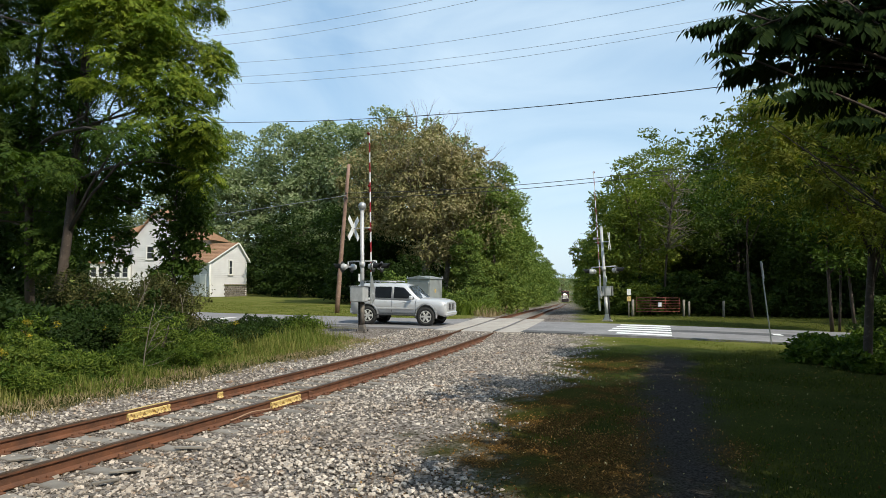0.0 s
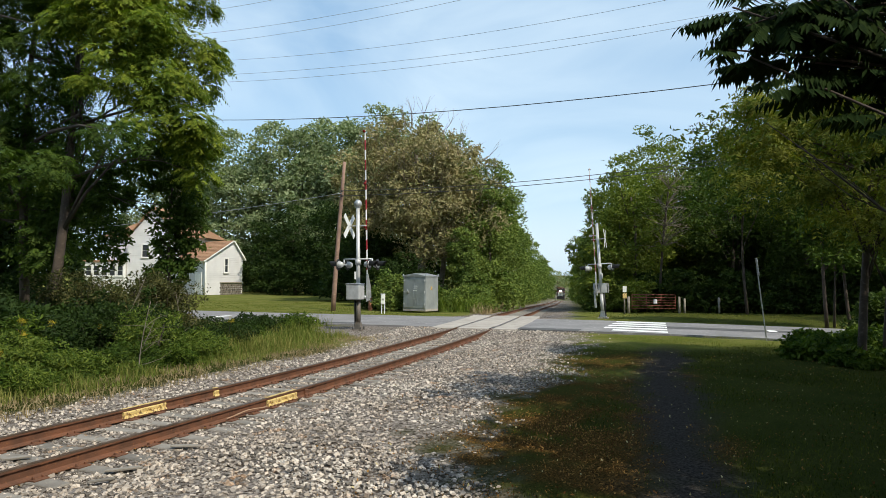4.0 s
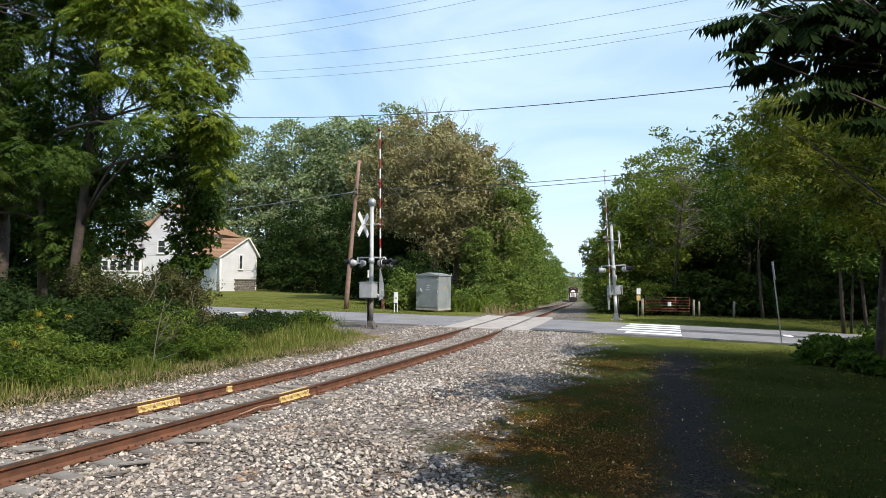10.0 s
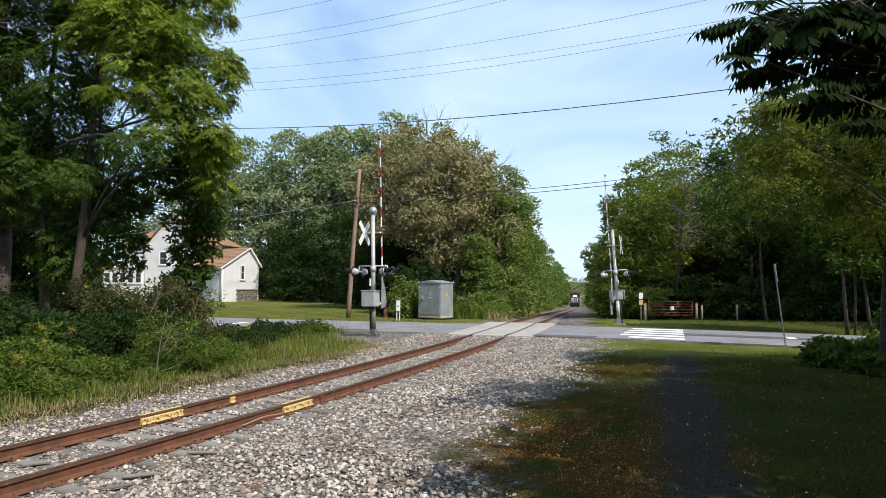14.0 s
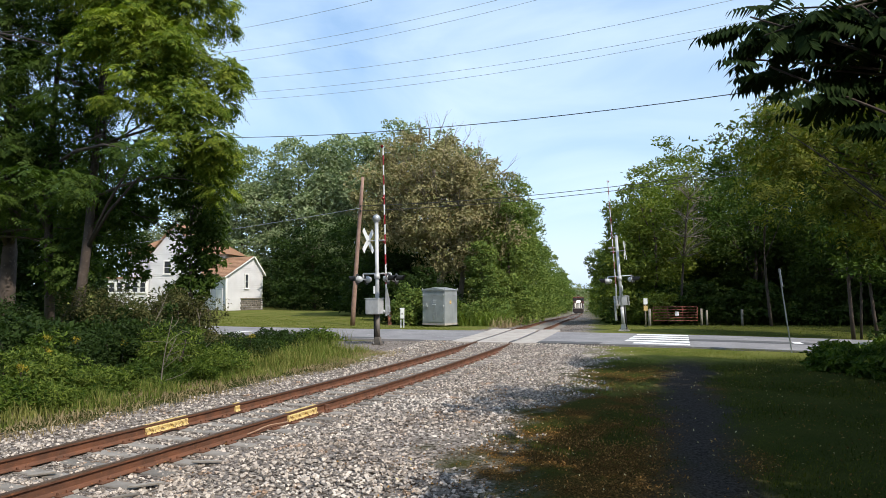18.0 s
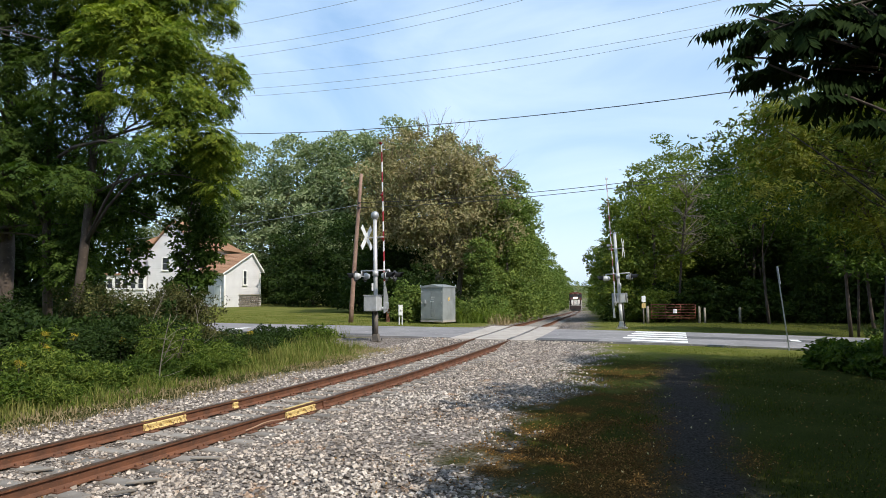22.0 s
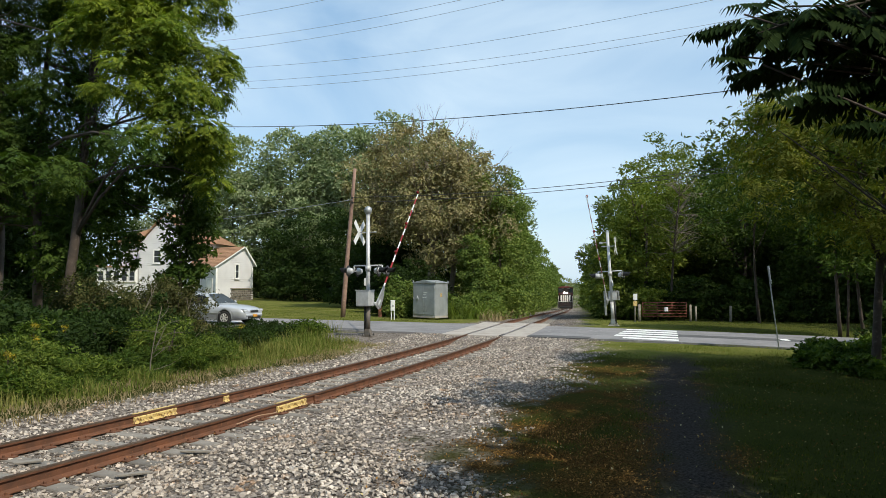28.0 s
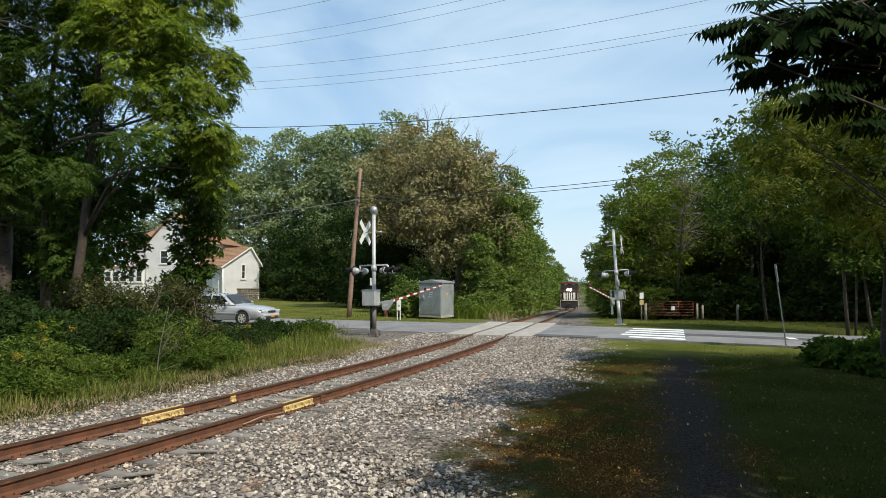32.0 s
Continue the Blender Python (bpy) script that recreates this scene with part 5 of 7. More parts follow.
# ---- relay cabinet and small posts across the road ----
def relay_cabinet():
    t = thing("relay_cabinet", pose(-0.30, 41.2, -0.05, 0, 0, -36), "grey steel signal relay cabinet with a low peaked roof", "cabinet")
    w, d, h = 1.72, 1.30, 2.0
    bm = bmesh.new()
    box(bm, (-w / 2, d / 2, 0.01), (w + 0.02, d + 0.02, 0.12), 0.01)
    part("plinth", bm, CONCRETE, t)
    bm = bmesh.new()
    box(bm, (-w / 2, d / 2, 0.07 + h / 2), (w, d, h), 0.012)
    part("body", bm, CABINET, t)
    bm = bmesh.new()
    prism(bm, [(-w - 0.05, h + 0.06), (0.05, h + 0.06), (0.05, h + 0.11), (-w / 2, h + 0.26), (-w - 0.05, h + 0.11)], -0.06, d + 0.05, bevel=0.006)
    part("roof", bm, CABINET, t)
    for s in (0, 1):
        bm = bmesh.new()
        box(bm, (-w * (0.26 + 0.48 * s), -0.012, 0.07 + h / 2), (w * 0.46, 0.024, h * 0.92), 0.006)
        door = part("door", bm, CABINET, t)
        for z in (0.35, 1.1, 1.8):
            bm = bmesh.new()
            tube(bm, (-w * (0.045 + 0.91 * s), -0.035, z - 0.07), (-w * (0.045 + 0.91 * s), -0.035, z + 0.07), 0.022, seg=8)
            part("hinge", bm, GALV, door)
    bm = bmesh.new()
    box(bm, (-w * 0.78, -0.06, 1.12), (0.16, 0.06, 0.12), 0.01)
    tube(bm, (-w * 0.78, -0.05, 0.95), (-w * 0.78, -0.05, 1.3), 0.018, seg=8)
    part("handle", bm, GALV, door)
    for k, (z, wd) in enumerate(((1.48, 0.26), (1.36, 0.20), (1.20, 0.30))):
        bm = bmesh.new()
        box(bm, (-w * 0.44 - 0.03 * k, -0.03, z), (wd, 0.008, 0.05))
        part("label_bar", bm, WHITE, t)
    for k in range(3):
        bm = bmesh.new()
        box(bm, (-w * 0.44 + (k - 1) * 0.11, -0.03, 0.55), (0.06, 0.008, 0.42))
        part("vent_slot", bm, GALV, t)
    bm = bmesh.new()
    box(bm, (0.006, d * 0.45, 1.35), (0.006, 0.17, 0.22))
    part("warning_label", bm, YELLOW, t, "small yellow warning label")
    for x, y in ((0.0, 0.0), (-w, 0.0), (0.0, d)):
        bm = bmesh.new()
        tube(bm, (x, y, h + 0.10), (x, y, h + 0.22), 0.03, seg=8)
        part("lifting_eye", bm, GALV, t)


relay_cabinet()


def pedestal(x, y, h, mat, label, legs):
    t = thing("utility_pedestal", pose(x, y, float(ground_z(x, y)), 0, 0, 10), label, "utility pedestal")
    bm = bmesh.new()
    box(bm, (0, 0, h * (0.72 if legs else 0.5)), (0.24, 0.16, h * (0.5 if legs else 1.0)), 0.02)
    box(bm, (0, 0, h * 0.98), (0.27, 0.19, 0.05), 0.015)
    part("housing", bm, mat, t)
    if legs:
        for s in (-0.07, 0.10):
            bm = bmesh.new()
            box(bm, (s, 0.02, h * 0.38), (0.05, 0.05, h * 0.8), 0.006)
            part("post", bm, mat, t)
    bm = bmesh.new()
    box(bm, (0, -0.088, h * 0.72), (0.10, 0.012, 0.10), 0.003)
    part("cover_plate", bm, GALV, t)


TERRACOTTA = material("faded_orange_plastic", (0.42, 0.17, 0.10), (0.34, 0.13, 0.08), 0.6, 0, 6)
pedestal(-2.75, 39.3, 1.15, WHITE, "white utility pedestal on two legs in the grass", True)
pedestal(-3.85, 43.6, 0.85, TERRACOTTA, "faded orange utility pedestal by the shrubs", False)


def utility_pole():
    t = thing("utility_pole", pose(-6.05, 42.3, -0.2), "leaning reddish-brown wooden utility pole", "utility pole")
    bm = bmesh.new()
    pts = [Vector((0.62 * (k / 8) ** 1.1, 0, 9.35 * k / 8)) for k in range(9)]
    poly_tube(bm, pts, [0.155 - 0.007 * k for k in range(9)], 14)
    part("pole", bm, POLE_WOOD, t)
    for z in (7.2, 7.5):
        bm = bmesh.new()
        box(bm, (0.50, -0.16, z), (0.10, 0.14, 0.12), 0.02)
        part("insulator", bm, BLACK, t)


utility_pole()


def power_line(a, b, sag, r, mat, label, before=0.0, after=0.0):
    """A sagging wire through two places, carried on beyond them."""
    bm = bmesh.new()
    a, b = Vector(a), Vector(b)
    n = 28
    ks = [-before + (1 + before + after) * k / n for k in range(n + 1)]
    poly_tube(bm, [a.lerp(b, k) - Vector((0, 0, 4 * sag * k * (1 - k))) for k in ks], [r] * (n + 1), 5)
    tagged(part("power_line", bm, mat), label, "power line", "overhead wires")


for a, b, sag in (((-28.12, 62, 25.29), (-9.62, 46, 21.15), 0.2), ((-25.47, 62, 23.72), (-0.28, 46, 21.21), 0.4), ((-25.45, 62, 22.76), (2.84, 46, 21.24), 0.5),
                  ((-25.41, 62, 21.44), (14.66, 40, 18.84), 0.95), ((-27.09, 60, 19.47), (17.02, 40, 17.89), 0.96), ((-27.08, 60, 18.91), (17.02, 40, 17.48), 1.08)):
    power_line(a, b, sag, 0.013, WIRE_PALE, "thin grey high overhead conductor", 0.6, 0.5)
power_line((-18.0, 40, 11.3), (11.2, 24, 9.2), 0.62, 0.018, WIRE, "dark overhead cable along the road", 0.5, 0.3)
power_line((-5.55, 42.1, 7.32), (15.0, 33.5, 8.05), 0.34, 0.018, WIRE, "dark service cable to the wooden pole")
power_line((-5.55, 42.1, 7.0), (15.0, 33.5, 7.82), 0.30, 0.018, WIRE, "dark service cable to the wooden pole")
power_line((-24.0, 47.0, 5.1), (-5.55, 42.1, 7.17), 0.1, 0.016, WIRE_PALE, "grey service cable from the wooden pole to the house")


# ---- farm gate, posts and road sign ----
def farm_gate():
    a, b = Vector((12.75, 42.8, 0)), Vector((15.62, 43.1, 0))
    t = thing("farm_gate", pose(a.x, a.y, -0.12, 0, 0, math.degrees(math.atan2(b.y - a.y, b.x - a.x))), "closed faded red tubular steel farm gate", "gate")
    w = (b - a).length
    for k in range(6):
        z = 0.18 + k * 0.172
        bm = bmesh.new()
        tube(bm, (0, 0, z), (w, 0, z), 0.024, seg=8)
        part("rail", bm, GATE_RED, t)
    for x in (0.0, w * 0.33, w * 0.67, w):
        bm = bmesh.new()
        tube(bm, (x, 0.012, 0.16), (x, 0.012, 1.06), 0.022, seg=8)
        part("upright", bm, GATE_RED, t)
    bm = bmesh.new()
    box(bm, (w * 0.53, -0.035, 0.62), (0.24, 0.012, 0.26), 0.004)
    part("notice", bm, WHITE, t, "small pale notice plate")


farm_gate()


def post(x, y, h, r, mat, label, category, lean=0.0):
    t = thing("post", pose(x, y, float(ground_z(x, y)) - 0.1, 0, lean), label, category)
    bm = bmesh.new()
    tube(bm, (0, 0, 0), (0, 0, h), r, r * 0.92, 10)
    tube(bm, (0, 0, h), (0, 0, h + 0.03), r * 0.92, r * 0.5, 10)
    part("shaft", bm, mat, t)
    return t


for x, y, h, r in ((12.5, 42.7, 1.15, 0.09), (15.85, 43.05, 1.15, 0.075), (16.25, 43.2, 1.05, 0.07), (18.55, 43.4, 1.1, 0.08)):
    post(x, y, h, r, POST_WOOD, "weathered grey wooden gate post", "post")
marker = post(11.75, 41.0, 1.65, 0.045, POST_WOOD, "marker post with a white and a yellow plate", "marker post")
for z, mat, hh in ((1.62, WHITE, 0.36), (1.22, YELLOW, 0.30)):
    bm = bmesh.new()
    box(bm, (0, -0.055, z), (0.24, 0.02, hh), 0.004)
    part("plate", bm, mat, marker)


def road_sign():
    t = thing("road_sign", pose(11.42, 22.9, -0.15, -6.4, -2.85, 66), "leaning steel post with a road sign seen edge-on", "road sign")
    bm = bmesh.new()
    prism(bm, [(-0.035, -0.02), (0.035, -0.02), (0.035, 0.0), (0.015, 0.0), (0.015, 0.02), (-0.015, 0.02), (-0.015, 0.0), (-0.035, 0.0)], 0, 2.95, axis="z")
    part("channel_post", bm, GALV, t)
    bm = bmesh.new()
    box(bm, (0.0, -0.035, 2.65), (0.46, 0.012, 0.60), 0.004)
    part("sign_plate", bm, ALU_PAINT, t)
    for z in (2.45, 2.85):
        bm = bmesh.new()
        tube(bm, (0, -0.06, z), (0, 0.03, z), 0.015, seg=6)
        part("bolt", bm, GALV, t)


road_sign()


# ---- the house beyond the lawn ----
def clapboards(parent, a, b, z0, z1, out, mat=SIDING, top=None, step=0.20):
    """Boards on a wall from a to b (plan), each lapping the one below; top(k) bounds the height along the wall."""
    a, b, out = Vector((*a, 0)), Vector((*b, 0)), Vector((*out, 0))
    z = z0
    while z < z1 - 0.02:
        e = min(z + step, z1)
        k0, k1 = 0.0, 1.0
        if top:
            ks = [k / 40 for k in range(41) if top(k / 40) >= e - 0.02]
            if not ks:
                break
            k0, k1 = ks[0], ks[-1]
        p, q = a.lerp(b, k0), a.lerp(b, k1)
        bm = bmesh.new()
        v = [bm.verts.new(p + out * o + Vector((0, 0, zz))) for o, zz in ((0.035, z), (0.012, e))] + [bm.verts.new(q + out * o + Vector((0, 0, zz))) for o, zz in ((0.012, e), (0.035, z))]
        w = [bm.verts.new(p + Vector((0, 0, z))), bm.verts.new(q + Vector((0, 0, z)))]
        bm.faces.new(v)
        bm.faces.new((v[0], v[3], w[1], w[0]))
        part("board", bm, mat, parent)
        z = e


def window(parent, m, w, h, panes=(1, 2)):
    """A framed window in its own space: x across, y out of the wall is negative."""
    bm = bmesh.new()
    for x in (-w / 2, w / 2):
        box(bm, (x, -0.03, 0), (0.11, 0.10, h + 0.11), 0.008)
    for z in (-h / 2, h / 2):
        box(bm, (0, -0.03, z), (w, 0.10, 0.11), 0.008)
    f = part("window", bm, TRIM, parent, "white-framed sash window")
    f.matrix_basis = m
    bm = bmesh.new()
    box(bm, (0, -0.06, -h / 2 - 0.07), (w + 0.24, 0.16, 0.05), 0.008)
    part("sill", bm, TRIM, f)
    for i in range(panes[0]):
        for j in range(panes[1]):
            bm = bmesh.new()
            box(bm, ((i + 0.5) * w / panes[0] - w / 2, -0.005, (j + 0.5) * h / panes[1] - h / 2), (w / panes[0] - 0.05, 0.02, h / panes[1] - 0.05))
            part("pane", bm, PANE, f)


def house():
    c = Vector((-23.07, 70.0))
    ang = 50.0
    t = thing("house", pose(c.x, c.y, -0.19, 0, 0, ang), "white clapboard farmhouse with brown roofs beside a lawn", "house")
    # own space: the gable wall runs along +x, the door wall along +y
    w, d, e0, e1, rz, rk = 4.25, 6.5, 3.78, 4.10, 5.70, 3.15
    bm = bmesh.new()
    prism(bm, [(0, 0), (w, 0), (w, e1), (rk, rz), (0, e0)], 0, d)
    wall = part("wall", bm, SIDING, t)
    clapboards(wall, (0, 0), (w, 0), 0.1, rz, (0, -1), top=lambda k: e0 + (rz - e0) * min(1, k * w / rk) if k * w < rk else rz - (rz - e1) * (k * w - rk) / (w - rk))
    clapboards(wall, (0, d), (0, 0), 0.1, e0, (-1, 0))
    # corner boards and eaves
    for x, y in ((0, 0), (w, 0)):
        bm = bmesh.new()
        box(bm, (x, y - 0.01, e0 / 2), (0.16, 0.16, e0), 0.01)
        part("corner_board", bm, TRIM, t)
    bm = bmesh.new()
    tube(bm, (-0.12, -0.10, 0.1), (-0.12, -0.10, e0 - 0.1), 0.05, seg=8)
    part("downpipe", bm, TRIM, t)
    def slope(a, b, y0, y1):
        """One roof slope from a (low) to b (high) in x and z, with courses of shingles."""
        bm = bmesh.new()
        a, b = Vector(a), Vector(b)
        n = (b - a).normalized()
        up = Vector((-n.y, n.x)) if n.x > 0 else Vector((n.y, -n.x))
        q = [a, b, b + up * 0.12, a + up * 0.12]
        prism(bm, [tuple(p) for p in q], y0, y1)
        r = part("roof", bm, TRIM, t)
        steps = int((b - a).length / 0.28)
        for k in range(steps):
            p0, p1 = a.lerp(b, k / steps), a.lerp(b, (k + 1) / steps)
            bm = bmesh.new()
            prism(bm, [tuple(p0 + up * 0.122), tuple(p1 + up * 0.122), tuple(p1 + up * 0.128), tuple(p0 + up * 0.150)], y0 + 0.02, y1 - 0.02)
            part("shingle_course", bm, SHINGLE, r)
    slope((-0.35, e0 - 0.30), (rk, rz), -0.30, d)
    slope((w + 0.35, e1 - 0.42), (rk, rz), -0.30, d)
    window(t, pose(2.36, -0.03, 3.15), 0.44, 1.5)
    # ledge in dark wood, its colour giving the shadow line above the footing
    bm = bmesh.new()
    box(bm, ((1.68 + w) / 2, -0.09, 1.34), (w - 1.60, 0.20, 0.10), 0.01)
    part("shadow_ledge", bm, POST_WOOD, t)
    bm = bmesh.new()
    box(bm, (0, 0, 1.05), (0.95, 0.08, 2.1), 0.01)
    dr = part("door", bm, TRIM, t, "white panelled door")
    dr.matrix_basis = pose(-0.06, 1.2, 0.12, 0, 0, 90)
    for y0, z0, sy, sz in ((0.66, 1.2, 0.12, 2.4), (1.74, 1.2, 0.12, 2.4), (1.2, 2.33, 1.2, 0.12)):
        bm = bmesh.new()
        box(bm, (-0.06, y0, z0), (0.12, sy, sz), 0.01)
        part("door_casing", bm, TRIM, t)
    for zz in (0.65, 1.5):
        for yy in (-0.22, 0.22):
            bm = bmesh.new()
            box(bm, (yy, -0.045, zz), (0.32, 0.02, 0.62), 0.008)
            part("panel", bm, SIDING, dr)
    window(t, pose(-0.03, 3.4, 2.3, 0, 0, -90), 0.8, 1.2)
    # stone footing under the far half of the gable wall
    random.seed(5)
    for row in range(5):
        x = 1.72 - 0.1 * (row % 2)
        while x < w:
            l = random.uniform(0.25, 0.5)
            bm = bmesh.new()
            box(bm, (min(x + l / 2, w - 0.05), -0.05, 0.13 + row * 0.235), (l - 0.03, 0.10, 0.215), 0.03)
            part("stone", bm, STONE, wall)
            x += l
    # two-storey main block behind
    lw, ld, hh = 10.6, 7.0, 6.3
    rot = t.matrix_world.inverted() @ pose(-35.6, 75.2, -0.19)
    bm = bmesh.new()
    box(bm, (lw / 2, ld / 2, hh / 2), (lw, ld, hh), 0, rot)
    main = part("main_wall", bm, SIDING, t)
    corners = [rot @ Vector((x, y, 0)) for x, y in ((0, 0), (lw, 0), (lw, ld), (0, ld))]
    clapboards(main, corners[0][:2], corners[1][:2], 0.6, hh, tuple((corners[0] - corners[3]).normalized())[:2], step=0.24)
    bm = bmesh.new()
    v = [bm.verts.new(rot @ Vector(p)) for p in ((-0.5, -0.5, hh - 0.1), (lw + 0.5, -0.5, hh - 0.1), (lw + 0.5, ld + 0.5, hh - 0.1), (-0.5, ld + 0.5, hh - 0.1), (lw * 0.36, ld / 2, hh + 2.6), (lw * 0.64, ld / 2, hh + 2.6))]
    for f in ((0, 1, 5, 4), (1, 2, 5), (2, 3, 4, 5), (3, 0, 4), (3, 2, 1, 0)):
        bm.faces.new([v[k] for k in f])
    part("main_roof", bm, SHINGLE, t, "brown hipped roof")
    bm = bmesh.new()
    box(bm, (lw * 0.55, ld * 0.6, hh + 3.2), (0.8, 0.8, 6.0), 0.03, rot)
    part("chimney", bm, STONE, t, "tall pale chimney")
    # a gabled bay standing forward of the main block
    g0, g1, gy, gz, ga = 2.95, 8.45, -1.6, 6.1, 9.3
    gm = (g0 + g1) / 2
    bm = bmesh.new()
    vs = prism(bm, [(g0, 0), (g1, 0), (g1, gz), (gm, ga), (g0, gz)], gy, 0.0)
    for v in vs:
        v.co = rot @ v.co
    bay = part("bay_wall", bm, SIDING, t, "white gabled bay")
    a, b = rot @ Vector((g0, gy, 0)), rot @ Vector((g1, gy, 0))
    clapboards(bay, a[:2], b[:2], 0.6, ga, tuple((corners[0] - corners[3]).normalized())[:2], top=lambda k: ga - (ga - gz) * abs(k - 0.5) * 2, step=0.24)
    for sx in (-1, 1):
        bm = bmesh.new()
        ends = [(gm, ga + 0.05), (gm + sx * ((g1 - g0) / 2 + 0.35), gz - 0.36)]
        vs = prism(bm, [ends[0], ends[1], (ends[1][0], ends[1][1] + 0.16), (ends[0][0], ends[0][1] + 0.18)], gy - 0.35, ld / 2)
        for v in vs:
            v.co = rot @ v.co
        part("bay_roof", bm, SHINGLE, t, "brown roof slope")
    for x, z in ((4.9, 4.7), (6.7, 4.7), (6.4, 2.0)):
        window(t, rot @ pose(x, gy - 0.02, z), 0.8, 1.4)
    # glazed porch
    bm = bmesh.new()
    box(bm, (0.75, -1.0, 1.75), (4.2, 2.0, 3.5), 0.02, rot)
    porch = part("porch", bm, TRIM, t, "white glazed porch")
    for k in range(5):
        window(t, rot @ pose(-0.95 + k * 0.84, -2.02, 2.55), 0.66, 1.1)
    bm = bmesh.new()
    box(bm, (0.70, -1.05, 3.58), (4.4, 2.3, 0.16), 0.02, rot)
    part("porch_roof", bm, SHINGLE, t)


house()


# ---- vehicles ----
def loft(bm, sections, mat=0, close=True):
    """A skin through rings of points with equal counts."""
    rings = [[bm.verts.new(p) for p in ring] for ring in sections]
    k = len(rings[0])
    for a, b in zip(rings, rings[1:]):
        for j in range(k):
            f = bm.faces.new((a[j], a[(j + 1) % k], b[(j + 1) % k], b[j]))
            f.smooth, f.material_index = True, mat
    if close:
        bm.faces.new(rings[0][::-1]).material_index = mat
        bm.faces.new(rings[-1]).material_index = mat
    bmesh.ops.recalc_face_normals(bm, faces=bm.faces[:])


def body_ring(x, lo, sill, mid, top, w_lo, w_mid, w_top, crown=0.02):
    """A car's cross-section below the windows, from the floor up one side and down the other."""
    half = [(w_lo * 0.86, lo), (w_lo, sill), (w_mid, mid), (w_mid * 0.985, mid + (top - mid) * 0.6), (w_top, top - 0.03), (w_top * 0.86, top)]
    pts = [(x, -w, z) for w, z in half] + [(x, 0, top + crown)] + [(x, w, z) for w, z in reversed(half)]
    return pts


def roof_ring(x, belt, top, w_belt, w_top):
    half = [(w_belt, belt), (w_belt * 0.5 + w_top * 0.5 + 0.015, (belt + top) / 2), (w_top + 0.01, top - 0.10), (w_top * 0.9, top - 0.02)]
    return [(x, -w, z) for w, z in half] + [(x, 0, top + 0.02)] + [(x, w, z) for w, z in reversed(half)]


def pane_on(parent, side, quad, mat, name="window", label=""):
    """A flat pane given by (x, z, half width) corners on one side of a car."""
    bm = bmesh.new()
    v = [bm.verts.new((x, side * w, z)) for x, z, w in quad]
    bm.faces.new(v)
    bmesh.ops.solidify(bm, geom=bm.faces[:], thickness=0.012)
    return part(name, bm, mat, parent, label)


def car_wheel(parent, x, y, r, w, spokes, mat_rim):
    """A wheel that turns about its own y axis: tyre, rim and spokes."""
    hub = new("wheel")
    hub.parent = parent
    hub.location = (x, y, r)
    s = -1 if y < 0 else 1
    q = pose(0, 0, 0, 90, 0, 0)
    bm = bmesh.new()
    lathe(bm, [(r * 0.66, -w / 2), (r * 0.94, -w / 2), (r, -w * 0.38), (r, w * 0.38), (r * 0.94, w / 2), (r * 0.66, w / 2), (r * 0.64, 0.0), (r * 0.66, -w / 2)], 28, q, caps=False)
    part("tyre", bm, TYRE, hub)
    bm = bmesh.new()
    lathe(bm, [(r * 0.60, -w * 0.5 * s), (r * 0.66, -w * 0.51 * s), (r * 0.67, -w * 0.48 * s), (r * 0.62, -w * 0.2 * s), (r * 0.58, -w * 0.2 * s), (r * 0.60, -w * 0.5 * s)], 28, q, caps=False)
    for k in range(spokes):
        a = k * math.tau / spokes
        m = pose(0, s * w * 0.46, 0) @ Matrix.Rotation(a, 4, "Y")
        box(bm, (r * 0.36, 0, 0), (r * 0.56, 0.035, r * (1.25 / spokes)), 0.010, m)
    tube(bm, (0, s * w * 0.34, 0), (0, s * w * 0.50, 0), r * 0.18, seg=14)
    part("rim", bm, mat_rim, hub)
    bm = bmesh.new()
    tube(bm, (0, s * w * 0.10, 0), (0, s * w * 0.22, 0), r * 0.60, seg=20)
    part("brake_disc", bm, PLASTIC, hub)
    return hub


def lamp_part(parent, name, c, s, mat, label=""):
    bm = bmesh.new()
    box(bm, c, s, min(s) * 0.3)
    return part(name, bm, mat, parent, label)


def arch(parent, x, y, r, mat):
    """A flat black disc in place of the shaded wheel well, behind a flared lip."""
    s = -1 if y < 0 else 1
    bm = bmesh.new()
    lathe(bm, [(r * 1.17, -0.005), (r * 1.17, 0.005)], 28, pose(x, y + s * 0.016, r, 90))
    w = part("wheel_well_disc", bm, BLACK, parent)
    bm = bmesh.new()
    ring = []
    for k in range(15):
        a = math.radians(-12 + k * 204 / 14)
        ring.append([bm.verts.new((x + rr * r * math.cos(a), y + s * o, r + rr * r * math.sin(a))) for rr, o in ((1.15, 0.025), (1.17, 0.055), (1.30, 0.050), (1.36, 0.0))])
    for a, b in zip(ring, ring[1:]):
        for j in range(3):
            f = bm.faces.new((a[j], a[j + 1], b[j + 1], b[j]))
            f.smooth = True
    bmesh.ops.solidify(bm, geom=bm.faces[:], thickness=0.012)
    part("wheel_arch", bm, mat, parent)


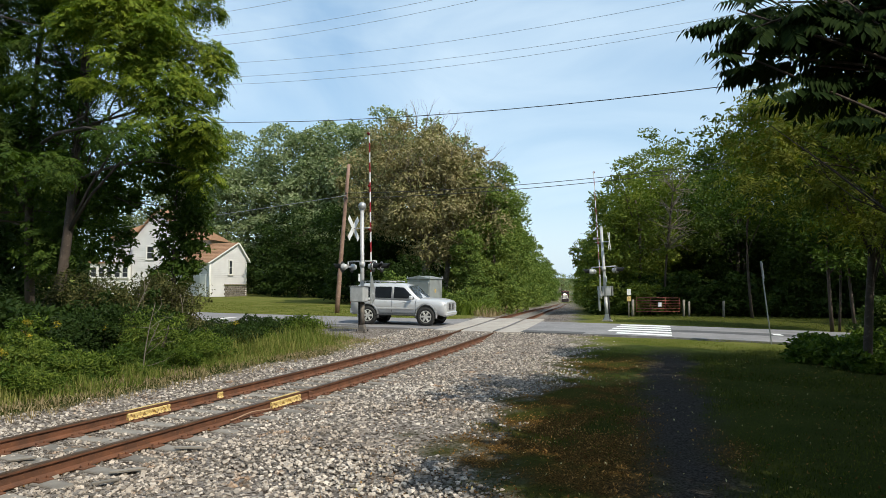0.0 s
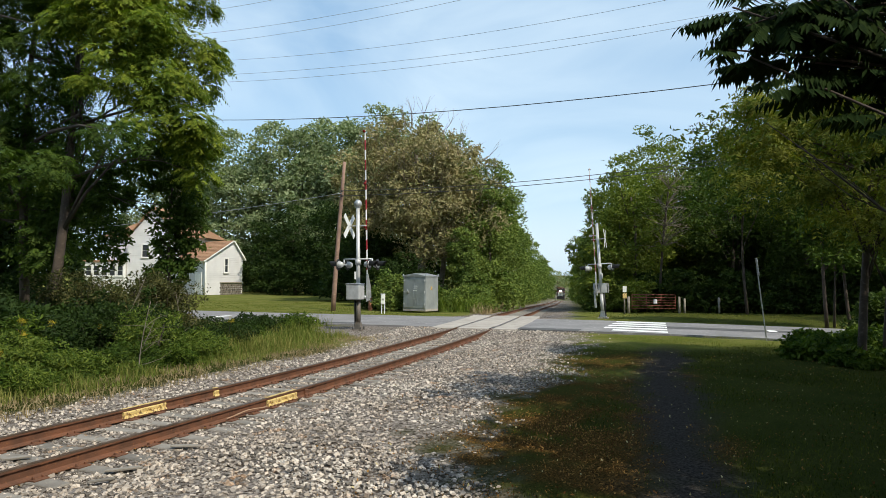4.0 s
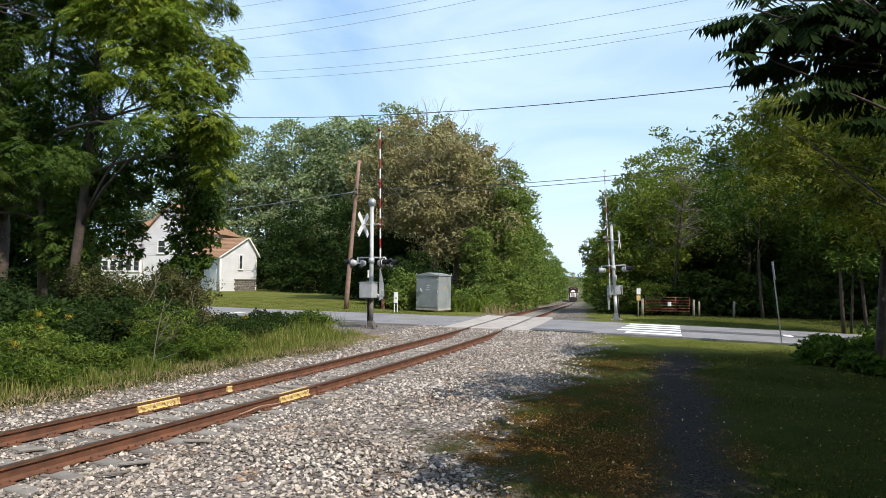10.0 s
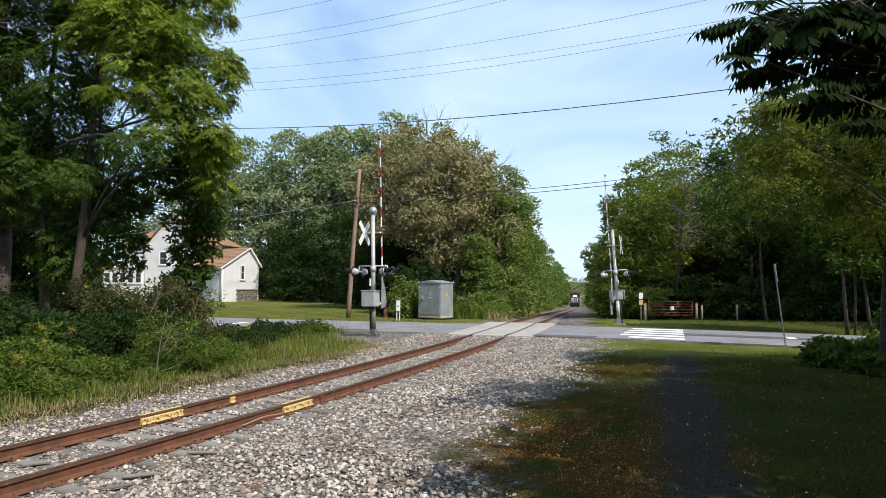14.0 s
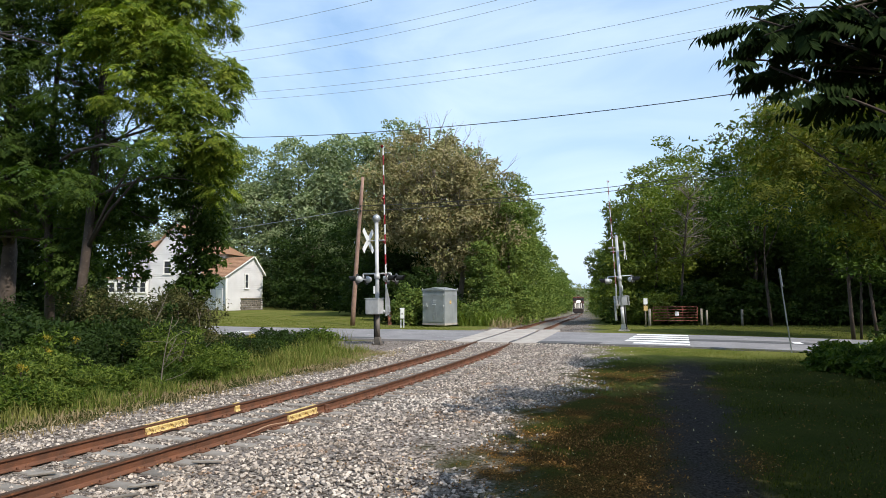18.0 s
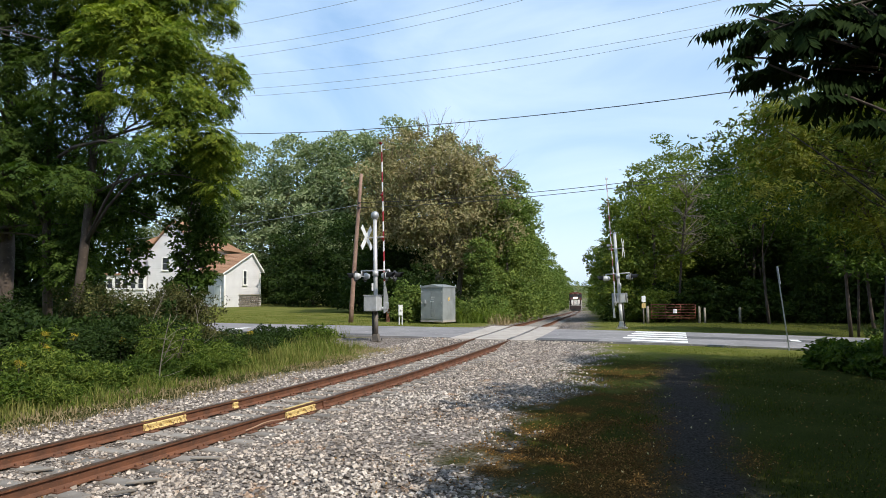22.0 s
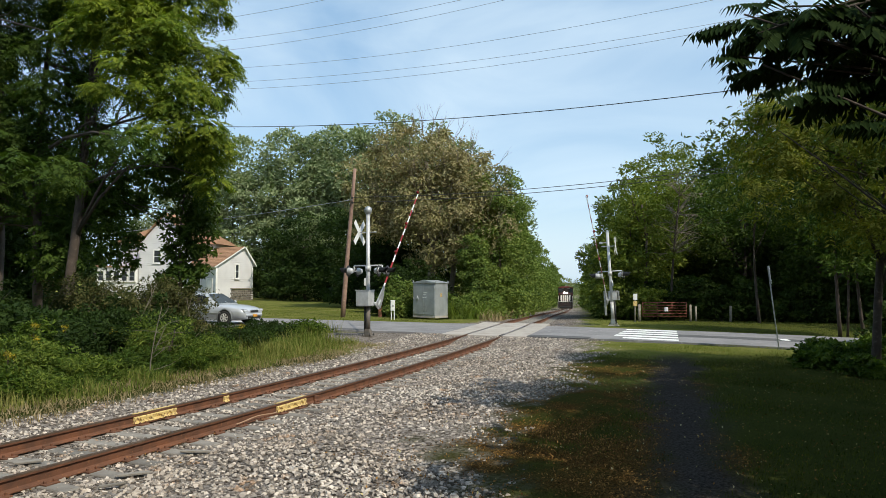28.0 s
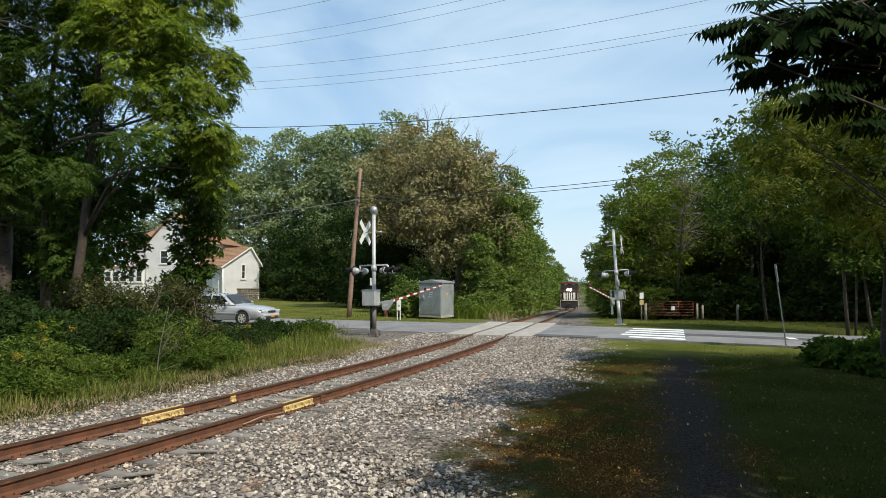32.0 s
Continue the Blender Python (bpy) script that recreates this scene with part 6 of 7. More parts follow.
def suv():
    t = thing("suv", pose(-2.0, 29, 0), "silver four-door sport utility car with roof rails", "car")
    bm = bmesh.new()
    loft(bm, [body_ring(-2.34, 0.52, 0.58, 0.75, 1.02, 0.74, 0.80, 0.76), body_ring(-2.32, 0.40, 0.52, 0.80, 1.08, 0.84, 0.90, 0.84), body_ring(-2.0, 0.44, 0.56, 0.82, 1.10, 0.90, 0.925, 0.87),
              body_ring(-0.8, 0.40, 0.52, 0.80, 1.08, 0.90, 0.925, 0.88), body_ring(0.5, 0.40, 0.52, 0.78, 1.05, 0.90, 0.925, 0.88), body_ring(0.95, 0.40, 0.52, 0.78, 1.12, 0.90, 0.925, 0.86, 0.04),
              body_ring(1.5, 0.42, 0.54, 0.82, 1.11, 0.90, 0.925, 0.84, 0.05), body_ring(2.05, 0.44, 0.55, 0.82, 1.08, 0.90, 0.92, 0.83, 0.05), body_ring(2.26, 0.38, 0.48, 0.80, 1.03, 0.87, 0.89, 0.79, 0.04), body_ring(2.37, 0.42, 0.50, 0.78, 0.97, 0.78, 0.80, 0.71, 0.02)])
    part("body", bm, SUV_PAINT, t)
    bm = bmesh.new()
    loft(bm, [roof_ring(-2.30, 1.06, 1.12, 0.84, 0.80), roof_ring(-2.10, 1.08, 1.66, 0.85, 0.68), roof_ring(-1.95, 1.08, 1.73, 0.86, 0.68), roof_ring(-0.5, 1.06, 1.76, 0.87, 0.69), roof_ring(0.15, 1.05, 1.74, 0.87, 0.68),
              roof_ring(0.45, 1.05, 1.66, 0.87, 0.67), roof_ring(1.12, 1.06, 1.10, 0.84, 0.78)])
    cabin = part("cabin", bm, SUV_PAINT, t)
    for s in (-1, 1):
        for quad in (((-1.98, 1.16, 0.862), (-1.28, 1.16, 0.866), (-1.28, 1.60, 0.762), (-1.86, 1.60, 0.762)), ((-1.12, 1.14, 0.868), (-0.30, 1.13, 0.870), (-0.30, 1.61, 0.762), (-1.12, 1.61, 0.764)),
                     ((-0.18, 1.13, 0.870), (0.86, 1.12, 0.866), (0.30, 1.58, 0.760), (-0.18, 1.61, 0.762))):
            pane_on(t, s, quad, CAR_GLASS, "side_window", "dark tinted side window")
        for x in (-0.24, -1.2):
            lamp_part(t, "pillar", (x, s * 0.80, 1.36), (0.07, 0.05, 0.46), SUV_PAINT)
        lamp_part(t, "side_moulding", (-0.15, s * 0.935, 0.70), (1.9, 0.025, 0.07), SUV_PAINT)
        lamp_part(t, "running_board", (-0.05, s * 0.90, 0.43), (2.0, 0.16, 0.06), PLASTIC)
        lamp_part(t, "mirror", (0.72, s * 1.02, 1.16), (0.14, 0.22, 0.17), SUV_PAINT)
        lamp_part(t, "headlight", (2.22, s * 0.74, 0.87), (0.28, 0.26, 0.22), LAMP_GLASS, "clear headlight")
        lamp_part(t, "tail_light", (-2.32, s * 0.80, 0.98), (0.12, 0.14, 0.40), TAIL_RED, "red tail light")
        for x in (-0.24, -1.18, 0.93):
            lamp_part(t, "door_seam", (x, s * 0.918, 0.80), (0.014, 0.02, 0.50), BLACK)
        for x in (-0.55, -1.45):
            lamp_part(t, "door_handle", (x + 0.9, s * 0.905, 0.98), (0.18, 0.04, 0.04), SUV_PAINT)
        bm = bmesh.new()
        tube(bm, (-1.75, s * 0.60, 1.83), (-0.15, s * 0.60, 1.83), 0.022, seg=8)
        for x in (-1.7, -0.95, -0.2):
            tube(bm, (x, s * 0.60, 1.74), (x, s * 0.60, 1.83), 0.025, seg=8)
        part("roof_rail", bm, GALV, t)
        for x in (1.42, -1.43):
            arch(t, x, s * 0.905, 0.40, SUV_PAINT)
    for x in (-1.2, -0.3):
        lamp_part(t, "rack_bar", (x, 0, 1.82), (0.06, 1.2, 0.03), PLASTIC)
    bm = bmesh.new()
    v = [bm.verts.new(p) for p in ((1.09, -0.78, 1.125), (1.09, 0.78, 1.125), (0.50, 0.64, 1.665), (0.50, -0.64, 1.665))]
    bm.faces.new(v)
    bmesh.ops.solidify(bm, geom=bm.faces[:], thickness=0.012)
    part("windscreen", bm, WINDSCREEN, t)
    lamp_part(t, "grille", (2.38, 0, 0.80), (0.08, 0.95, 0.26), PLASTIC)
    for y in (-0.24, 0.24):
        lamp_part(t, "grille_bar", (2.425, y, 0.80), (0.03, 0.07, 0.26), LAMP_GLASS)
    lamp_part(t, "front_bumper", (2.30, 0, 0.50), (0.24, 1.6, 0.22), SUV_PAINT)
    lamp_part(t, "rear_bumper", (-2.31, 0, 0.56), (0.16, 1.70, 0.24), SUV_PAINT)
    for ob in t.children:
        ob.data.transform(Matrix.Diagonal((0.965, 1.0, 1.055, 1.0)))
    wheels = [car_wheel(t, x, y, 0.40, 0.25, 6, ALLOY) for x in (1.37, -1.38) for y in (-0.84, 0.84)]
    return t, wheels


def sedan():
    t = thing("sedan", pose(-60, 50, 0), "pale silver-blue four-door saloon car", "car")
    bm = bmesh.new()
    loft(bm, [body_ring(-2.52, 0.45, 0.52, 0.66, 0.84, 0.70, 0.76, 0.68), body_ring(-2.35, 0.30, 0.42, 0.68, 0.96, 0.84, 0.88, 0.76), body_ring(-1.6, 0.24, 0.36, 0.66, 0.98, 0.88, 0.92, 0.80),
              body_ring(-0.3, 0.20, 0.32, 0.64, 0.95, 0.88, 0.925, 0.84), body_ring(0.8, 0.20, 0.32, 0.62, 0.92, 0.88, 0.92, 0.82, 0.03), body_ring(1.6, 0.22, 0.34, 0.62, 0.90, 0.87, 0.91, 0.80, 0.04),
              body_ring(2.2, 0.24, 0.36, 0.60, 0.82, 0.83, 0.87, 0.72, 0.04), body_ring(2.44, 0.26, 0.38, 0.56, 0.74, 0.74, 0.78, 0.62, 0.03), body_ring(2.54, 0.30, 0.40, 0.54, 0.66, 0.62, 0.64, 0.54, 0.02)])
    part("body", bm, CAR_PAINT, t)
    bm = bmesh.new()
    loft(bm, [roof_ring(-1.95, 0.95, 0.99, 0.76, 0.66), roof_ring(-1.25, 0.96, 1.36, 0.80, 0.58), roof_ring(-0.9, 0.95, 1.43, 0.81, 0.58), roof_ring(-0.1, 0.94, 1.46, 0.82, 0.59), roof_ring(0.25, 0.93, 1.43, 0.82, 0.58), roof_ring(1.02, 0.93, 0.97, 0.79, 0.72)])
    part("cabin", bm, CAR_PAINT, t)
    for s in (-1, 1):
        for quad in (((-1.30, 1.00, 0.815), (-0.42, 0.99, 0.822), (-0.42, 1.37, 0.672), (-0.98, 1.35, 0.675)), ((-0.34, 0.99, 0.822), (0.74, 0.98, 0.812), (0.20, 1.36, 0.672), (-0.34, 1.38, 0.672))):
            pane_on(t, s, quad, CAR_GLASS, "side_window", "dark side window")
        lamp_part(t, "mirror", (0.70, s * 1.0, 1.02), (0.12, 0.20, 0.13), CAR_PAINT)
        lamp_part(t, "headlight_surround", (2.375, s * 0.60, 0.655), (0.26, 0.33, 0.16), BLACK)
        lamp_part(t, "headlight", (2.42, s * 0.60, 0.66), (0.24, 0.31, 0.14), LAMP_GLASS, "clear headlight")
        lamp_part(t, "tail_light", (-2.46, s * 0.60, 0.80), (0.10, 0.34, 0.16), TAIL_RED)
        lamp_part(t, "side_moulding", (0.0, s * 0.93, 0.56), (2.6, 0.02, 0.05), CAR_PAINT)
        for x in (0.35, -0.75):
            lamp_part(t, "door_handle", (x - 0.4, s * 0.90, 0.86), (0.16, 0.03, 0.035), CAR_PAINT)
        for x in (1.52, -1.30):
            arch(t, x, s * 0.895, 0.33, CAR_PAINT)
    bm = bmesh.new()
    v = [bm.verts.new(p) for p in ((1.00, -0.73, 1.00), (1.00, 0.73, 1.00), (0.30, 0.55, 1.425), (0.30, -0.55, 1.425))]
    bm.faces.new(v)
    bmesh.ops.solidify(bm, geom=bm.faces[:], thickness=0.012)
    part("windscreen", bm, WINDSCREEN, t)
    lamp_part(t, "grille", (2.545, 0, 0.635), (0.06, 0.60, 0.10), BLACK)
    lamp_part(t, "air_intake", (2.56, 0, 0.345), (0.06, 1.0, 0.11), BLACK)
    lamp_part(t, "front_bumper", (2.50, 0, 0.46), (0.16, 1.3, 0.13), CAR_PAINT)
    lamp_part(t, "number_plate", (2.60, 0.0, 0.43), (0.03, 0.31, 0.12), PLATE, "orange number plate")
    wheels = [car_wheel(t, x, y, 0.325, 0.21, 7, ALLOY) for x in (1.52, -1.30) for y in (-0.84, 0.84)]
    return t, wheels


def locomotive():
    """A road-switcher locomotive, front at the origin, running along its own +x."""
    t = thing("locomotive", pose(40, 250, -6), "dark maroon diesel locomotive with a white nose and lit headlight", "locomotive")

    def piece(name, c, s, mat, bevel=0.05, label="", parent=None):
        bm = bmesh.new()
        box(bm, c, s, bevel)
        return part(name, bm, mat, parent or t, label)
    piece("frame", (-9.2, 0, 1.35), (17.6, 2.7, 0.42), LOCO_DARK)
    piece("pilot", (-0.35, 0, 0.72), (0.22, 2.8, 1.1), LOCO_DARK, 0.04, "black pilot plate with a plough")
    piece("plow", (-0.16, 0, 0.38), (0.16, 2.3, 0.42), BLACK, 0.05)
    piece("anticlimber", (-0.30, 0, 1.50), (0.30, 2.5, 0.10), LOCO_WHITE, 0.02)
    piece("pilot_stripe", (-0.232, 0, 0.30), (0.02, 2.6, 0.10), LOCO_WHITE, 0.004)
    piece("fuel_tank", (-9.0, 0, 0.85), (4.6, 2.6, 0.75), BLACK, 0.15)
    piece("short_hood", (-1.75, 0, 2.35), (1.7, 2.1, 1.65), LOCO_DARK, 0.12, "dark short hood with white bars")
    piece("nose_bar", (-0.885, 0, 2.2), (0.02, 0.14, 1.2), LOCO_WHITE, 0.004)
    piece("cab", (-3.9, 0, 2.95), (2.6, 2.95, 2.75), LOCO_DARK, 0.10)
    bm = bmesh.new()
    prism(bm, [(-1.52, 4.28), (1.52, 4.28), (1.36, 4.46), (0.6, 4.62), (-0.6, 4.62), (-1.36, 4.46)], -5.3, -2.5, axis="x", bevel=0.03)
    part("cab_roof", bm, LOCO_RED, t)
    piece("long_hood", (-11.2, 0, 2.95), (12.0, 1.8, 2.75), LOCO_DARK, 0.10)
    for s in (-1, 1):
        piece("cab_window", (-2.585, s * 0.92, 3.72), (0.04, 0.70, 0.62), PANE, 0.02)
        piece("side_window", (-3.9, s * 1.485, 3.65), (1.7, 0.03, 0.62), PANE, 0.01)
        piece("nose_bar", (-0.885, s * 0.34, 2.2), (0.02, 0.24, 1.2), LOCO_WHITE, 0.004)
        piece("nose_bar", (-0.885, s * 0.80, 2.2), (0.02, 0.34, 1.2), LOCO_WHITE, 0.004)
        piece("step_edge", (-0.46, s * 1.44, 0.95), (0.05, 0.07, 1.2), LOCO_WHITE, 0.01)
        piece("cab_panel", (-2.59, s * 0.98, 3.05), (0.03, 0.8, 0.5), LOCO_RED, 0.01)
        piece("step_well", (-0.75, s * 1.25, 0.9), (0.55, 0.35, 1.0), LOCO_DARK, 0.03)
        bm = bmesh.new()
        for x in (-0.35, -2.2):
            tube(bm, (x, s * 1.38, 1.5), (x, s * 1.38, 2.65), 0.03, seg=6)
        tube(bm, (-0.35, s * 1.38, 2.65), (-17.6, s * 1.38, 2.65), 0.03, seg=6)
        for k in range(9):
            tube(bm, (-3.0 - k * 1.8, s * 1.38, 1.5), (-3.0 - k * 1.8, s * 1.38, 2.65), 0.025, seg=6)
        part("handrail", bm, LOCO_WHITE, t)
        piece("ditch_light", (-0.42, s * 1.0, 1.72), (0.18, 0.24, 0.24), BLACK, 0.05)
        piece("number_board", (-2.60, s * 0.62, 4.32), (0.10, 0.5, 0.22), LOCO_WHITE, 0.02)
    piece("headlight_housing", (-1.05, 0, 3.26), (0.34, 0.80, 0.44), LOCO_DARK, 0.04)
    for y in (-0.16, 0.16):
        bm = bmesh.new()
        lathe(bm, [(0.21, 0.0), (0.19, 0.03), (0.02, 0.06)], 16, pose(-0.88, y * 1.35, 3.26, 0, 90, 0))
        part("headlight", bm, HEADLIGHT, t, "lit round headlight")
    for x, s in ((-7.4, 1), (-10.0, 1), (-13.5, 1)):
        bm = bmesh.new()
        lathe(bm, [(0.62, 4.30), (0.66, 4.36), (0.60, 4.46), (0.1, 4.50)], 18, pose(x, 0, 0))
        part("roof_fan", bm, BLACK, t)
    bm = bmesh.new()
    for k, h in enumerate((0.30, 0.24, 0.36)):
        tube(bm, (-4.2, (k - 1) * 0.14, 4.72), (-3.8 + h, (k - 1) * 0.14, 4.72), 0.03, 0.09, 10)
    box(bm, (-4.1, 0, 4.65), (0.2, 0.4, 0.1), 0.02)
    part("horn", bm, GALV, t)
    bm = bmesh.new()
    tube(bm, (-0.3, 0, 0.88), (0.25, 0, 0.88), 0.12, seg=10)
    box(bm, (0.32, 0, 0.88), (0.28, 0.30, 0.30), 0.05)
    part("coupler", bm, BLACK, t)
    for x in (-4.0, -14.2):
        bm = bmesh.new()
        for s in (-1, 1):
            box(bm, (x, s * 1.0, 0.62), (3.6, 0.18, 0.42), 0.05)
        box(bm, (x, 0, 0.75), (0.5, 2.2, 0.4), 0.04)
        part("truck", bm, BLACK, t)
        for dx in (-1.35, 1.35):
            bm = bmesh.new()
            q = pose(x + dx, 0, 0.508, 90)
            for s in (-1, 1):
                lathe(bm, [(0.53, s * 0.72 - 0.02), (0.508, s * 0.72), (0.508, s * 0.72 + 0.10 * s), (0.40, s * 0.72 + 0.10 * s)] if s > 0 else [(0.40, -0.82), (0.508, -0.82), (0.508, -0.72), (0.53, -0.70)], 24, q)
            tube(bm, (x + dx, -0.8, 0.508), (x + dx, 0.8, 0.508), 0.09, seg=10)
            part("wheelset", bm, STEEL_RUST, t)
    return t


suv_car, suv_wheels = suv()
sedan_car, sedan_wheels = sedan()
loco = locomotive()


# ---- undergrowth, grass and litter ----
# lighter grass copy for the sunlit verges and the lawn
GRASS_LAWN = leaf_material("sunlit_grass_blade", (0.085, 0.115, 0.018), (0.20, 0.195, 0.050), (1.2, 1.3, 0.5), 0.28, spec=0.0)
GRASS_REED = leaf_material("reed_blade", (0.12, 0.185, 0.034), (0.28, 0.33, 0.085), (1.2, 1.3, 0.5), 0.28, spec=0.0)
def shrub(x, y, w, h, leaf, label, size=0.12, density=1.0, aspect=0.45, stems=7, name="shrub", group="roadside scrub", droop=0.0):
    """A low bush: many thin stems and leaves in uneven tufts."""
    lobes = [(random.uniform(-0.5, 0.5) * w, random.uniform(-0.4, 0.4) * w, h * random.uniform(0.35, 0.75), w * random.uniform(0.45, 0.7), w * random.uniform(0.4, 0.6), h * random.uniform(0.22, 0.38)) for _ in range(5)]
    lobes.append((0, 0, h * 0.25, w, w * 0.8, h * 0.25))
    t = thing(name, pose(x, y, float(ground_z(x, y)) - 0.05), label, "shrub", group)
    bm = bmesh.new()
    for _ in range(stems):
        l = random.choice(lobes)
        limb(bm, (random.uniform(-0.3, 0.3) * w, random.uniform(-0.3, 0.3) * w, 0), (l[0], l[1], l[2] + 0.5 * l[5]), 0.016, 0.005, 0.2, 4, 5)
    part("stem", bm, BARK, t)
    at, out = boughs(lobes, int(11 * density), 46, 0.25 * max(w, h) ** 0.5)
    keep = at[:, 2] > 0.02
    leaves("foliage", at[keep], out[keep], size * rng.uniform(0.6, 1.4, keep.sum()), leaf, t, aspect, droop)
    return t


random.seed(21)
for y in np.arange(10.2, 25.5, 1.15):
    x = float(track_x(y)) - 4.9 - 0.25 * math.sin(y * 1.9) - max(0, 14 - y) * 0.05
    low = 1.0 if y < 19.5 else 0.52
    if y < 18.5:
        shrub(x - 0.2, y, random.uniform(0.75, 1.0), random.uniform(0.45, 1.25) * low, random.choice((LEAF_WEED, LEAF_WEED, LEAF_BUSH, LEAF_SHADE)), "low sunlit weeds and goldenrod at the scrub edge", 0.095, 1.3, 0.36, name="weed_patch")
    if y < 17.5:
        shrub(x + 0.75, y + 0.5, random.uniform(0.45, 0.65), random.uniform(0.18, 0.6), random.choice((LEAF_WEED, LEAF_BUSH)), "low green weeds in the grass by the ballast", 0.075, 0.9, 0.34, name="weed_patch")
    # back rows lean on the darkened leaf in place of the walnuts' shade
    shrub(x - 1.6, y + 0.4, random.uniform(0.9, 1.2), random.uniform(0.8, 2.3) * (1 if y < 18.5 else 0.36), LEAF_BUSH if random.random() < 0.25 else random.choice((LEAF_SCRUB, LEAF_DARK, LEAF_DARK)), "leafy scrub bush beside the track", 0.10, 1.5, 0.42, stems=12)
    if y < 20:
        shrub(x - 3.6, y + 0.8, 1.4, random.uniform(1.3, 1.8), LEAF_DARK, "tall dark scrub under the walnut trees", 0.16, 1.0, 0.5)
for x, y, w, h in ((-8.5, 22.3, 0.9, 1.9), (-7.6, 23.4, 0.7, 0.55), (-9.6, 23.2, 1.0, 2.0), (-11.2, 22.4, 1.3, 2.0), (-7.2, 24.4, 0.8, 0.34), (-12.8, 24.2, 1.5, 2.0), (-14.6, 22.5, 1.6, 2.2)):
    shrub(x, y, w, h, LEAF_DARK if x < -9.2 else LEAF_WEED if x > -7.8 else LEAF_SCRUB, "rounded bush at the end of the scrub", 0.11, 1.3, 0.45)
for x, y, w, h in ((-11.7, 23.4, 0.8, 2.2), (-12.9, 23.8, 1.1, 2.4), (-8.0, 21.8, 0.9, 2.0), (-9.0, 21.4, 1.0, 2.3), (-10.6, 21.4, 1.2, 2.6), (-7.7, 20.8, 0.8, 1.4), (-8.9, 19.8, 0.9, 1.9), (-9.4, 22.6, 0.7, 2.2)):
    shrub(x, y, w, h, LEAF_SCRUB, "tangled olive-brown bush with thin pale stems", 0.10, 1.0, 0.45, stems=30)
for k in range(20):
    x, y = -24 - 1.9 * k * 0.9 + random.uniform(-1, 1), 27 + 0.9 * k + random.uniform(-2, 2)
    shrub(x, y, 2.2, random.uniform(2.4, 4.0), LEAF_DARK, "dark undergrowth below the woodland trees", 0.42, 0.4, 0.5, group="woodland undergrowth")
# beside the cabinet and along the line
for x, y, w, h, leaf in ((1.5, 44.5, 1.0, 1.6, LEAF_GREEN), (2.6, 45.4, 1.1, 1.8, LEAF_GREEN), (3.6, 46.8, 1.0, 1.5, LEAF_GREEN), (-2.6, 43.6, 1.0, 2.6, LEAF_GREEN), (-3.9, 46.0, 1.0, 1.4, LEAF_DARK), (0.2, 45.0, 1.2, 1.9, LEAF_BUSH),
                         (3.6, 50, 1.0, 1.4, LEAF_GREEN), (-1.4, 44.6, 1.1, 2.0, LEAF_DARK)):
    shrub(x, y, w, h, leaf, "leafy green shrub beside the relay cabinet", 0.20, 1.1, 0.45, group="shrubs by the cabinet")
# dark growth behind the farm gate and along the far verge
for k in range(24):
    x = 12.0 + k * 1.25 + random.uniform(-0.3, 0.3)
    y = 46.5 - 0.62 * (x - 12) * 0.75 + random.uniform(-0.6, 1.4)
    shrub(x, max(y, 33) + 1.2, 1.5, random.uniform(1.8, 3.2), LEAF_WOOD, "dark undergrowth beyond the far verge", 0.30, 0.55, 0.5, group="growth behind the gate")
for x, y, w, h in ((13.4, 44.8, 1.1, 2.2), (12.6, 46.4, 1.0, 2.0)):
    shrub(x, y, w, h, LEAF_RIGHT, "leafy shrub behind the far crossing signal", 0.19, 1.0, 0.45, group="growth behind the gate")
# the bramble on the right-hand verge
for x, y, w, h in ((9.9, 18.6, 0.8, 0.75), (10.9, 18.0, 1.0, 0.95), (12.0, 18.4, 1.1, 1.15), (10.4, 17.0, 0.8, 0.65), (11.6, 16.6, 1.0, 0.9), (13.0, 17.4, 1.1, 1.3), (12.0, 15.4, 0.9, 0.8), (12.8, 20.4, 1.1, 1.2), (11.0, 20.2, 0.8, 0.8)):
    shrub(x + 0.5, y, w, h * 0.72, LEAF_BUSH, "low bramble thicket at the edge of the grass", 0.14, 1.1, 0.55, group="bramble thicket")
for x, y, w, h in ((15.2, 21.5, 1.5, 1.8), (17.0, 24.5, 1.6, 2.0), (19.5, 25.5, 1.6, 2.4), (16.5, 19, 1.6, 2.2)):
    shrub(x, y, w, h, LEAF_WOOD, "shaded bush under the ash trees", 0.2, 0.8, 0.5, group="bramble thicket")


def blades(name, x, y, h, width, mat, label, bend=0.4):
    """Blades of grass, each a bent tapering strip."""
    n = len(x)
    z = ground_z(x, y)
    a = rng.uniform(0, math.tau, n)
    d = np.column_stack([np.cos(a), np.sin(a), np.zeros(n)])
    s = np.column_stack([-np.sin(a), np.cos(a), np.zeros(n)]) * width
    p = np.column_stack([x, y, z - 0.01])
    up = np.array((0, 0, 1.0))
    lean = rng.uniform(0.1, bend, n)[:, None]
    m = p + up * h[:, None] * 0.55 + d * h[:, None] * lean * 0.3
    t = p + up * h[:, None] + d * h[:, None] * lean
    v = np.stack([p - s, p + s, m + s * 0.8, m - s * 0.8, t + s * 0.12, t - s * 0.12], 1).reshape(-1, 3)
    i = (np.arange(n) * 6)[:, None]
    f = np.concatenate([i + (0, 1, 2, 3), i + (3, 2, 4, 5)])
    tagged(raw_mesh(name, v, f, mat), label, "grass", kind="stuff")


def sow(n, x0, x1, y0, y1, keep):
    x, y = rng.uniform(x0, x1, n), rng.uniform(y0, y1, n)
    k = keep(x, y)
    return x[k], y[k]


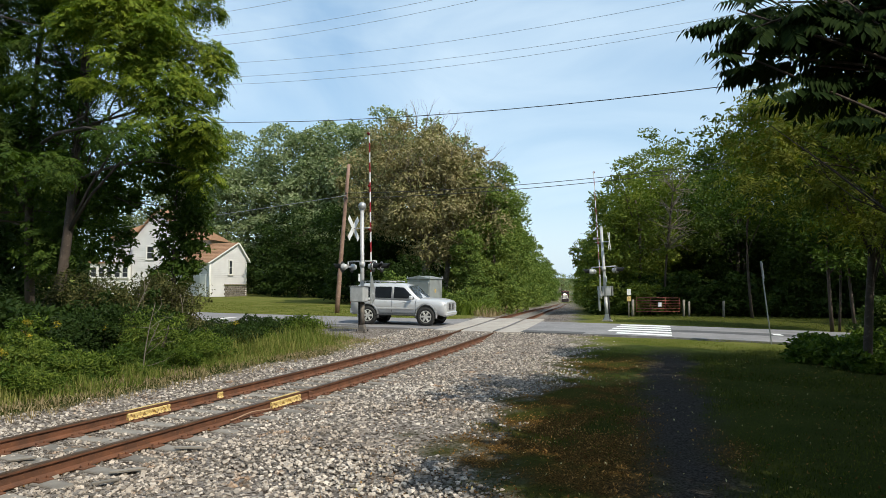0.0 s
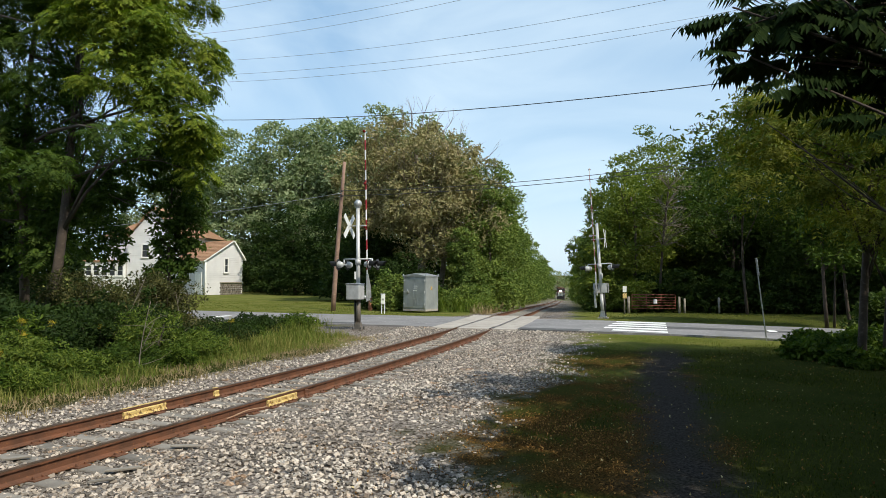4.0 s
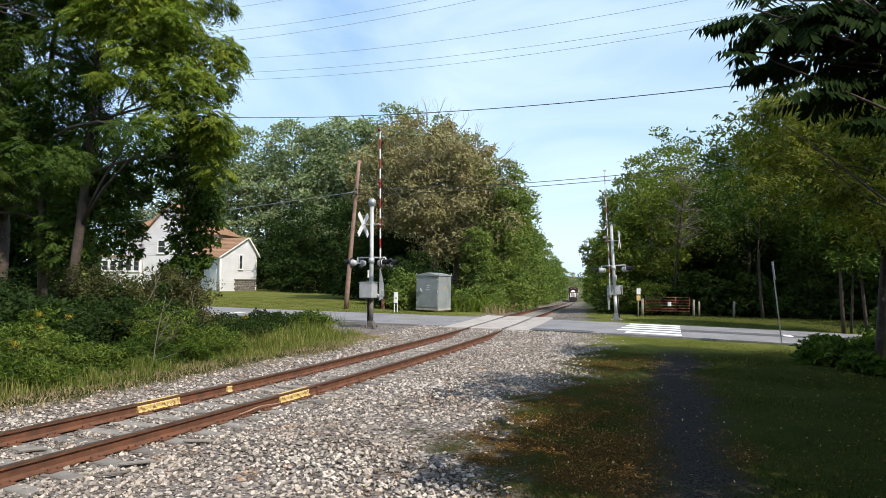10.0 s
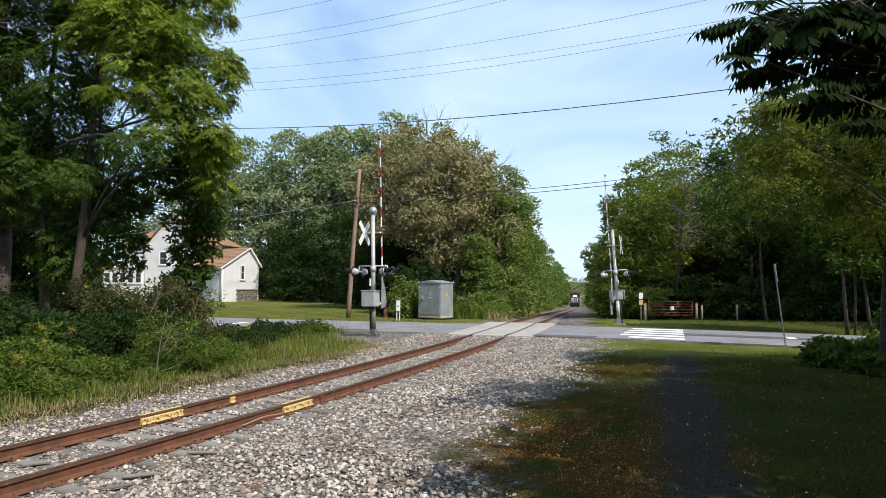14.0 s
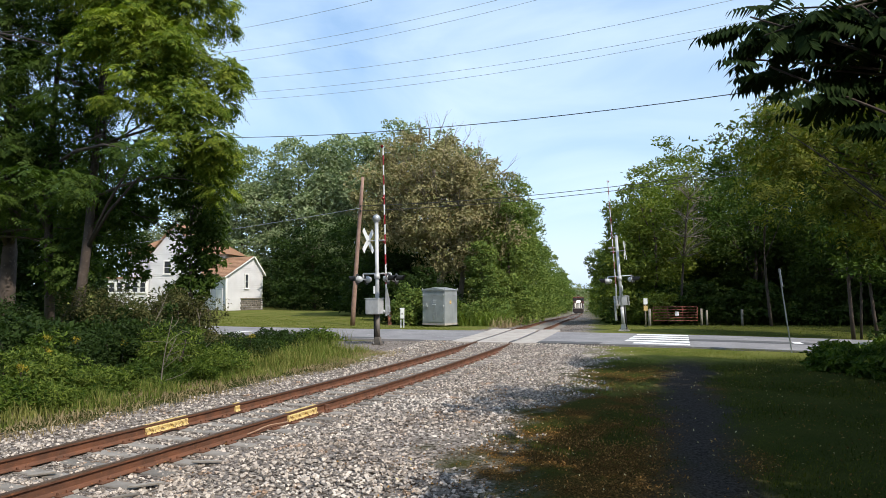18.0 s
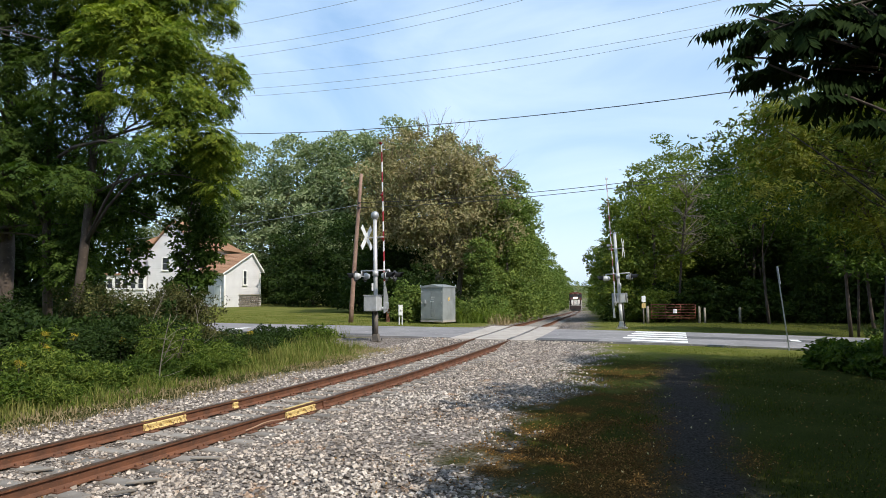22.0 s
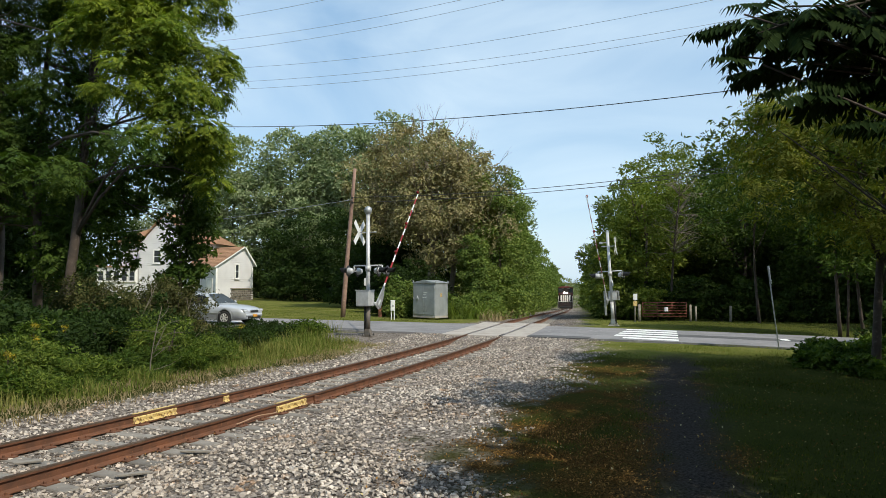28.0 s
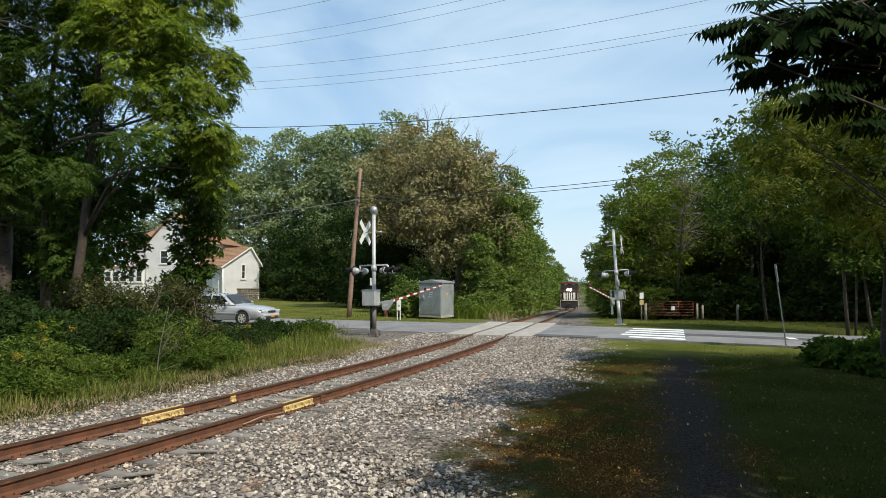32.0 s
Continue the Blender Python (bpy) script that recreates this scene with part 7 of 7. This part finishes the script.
def left_bank(x, y):
    d = x - track_x(y)
    return (d < -3.2 - 0.3 * wave(x, y, 1.7) - 0.15 * wave(x, y, 6.1, 1.0)) & (d > -5.6 - 1.6 * (y > 17.5)) & (np.hypot((x + 1.6) * 0.8, (y - 27) * 1.1) > 3.0) & (np.abs(y - road_y(x)) > 3.4)


x, y = sow(90000, -13, 0, 9, 29, left_bank)
d = x - track_x(y)
tall = smooth(-2.9, -4.2, d)
blades("tall_grass", x, y, (rng.uniform(0.06, 0.20, len(x)) + tall * rng.uniform(0.02, 0.22, len(x)) * (1 + 0.9 * smooth(17, 19, y))) * (0.75 + 0.45 * wave(x, y, 2.6) + 0.25 * wave(x, y, 7.1, 2.0)).clip(0.25, 1.4), 0.006 + 0.004 * rng.random((len(x), 1)), GRASS_TALL, "tall sunlit grass and weeds on the bank", 0.7)
x, y = sow(60000, -13, 0, 8, 29, lambda x, y: (x - track_x(y) > -4.0 + 0.6 * wave(x, y, 2.3)) & (x - track_x(y) < -2.35) & (np.abs(y - road_y(x)) > 3.6) & (np.hypot((x + 1.6) * 0.8, (y - 27) * 1.1) > 2.6))
blades("dry_grass", x, y, rng.uniform(0.02, 0.17, len(x)) * (0.8 + 0.5 * wave(x, y, 3.3)), 0.005 + 0.003 * rng.random((len(x), 1)), GRASS_DRY, "dry straw-coloured grass along the ballast", 0.9)


x, y = sow(24000, -13, 0, 8, 28, lambda x, y: (np.abs(x - track_x(y) + 2.95 + 0.25 * wave(x, y, 1.9)) < 0.42) & (np.abs(y - road_y(x)) > 3.6) & (np.hypot((x + 1.6) * 0.8, (y - 27) * 1.1) > 2.6))
blades("dead_stalks", x, y, rng.uniform(0.015, 0.09, len(x)), 0.008 + 0.006 * rng.random((len(x), 1)), GRASS_DRY, "flattened straw along the edge of the ballast", 5.0)


def right_lawn(x, y):
    g, c, l = ground_zones(x, y)
    return (rng.random(len(x)) > g * 1.6) & ((x - track_x(y) > 4.6) | (y > 10)) & (rng.random(len(x)) > 0.55 * l) & (rng.random(len(x)) > c * 1.1) & (x - track_x(y) > 2.8) & (np.abs(y - road_y(x)) > 3.6) & (rng.random(len(x)) < np.clip(12 / y, 0.3, 1)) & (x < y * 0.78)


x, y = sow(120000, 0, 13, 5.5, 24.5, right_lawn)
g, c, l = ground_zones(x, y)
h = rng.uniform(0.018, 0.060, len(x)) * (1 - 0.5 * l)
# blades take the lighter copy where sunlight is painted
pale = rng.random(len(x)) < sunlit_turf(x, y)
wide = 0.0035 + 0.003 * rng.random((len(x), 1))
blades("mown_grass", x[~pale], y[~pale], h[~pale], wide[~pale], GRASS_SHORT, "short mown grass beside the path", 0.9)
blades("sunlit_turf", x[pale], y[pale], h[pale], wide[pale] * 1.3, GRASS_LAWN, "turf with sunlight put into its paler colour, along the road edge", 0.9)
x, y = sow(16000, -22, 0, 35.5, 56, lambda x, y: (x - track_x(y) < -3.0) & (np.abs(y - road_y(x)) > 3.5))
blades("verge_grass", x, y, rng.uniform(0.02, 0.06, len(x)), 0.012 + 0.01 * rng.random((len(x), 1)), GRASS_LAWN, "mown lawn grass across the road", 0.8)
x, y = sow(9000, 3, 12, 38, 60, lambda x, y: (x - track_x(y) < -2.2) & (x - track_x(y) > -4.6))
blades("lineside_grass", x, y, rng.uniform(0.05, 0.26, len(x)), 0.010 + 0.008 * rng.random((len(x), 1)), GRASS_DRY, "pale dry brush along the line", 0.9)


x, y = sow(5200, 0.6, 5.4, 43.2, 50.5, lambda x, y: (x - track_x(y) < -2.6) & (x - track_x(y) > -6.6))
blades("tall_reeds", x, y, rng.uniform(0.35, 1.35, len(x)) * (0.85 + 0.3 * wave(x, y, 3.1)), 0.016 + 0.016 * rng.random((len(x), 1)), GRASS_REED, "tall bright green reeds beside the relay cabinet", 1.5)
x, y = sow(4200, 2.5, 9, 41.5, 62, lambda x, y: (x - track_x(y) < -1.9) & (x - track_x(y) > -3.9))
blades("dry_brush", x, y, rng.uniform(0.2, 0.75, len(x)), 0.012 + 0.010 * rng.random((len(x), 1)), GRASS_DRY, "pale dead stalks along the line", 1.3)


def litter(n, keep, mat, label, size, x0=-1, x1=12, y0=5.5, y1=20):
    x, y = sow(n, x0, x1, y0, y1, keep)
    z = ground_z(x, y) + 0.03
    k = len(x)
    at = np.column_stack([x, y, z])
    out = np.tile((0, 0, 1.6), (k, 1)) + rng.normal(size=(k, 3)) * 0.5
    ob = leaves("leaf_litter", at, out, size * rng.uniform(0.6, 1.4, k), mat, None, 0.55)
    tagged(ob, label, "fallen leaves", kind="stuff")


litter(95000, lambda x, y: (rng.random(len(x)) < 0.05 + 0.85 * ground_zones(x, y)[2]) & (x - track_x(y) > 3.0 + 0.7 * wave(x, y, 2.7, 4.0)) & (np.abs(y - road_y(x)) > 4) & (rng.random(len(x)) > ground_zones(x, y)[1]) & (rng.random(len(x)) < np.clip(9 / y, 0, 1)), LITTER, "brown and yellow leaves fallen on the grass", 0.034)
litter(5000, lambda x, y: (rng.random(len(x)) < 0.75 * smooth(1.0, 0.2, np.hypot((x + 1.0) * 0.9, (y - 8.3) * 0.8) + 0.35 * wave(x, y, 3.1))) | ((rng.random(len(x)) < 0.25) & (np.abs(x - track_x(y) - 1.5 - 0.4 * wave(x, y, 0.9)) < 0.45)), LITTER, "brown dead leaves and dirt scattered on the gravel", 0.034, -6, 6, 6, 22)
LITTER_PALE = leaf_material("pale_fallen_leaf", (0.50, 0.40, 0.16), (0.62, 0.54, 0.32), (1, 0.9, 0.6), 0.15)
litter(2600, lambda x, y: (rng.random(len(x)) < 0.35) & (x - track_x(y) > 4.2) & (np.abs(y - road_y(x)) > 4), LITTER_PALE, "scattered pale yellow leaves on the path", 0.034)


litter(9000, lambda x, y: (np.abs(np.abs(x - track_x(y)) - 0.90) < 0.10) & (rng.random(len(x)) < 0.9), LITTER, "rust-brown chips and dead leaves along the rails", 0.030, -8, 1, 6, 26)


# goldenrod in the scrub
for x, y, z in ((-9.3, 13.4, 0.95), (-8.6, 14.6, 1.0), (-8.9, 16.2, 1.1), (-7.6, 17.4, 0.9), (-6.3, 21.5, 0.8), (-9.9, 12.2, 0.9), (-8.2, 13.1, 0.8), (-9.0, 15.2, 1.2), (-8.1, 16.9, 0.95), (-10.4, 13.6, 1.1), (-7.3, 19.4, 0.85), (-8.7, 12.0, 0.7)):
    t = thing("goldenrod", pose(x, y, float(ground_z(x, y))), "yellow goldenrod plume among the weeds", "wild flower", "goldenrod plumes")
    bm = bmesh.new()
    limb(bm, (0, 0, 0), (0.1, -0.2, z), 0.008, 0.004, 0.1, 4, 5)
    part("stem", bm, BARK, t)
    at, out = clumps([(0.1, -0.2, z, 0.10, 0.09, 0.09)], 12, 16, 0.05, 0.2)
    leaves("plume", at, out, 0.022, GOLDENROD, t)


# bare twigs standing in the scrub
def dead_sapling(x, y, h, lean):
    t = thing("dead_sapling", pose(x, y, float(ground_z(x, y)) - 0.05), "bare pale dead sapling in the scrub", "sapling", "dead saplings")
    bm = bmesh.new()
    p = limb(bm, (0, 0, 0), (lean, 0, h), 0.014, 0.005, 0.08, 6, 6)
    for k in range(5):
        s = p[1 + k]
        limb(bm, s, s + Vector((random.uniform(-0.7, 0.7), random.uniform(-0.3, 0.3), random.uniform(0.1, 0.6))), 0.006, 0.002, 0.2, 4, 5)
    part("stem", bm, BARK_DRY, t)


dead_sapling(-6.5, 15.3, 1.7, 0.25)
dead_sapling(-6.9, 15.9, 1.2, 0.5)
dead_sapling(-8.4, 18.0, 2.2, 0.9)
dead_sapling(-10.6, 15.6, 1.9, -0.8)
dead_sapling(-7.2, 18.8, 1.8, 0.2)


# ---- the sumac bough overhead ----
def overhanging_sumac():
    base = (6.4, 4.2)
    t = thing("sumac_tree", pose(*base, float(ground_z(*base)) - 0.1), "sumac hanging overhead, its compound leaves darkened to a silhouette", "tree")
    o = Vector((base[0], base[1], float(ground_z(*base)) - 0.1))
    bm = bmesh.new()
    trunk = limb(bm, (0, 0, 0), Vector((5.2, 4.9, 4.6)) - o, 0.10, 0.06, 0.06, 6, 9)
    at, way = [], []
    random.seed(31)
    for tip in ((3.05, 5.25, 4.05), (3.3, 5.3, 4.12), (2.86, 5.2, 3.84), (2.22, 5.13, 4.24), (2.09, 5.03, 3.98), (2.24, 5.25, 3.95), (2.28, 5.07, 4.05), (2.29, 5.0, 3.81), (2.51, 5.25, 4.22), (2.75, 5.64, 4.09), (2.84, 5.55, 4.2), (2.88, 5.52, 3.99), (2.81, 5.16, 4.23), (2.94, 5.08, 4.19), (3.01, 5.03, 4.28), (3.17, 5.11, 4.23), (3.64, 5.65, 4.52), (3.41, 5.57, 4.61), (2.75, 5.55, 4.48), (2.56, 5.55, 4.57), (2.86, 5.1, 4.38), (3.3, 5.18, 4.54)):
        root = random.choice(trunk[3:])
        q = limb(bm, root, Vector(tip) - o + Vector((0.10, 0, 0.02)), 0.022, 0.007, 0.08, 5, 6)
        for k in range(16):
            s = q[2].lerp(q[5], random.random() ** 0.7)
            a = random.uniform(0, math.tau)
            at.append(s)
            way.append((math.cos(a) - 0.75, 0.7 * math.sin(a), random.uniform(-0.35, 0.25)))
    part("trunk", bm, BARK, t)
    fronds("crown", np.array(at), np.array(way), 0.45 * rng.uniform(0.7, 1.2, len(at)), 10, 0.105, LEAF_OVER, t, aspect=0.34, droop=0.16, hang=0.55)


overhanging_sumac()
# a thin ash twig with small leaves beside it
tree(8.6, 9.4, [(-4.70, 0.3, 4.45, 0.28, 0.4, 0.26), (-4.45, 0.1, 4.75, 0.30, 0.4, 0.22), (-4.35, 0.2, 4.1, 0.22, 0.4, 0.30), (-3.9, 0.1, 4.55, 0.35, 0.4, 0.35), (-3.3, 0.0, 4.7, 0.5, 0.5, 0.4), (-2.4, 0, 4.6, 0.8, 0.8, 0.5), (-1.6, 0, 5.2, 1.0, 1.0, 0.7)],
     "ash sapling with thin hanging twigs", LEAF_RIGHT, ((0, 0, 0.09),), per_lobe=18, per_clump=10, size=0.10, spread=0.20, shell=0.3, aspect=0.4, droop=0.6, limbs=2)


x, y = sow(12000, 9, 30, 27, 46, lambda x, y: (y - road_y(x) > 3.6) & (x - track_x(y) > 3.0))
blades("far_verge_grass", x, y, rng.uniform(0.02, 0.07, len(x)), 0.010 + 0.008 * rng.random((len(x), 1)), GRASS_LAWN, "rough grass on the far verge", 0.8)


def on_lane(x, off=-1.55, yaw=0.0, pitch=0.0):
    """A pose on the near lane at x, heading along the road."""
    s = float(road_slope(x))
    px_, py_ = road_point(x, off)
    return pose(px_, py_, 0.004, 0, pitch, math.degrees(math.atan2(s, 1)) + yaw)


def rolled(rows, radius):
    """Wheel angles, in degrees, for the distances along rows of (seconds, x)."""
    out, total = [], 0.0
    for (t0, x0), (t1, x1) in zip(rows, rows[1:]):
        out.append((t0, total))
        total += math.hypot(x1 - x0, float(road_y(x1) - road_y(x0))) / radius
    out.append((rows[-1][0], total))
    return out


def wheel_rows(rows, radius, place, start, end):
    """Rows for a turning wheel, in steps well under a quarter turn while it is in view."""
    angles = rolled(rows, radius)
    ts, an = [a[0] for a in angles], [a[1] for a in angles]
    out, t, last = [], start, None
    while t <= end + 1e-6:
        a = float(np.interp(t, ts, an))
        out.append((t, pose(*place) @ Matrix.Rotation(a, 4, "Y")))
        t += 0.0667
    return [(0.0, out[0][1])] * (start > 0) + out + [(32.0, out[-1][1])]


def motions():
    drive = [(0.0, -1.15), (0.5, 2.57), (1.0, 6.10), (1.5, 9.46), (2.0, 12.48), (2.3, 14.2), (2.5, 15.32), (3.0, 17.9), (3.5, 20.5), (4.0, 23.0), (5.0, 27.5), (8.0, 40.0), (12.0, 62.0), (16.0, 90.0), (20.0, 115.0), (26.0, 140.0), (32.0, 150.0)]
    walk(suv_car, [(t, on_lane(x, -0.95, -4.0 * math.exp(-((t - 1.1) / 0.8) ** 2), 1.8 * float(smooth(0.6, 1.4, t)))) for t, x in drive])
    for w in suv_wheels:
        walk(w, wheel_rows(drive, 0.40, tuple(w.location), 0.0, 4.6))
    come = [(0.0, -150.0), (6.0, -146.0), (12.0, -132.0), (18.0, -104.0), (22.0, -70.0), (24.0, -47.5), (25.5, -30.0), (26.5, -19.5), (27.0, -14.6), (27.5, -11.30), (28.0, -10.85), (28.5, -10.55), (29.0, -10.36), (29.5, -10.29), (30.0, -10.28), (32.0, -10.28)]
    walk(sedan_car, [(t, on_lane(x)) for t, x in come])
    for w in sedan_wheels:
        walk(w, wheel_rows(come, 0.325, tuple(w.location), 26.4, 30.0))
    # the gate arms, by their angle from upright
    swing = [(0.0, -1.5), (23.3, -1.5), (24.0, 8.0), (24.5, 14.0), (25.0, 18.0), (25.5, 22.5), (26.5, 30.5), (27.5, 37.5), (28.0, 41.5), (29.0, 47.5), (30.0, 58.0), (30.5, 65.0), (31.0, 72.5), (31.5, 78.5), (32.0, 84.0)]
    for arm, place in ((arm_a, PIVOT), (arm_b, (0.20, 0.20, 1.38))):
        walk(arm, [(t, pose(*place, -a)) for t, a in swing])
    # the locomotive, by how far along the line its front is
    come = [(0.0, 262.0), (5.0, 240.0), (9.0, 222.0), (13.0, 203.0), (17.0, 185.0), (21.0, 167.0), (25.0, 149.0), (28.0, 134.0), (30.0, 123.5), (32.0, 113.0)]
    rows = []
    for t, y in come:
        e = 9.0
        x0, x1 = float(track_x(y)), float(track_x(y + 2 * e))
        z0, z1 = float(fall(y)), float(fall(y + 2 * e))
        turn = math.atan2(-2 * e, x0 - x1)
        pitch = math.atan2(z1 - z0, math.hypot(2 * e, x0 - x1))
        rows.append((t, pose(x0, y, z0, 0, math.degrees(pitch), math.degrees(turn))))
    walk(loco, rows)


motions()
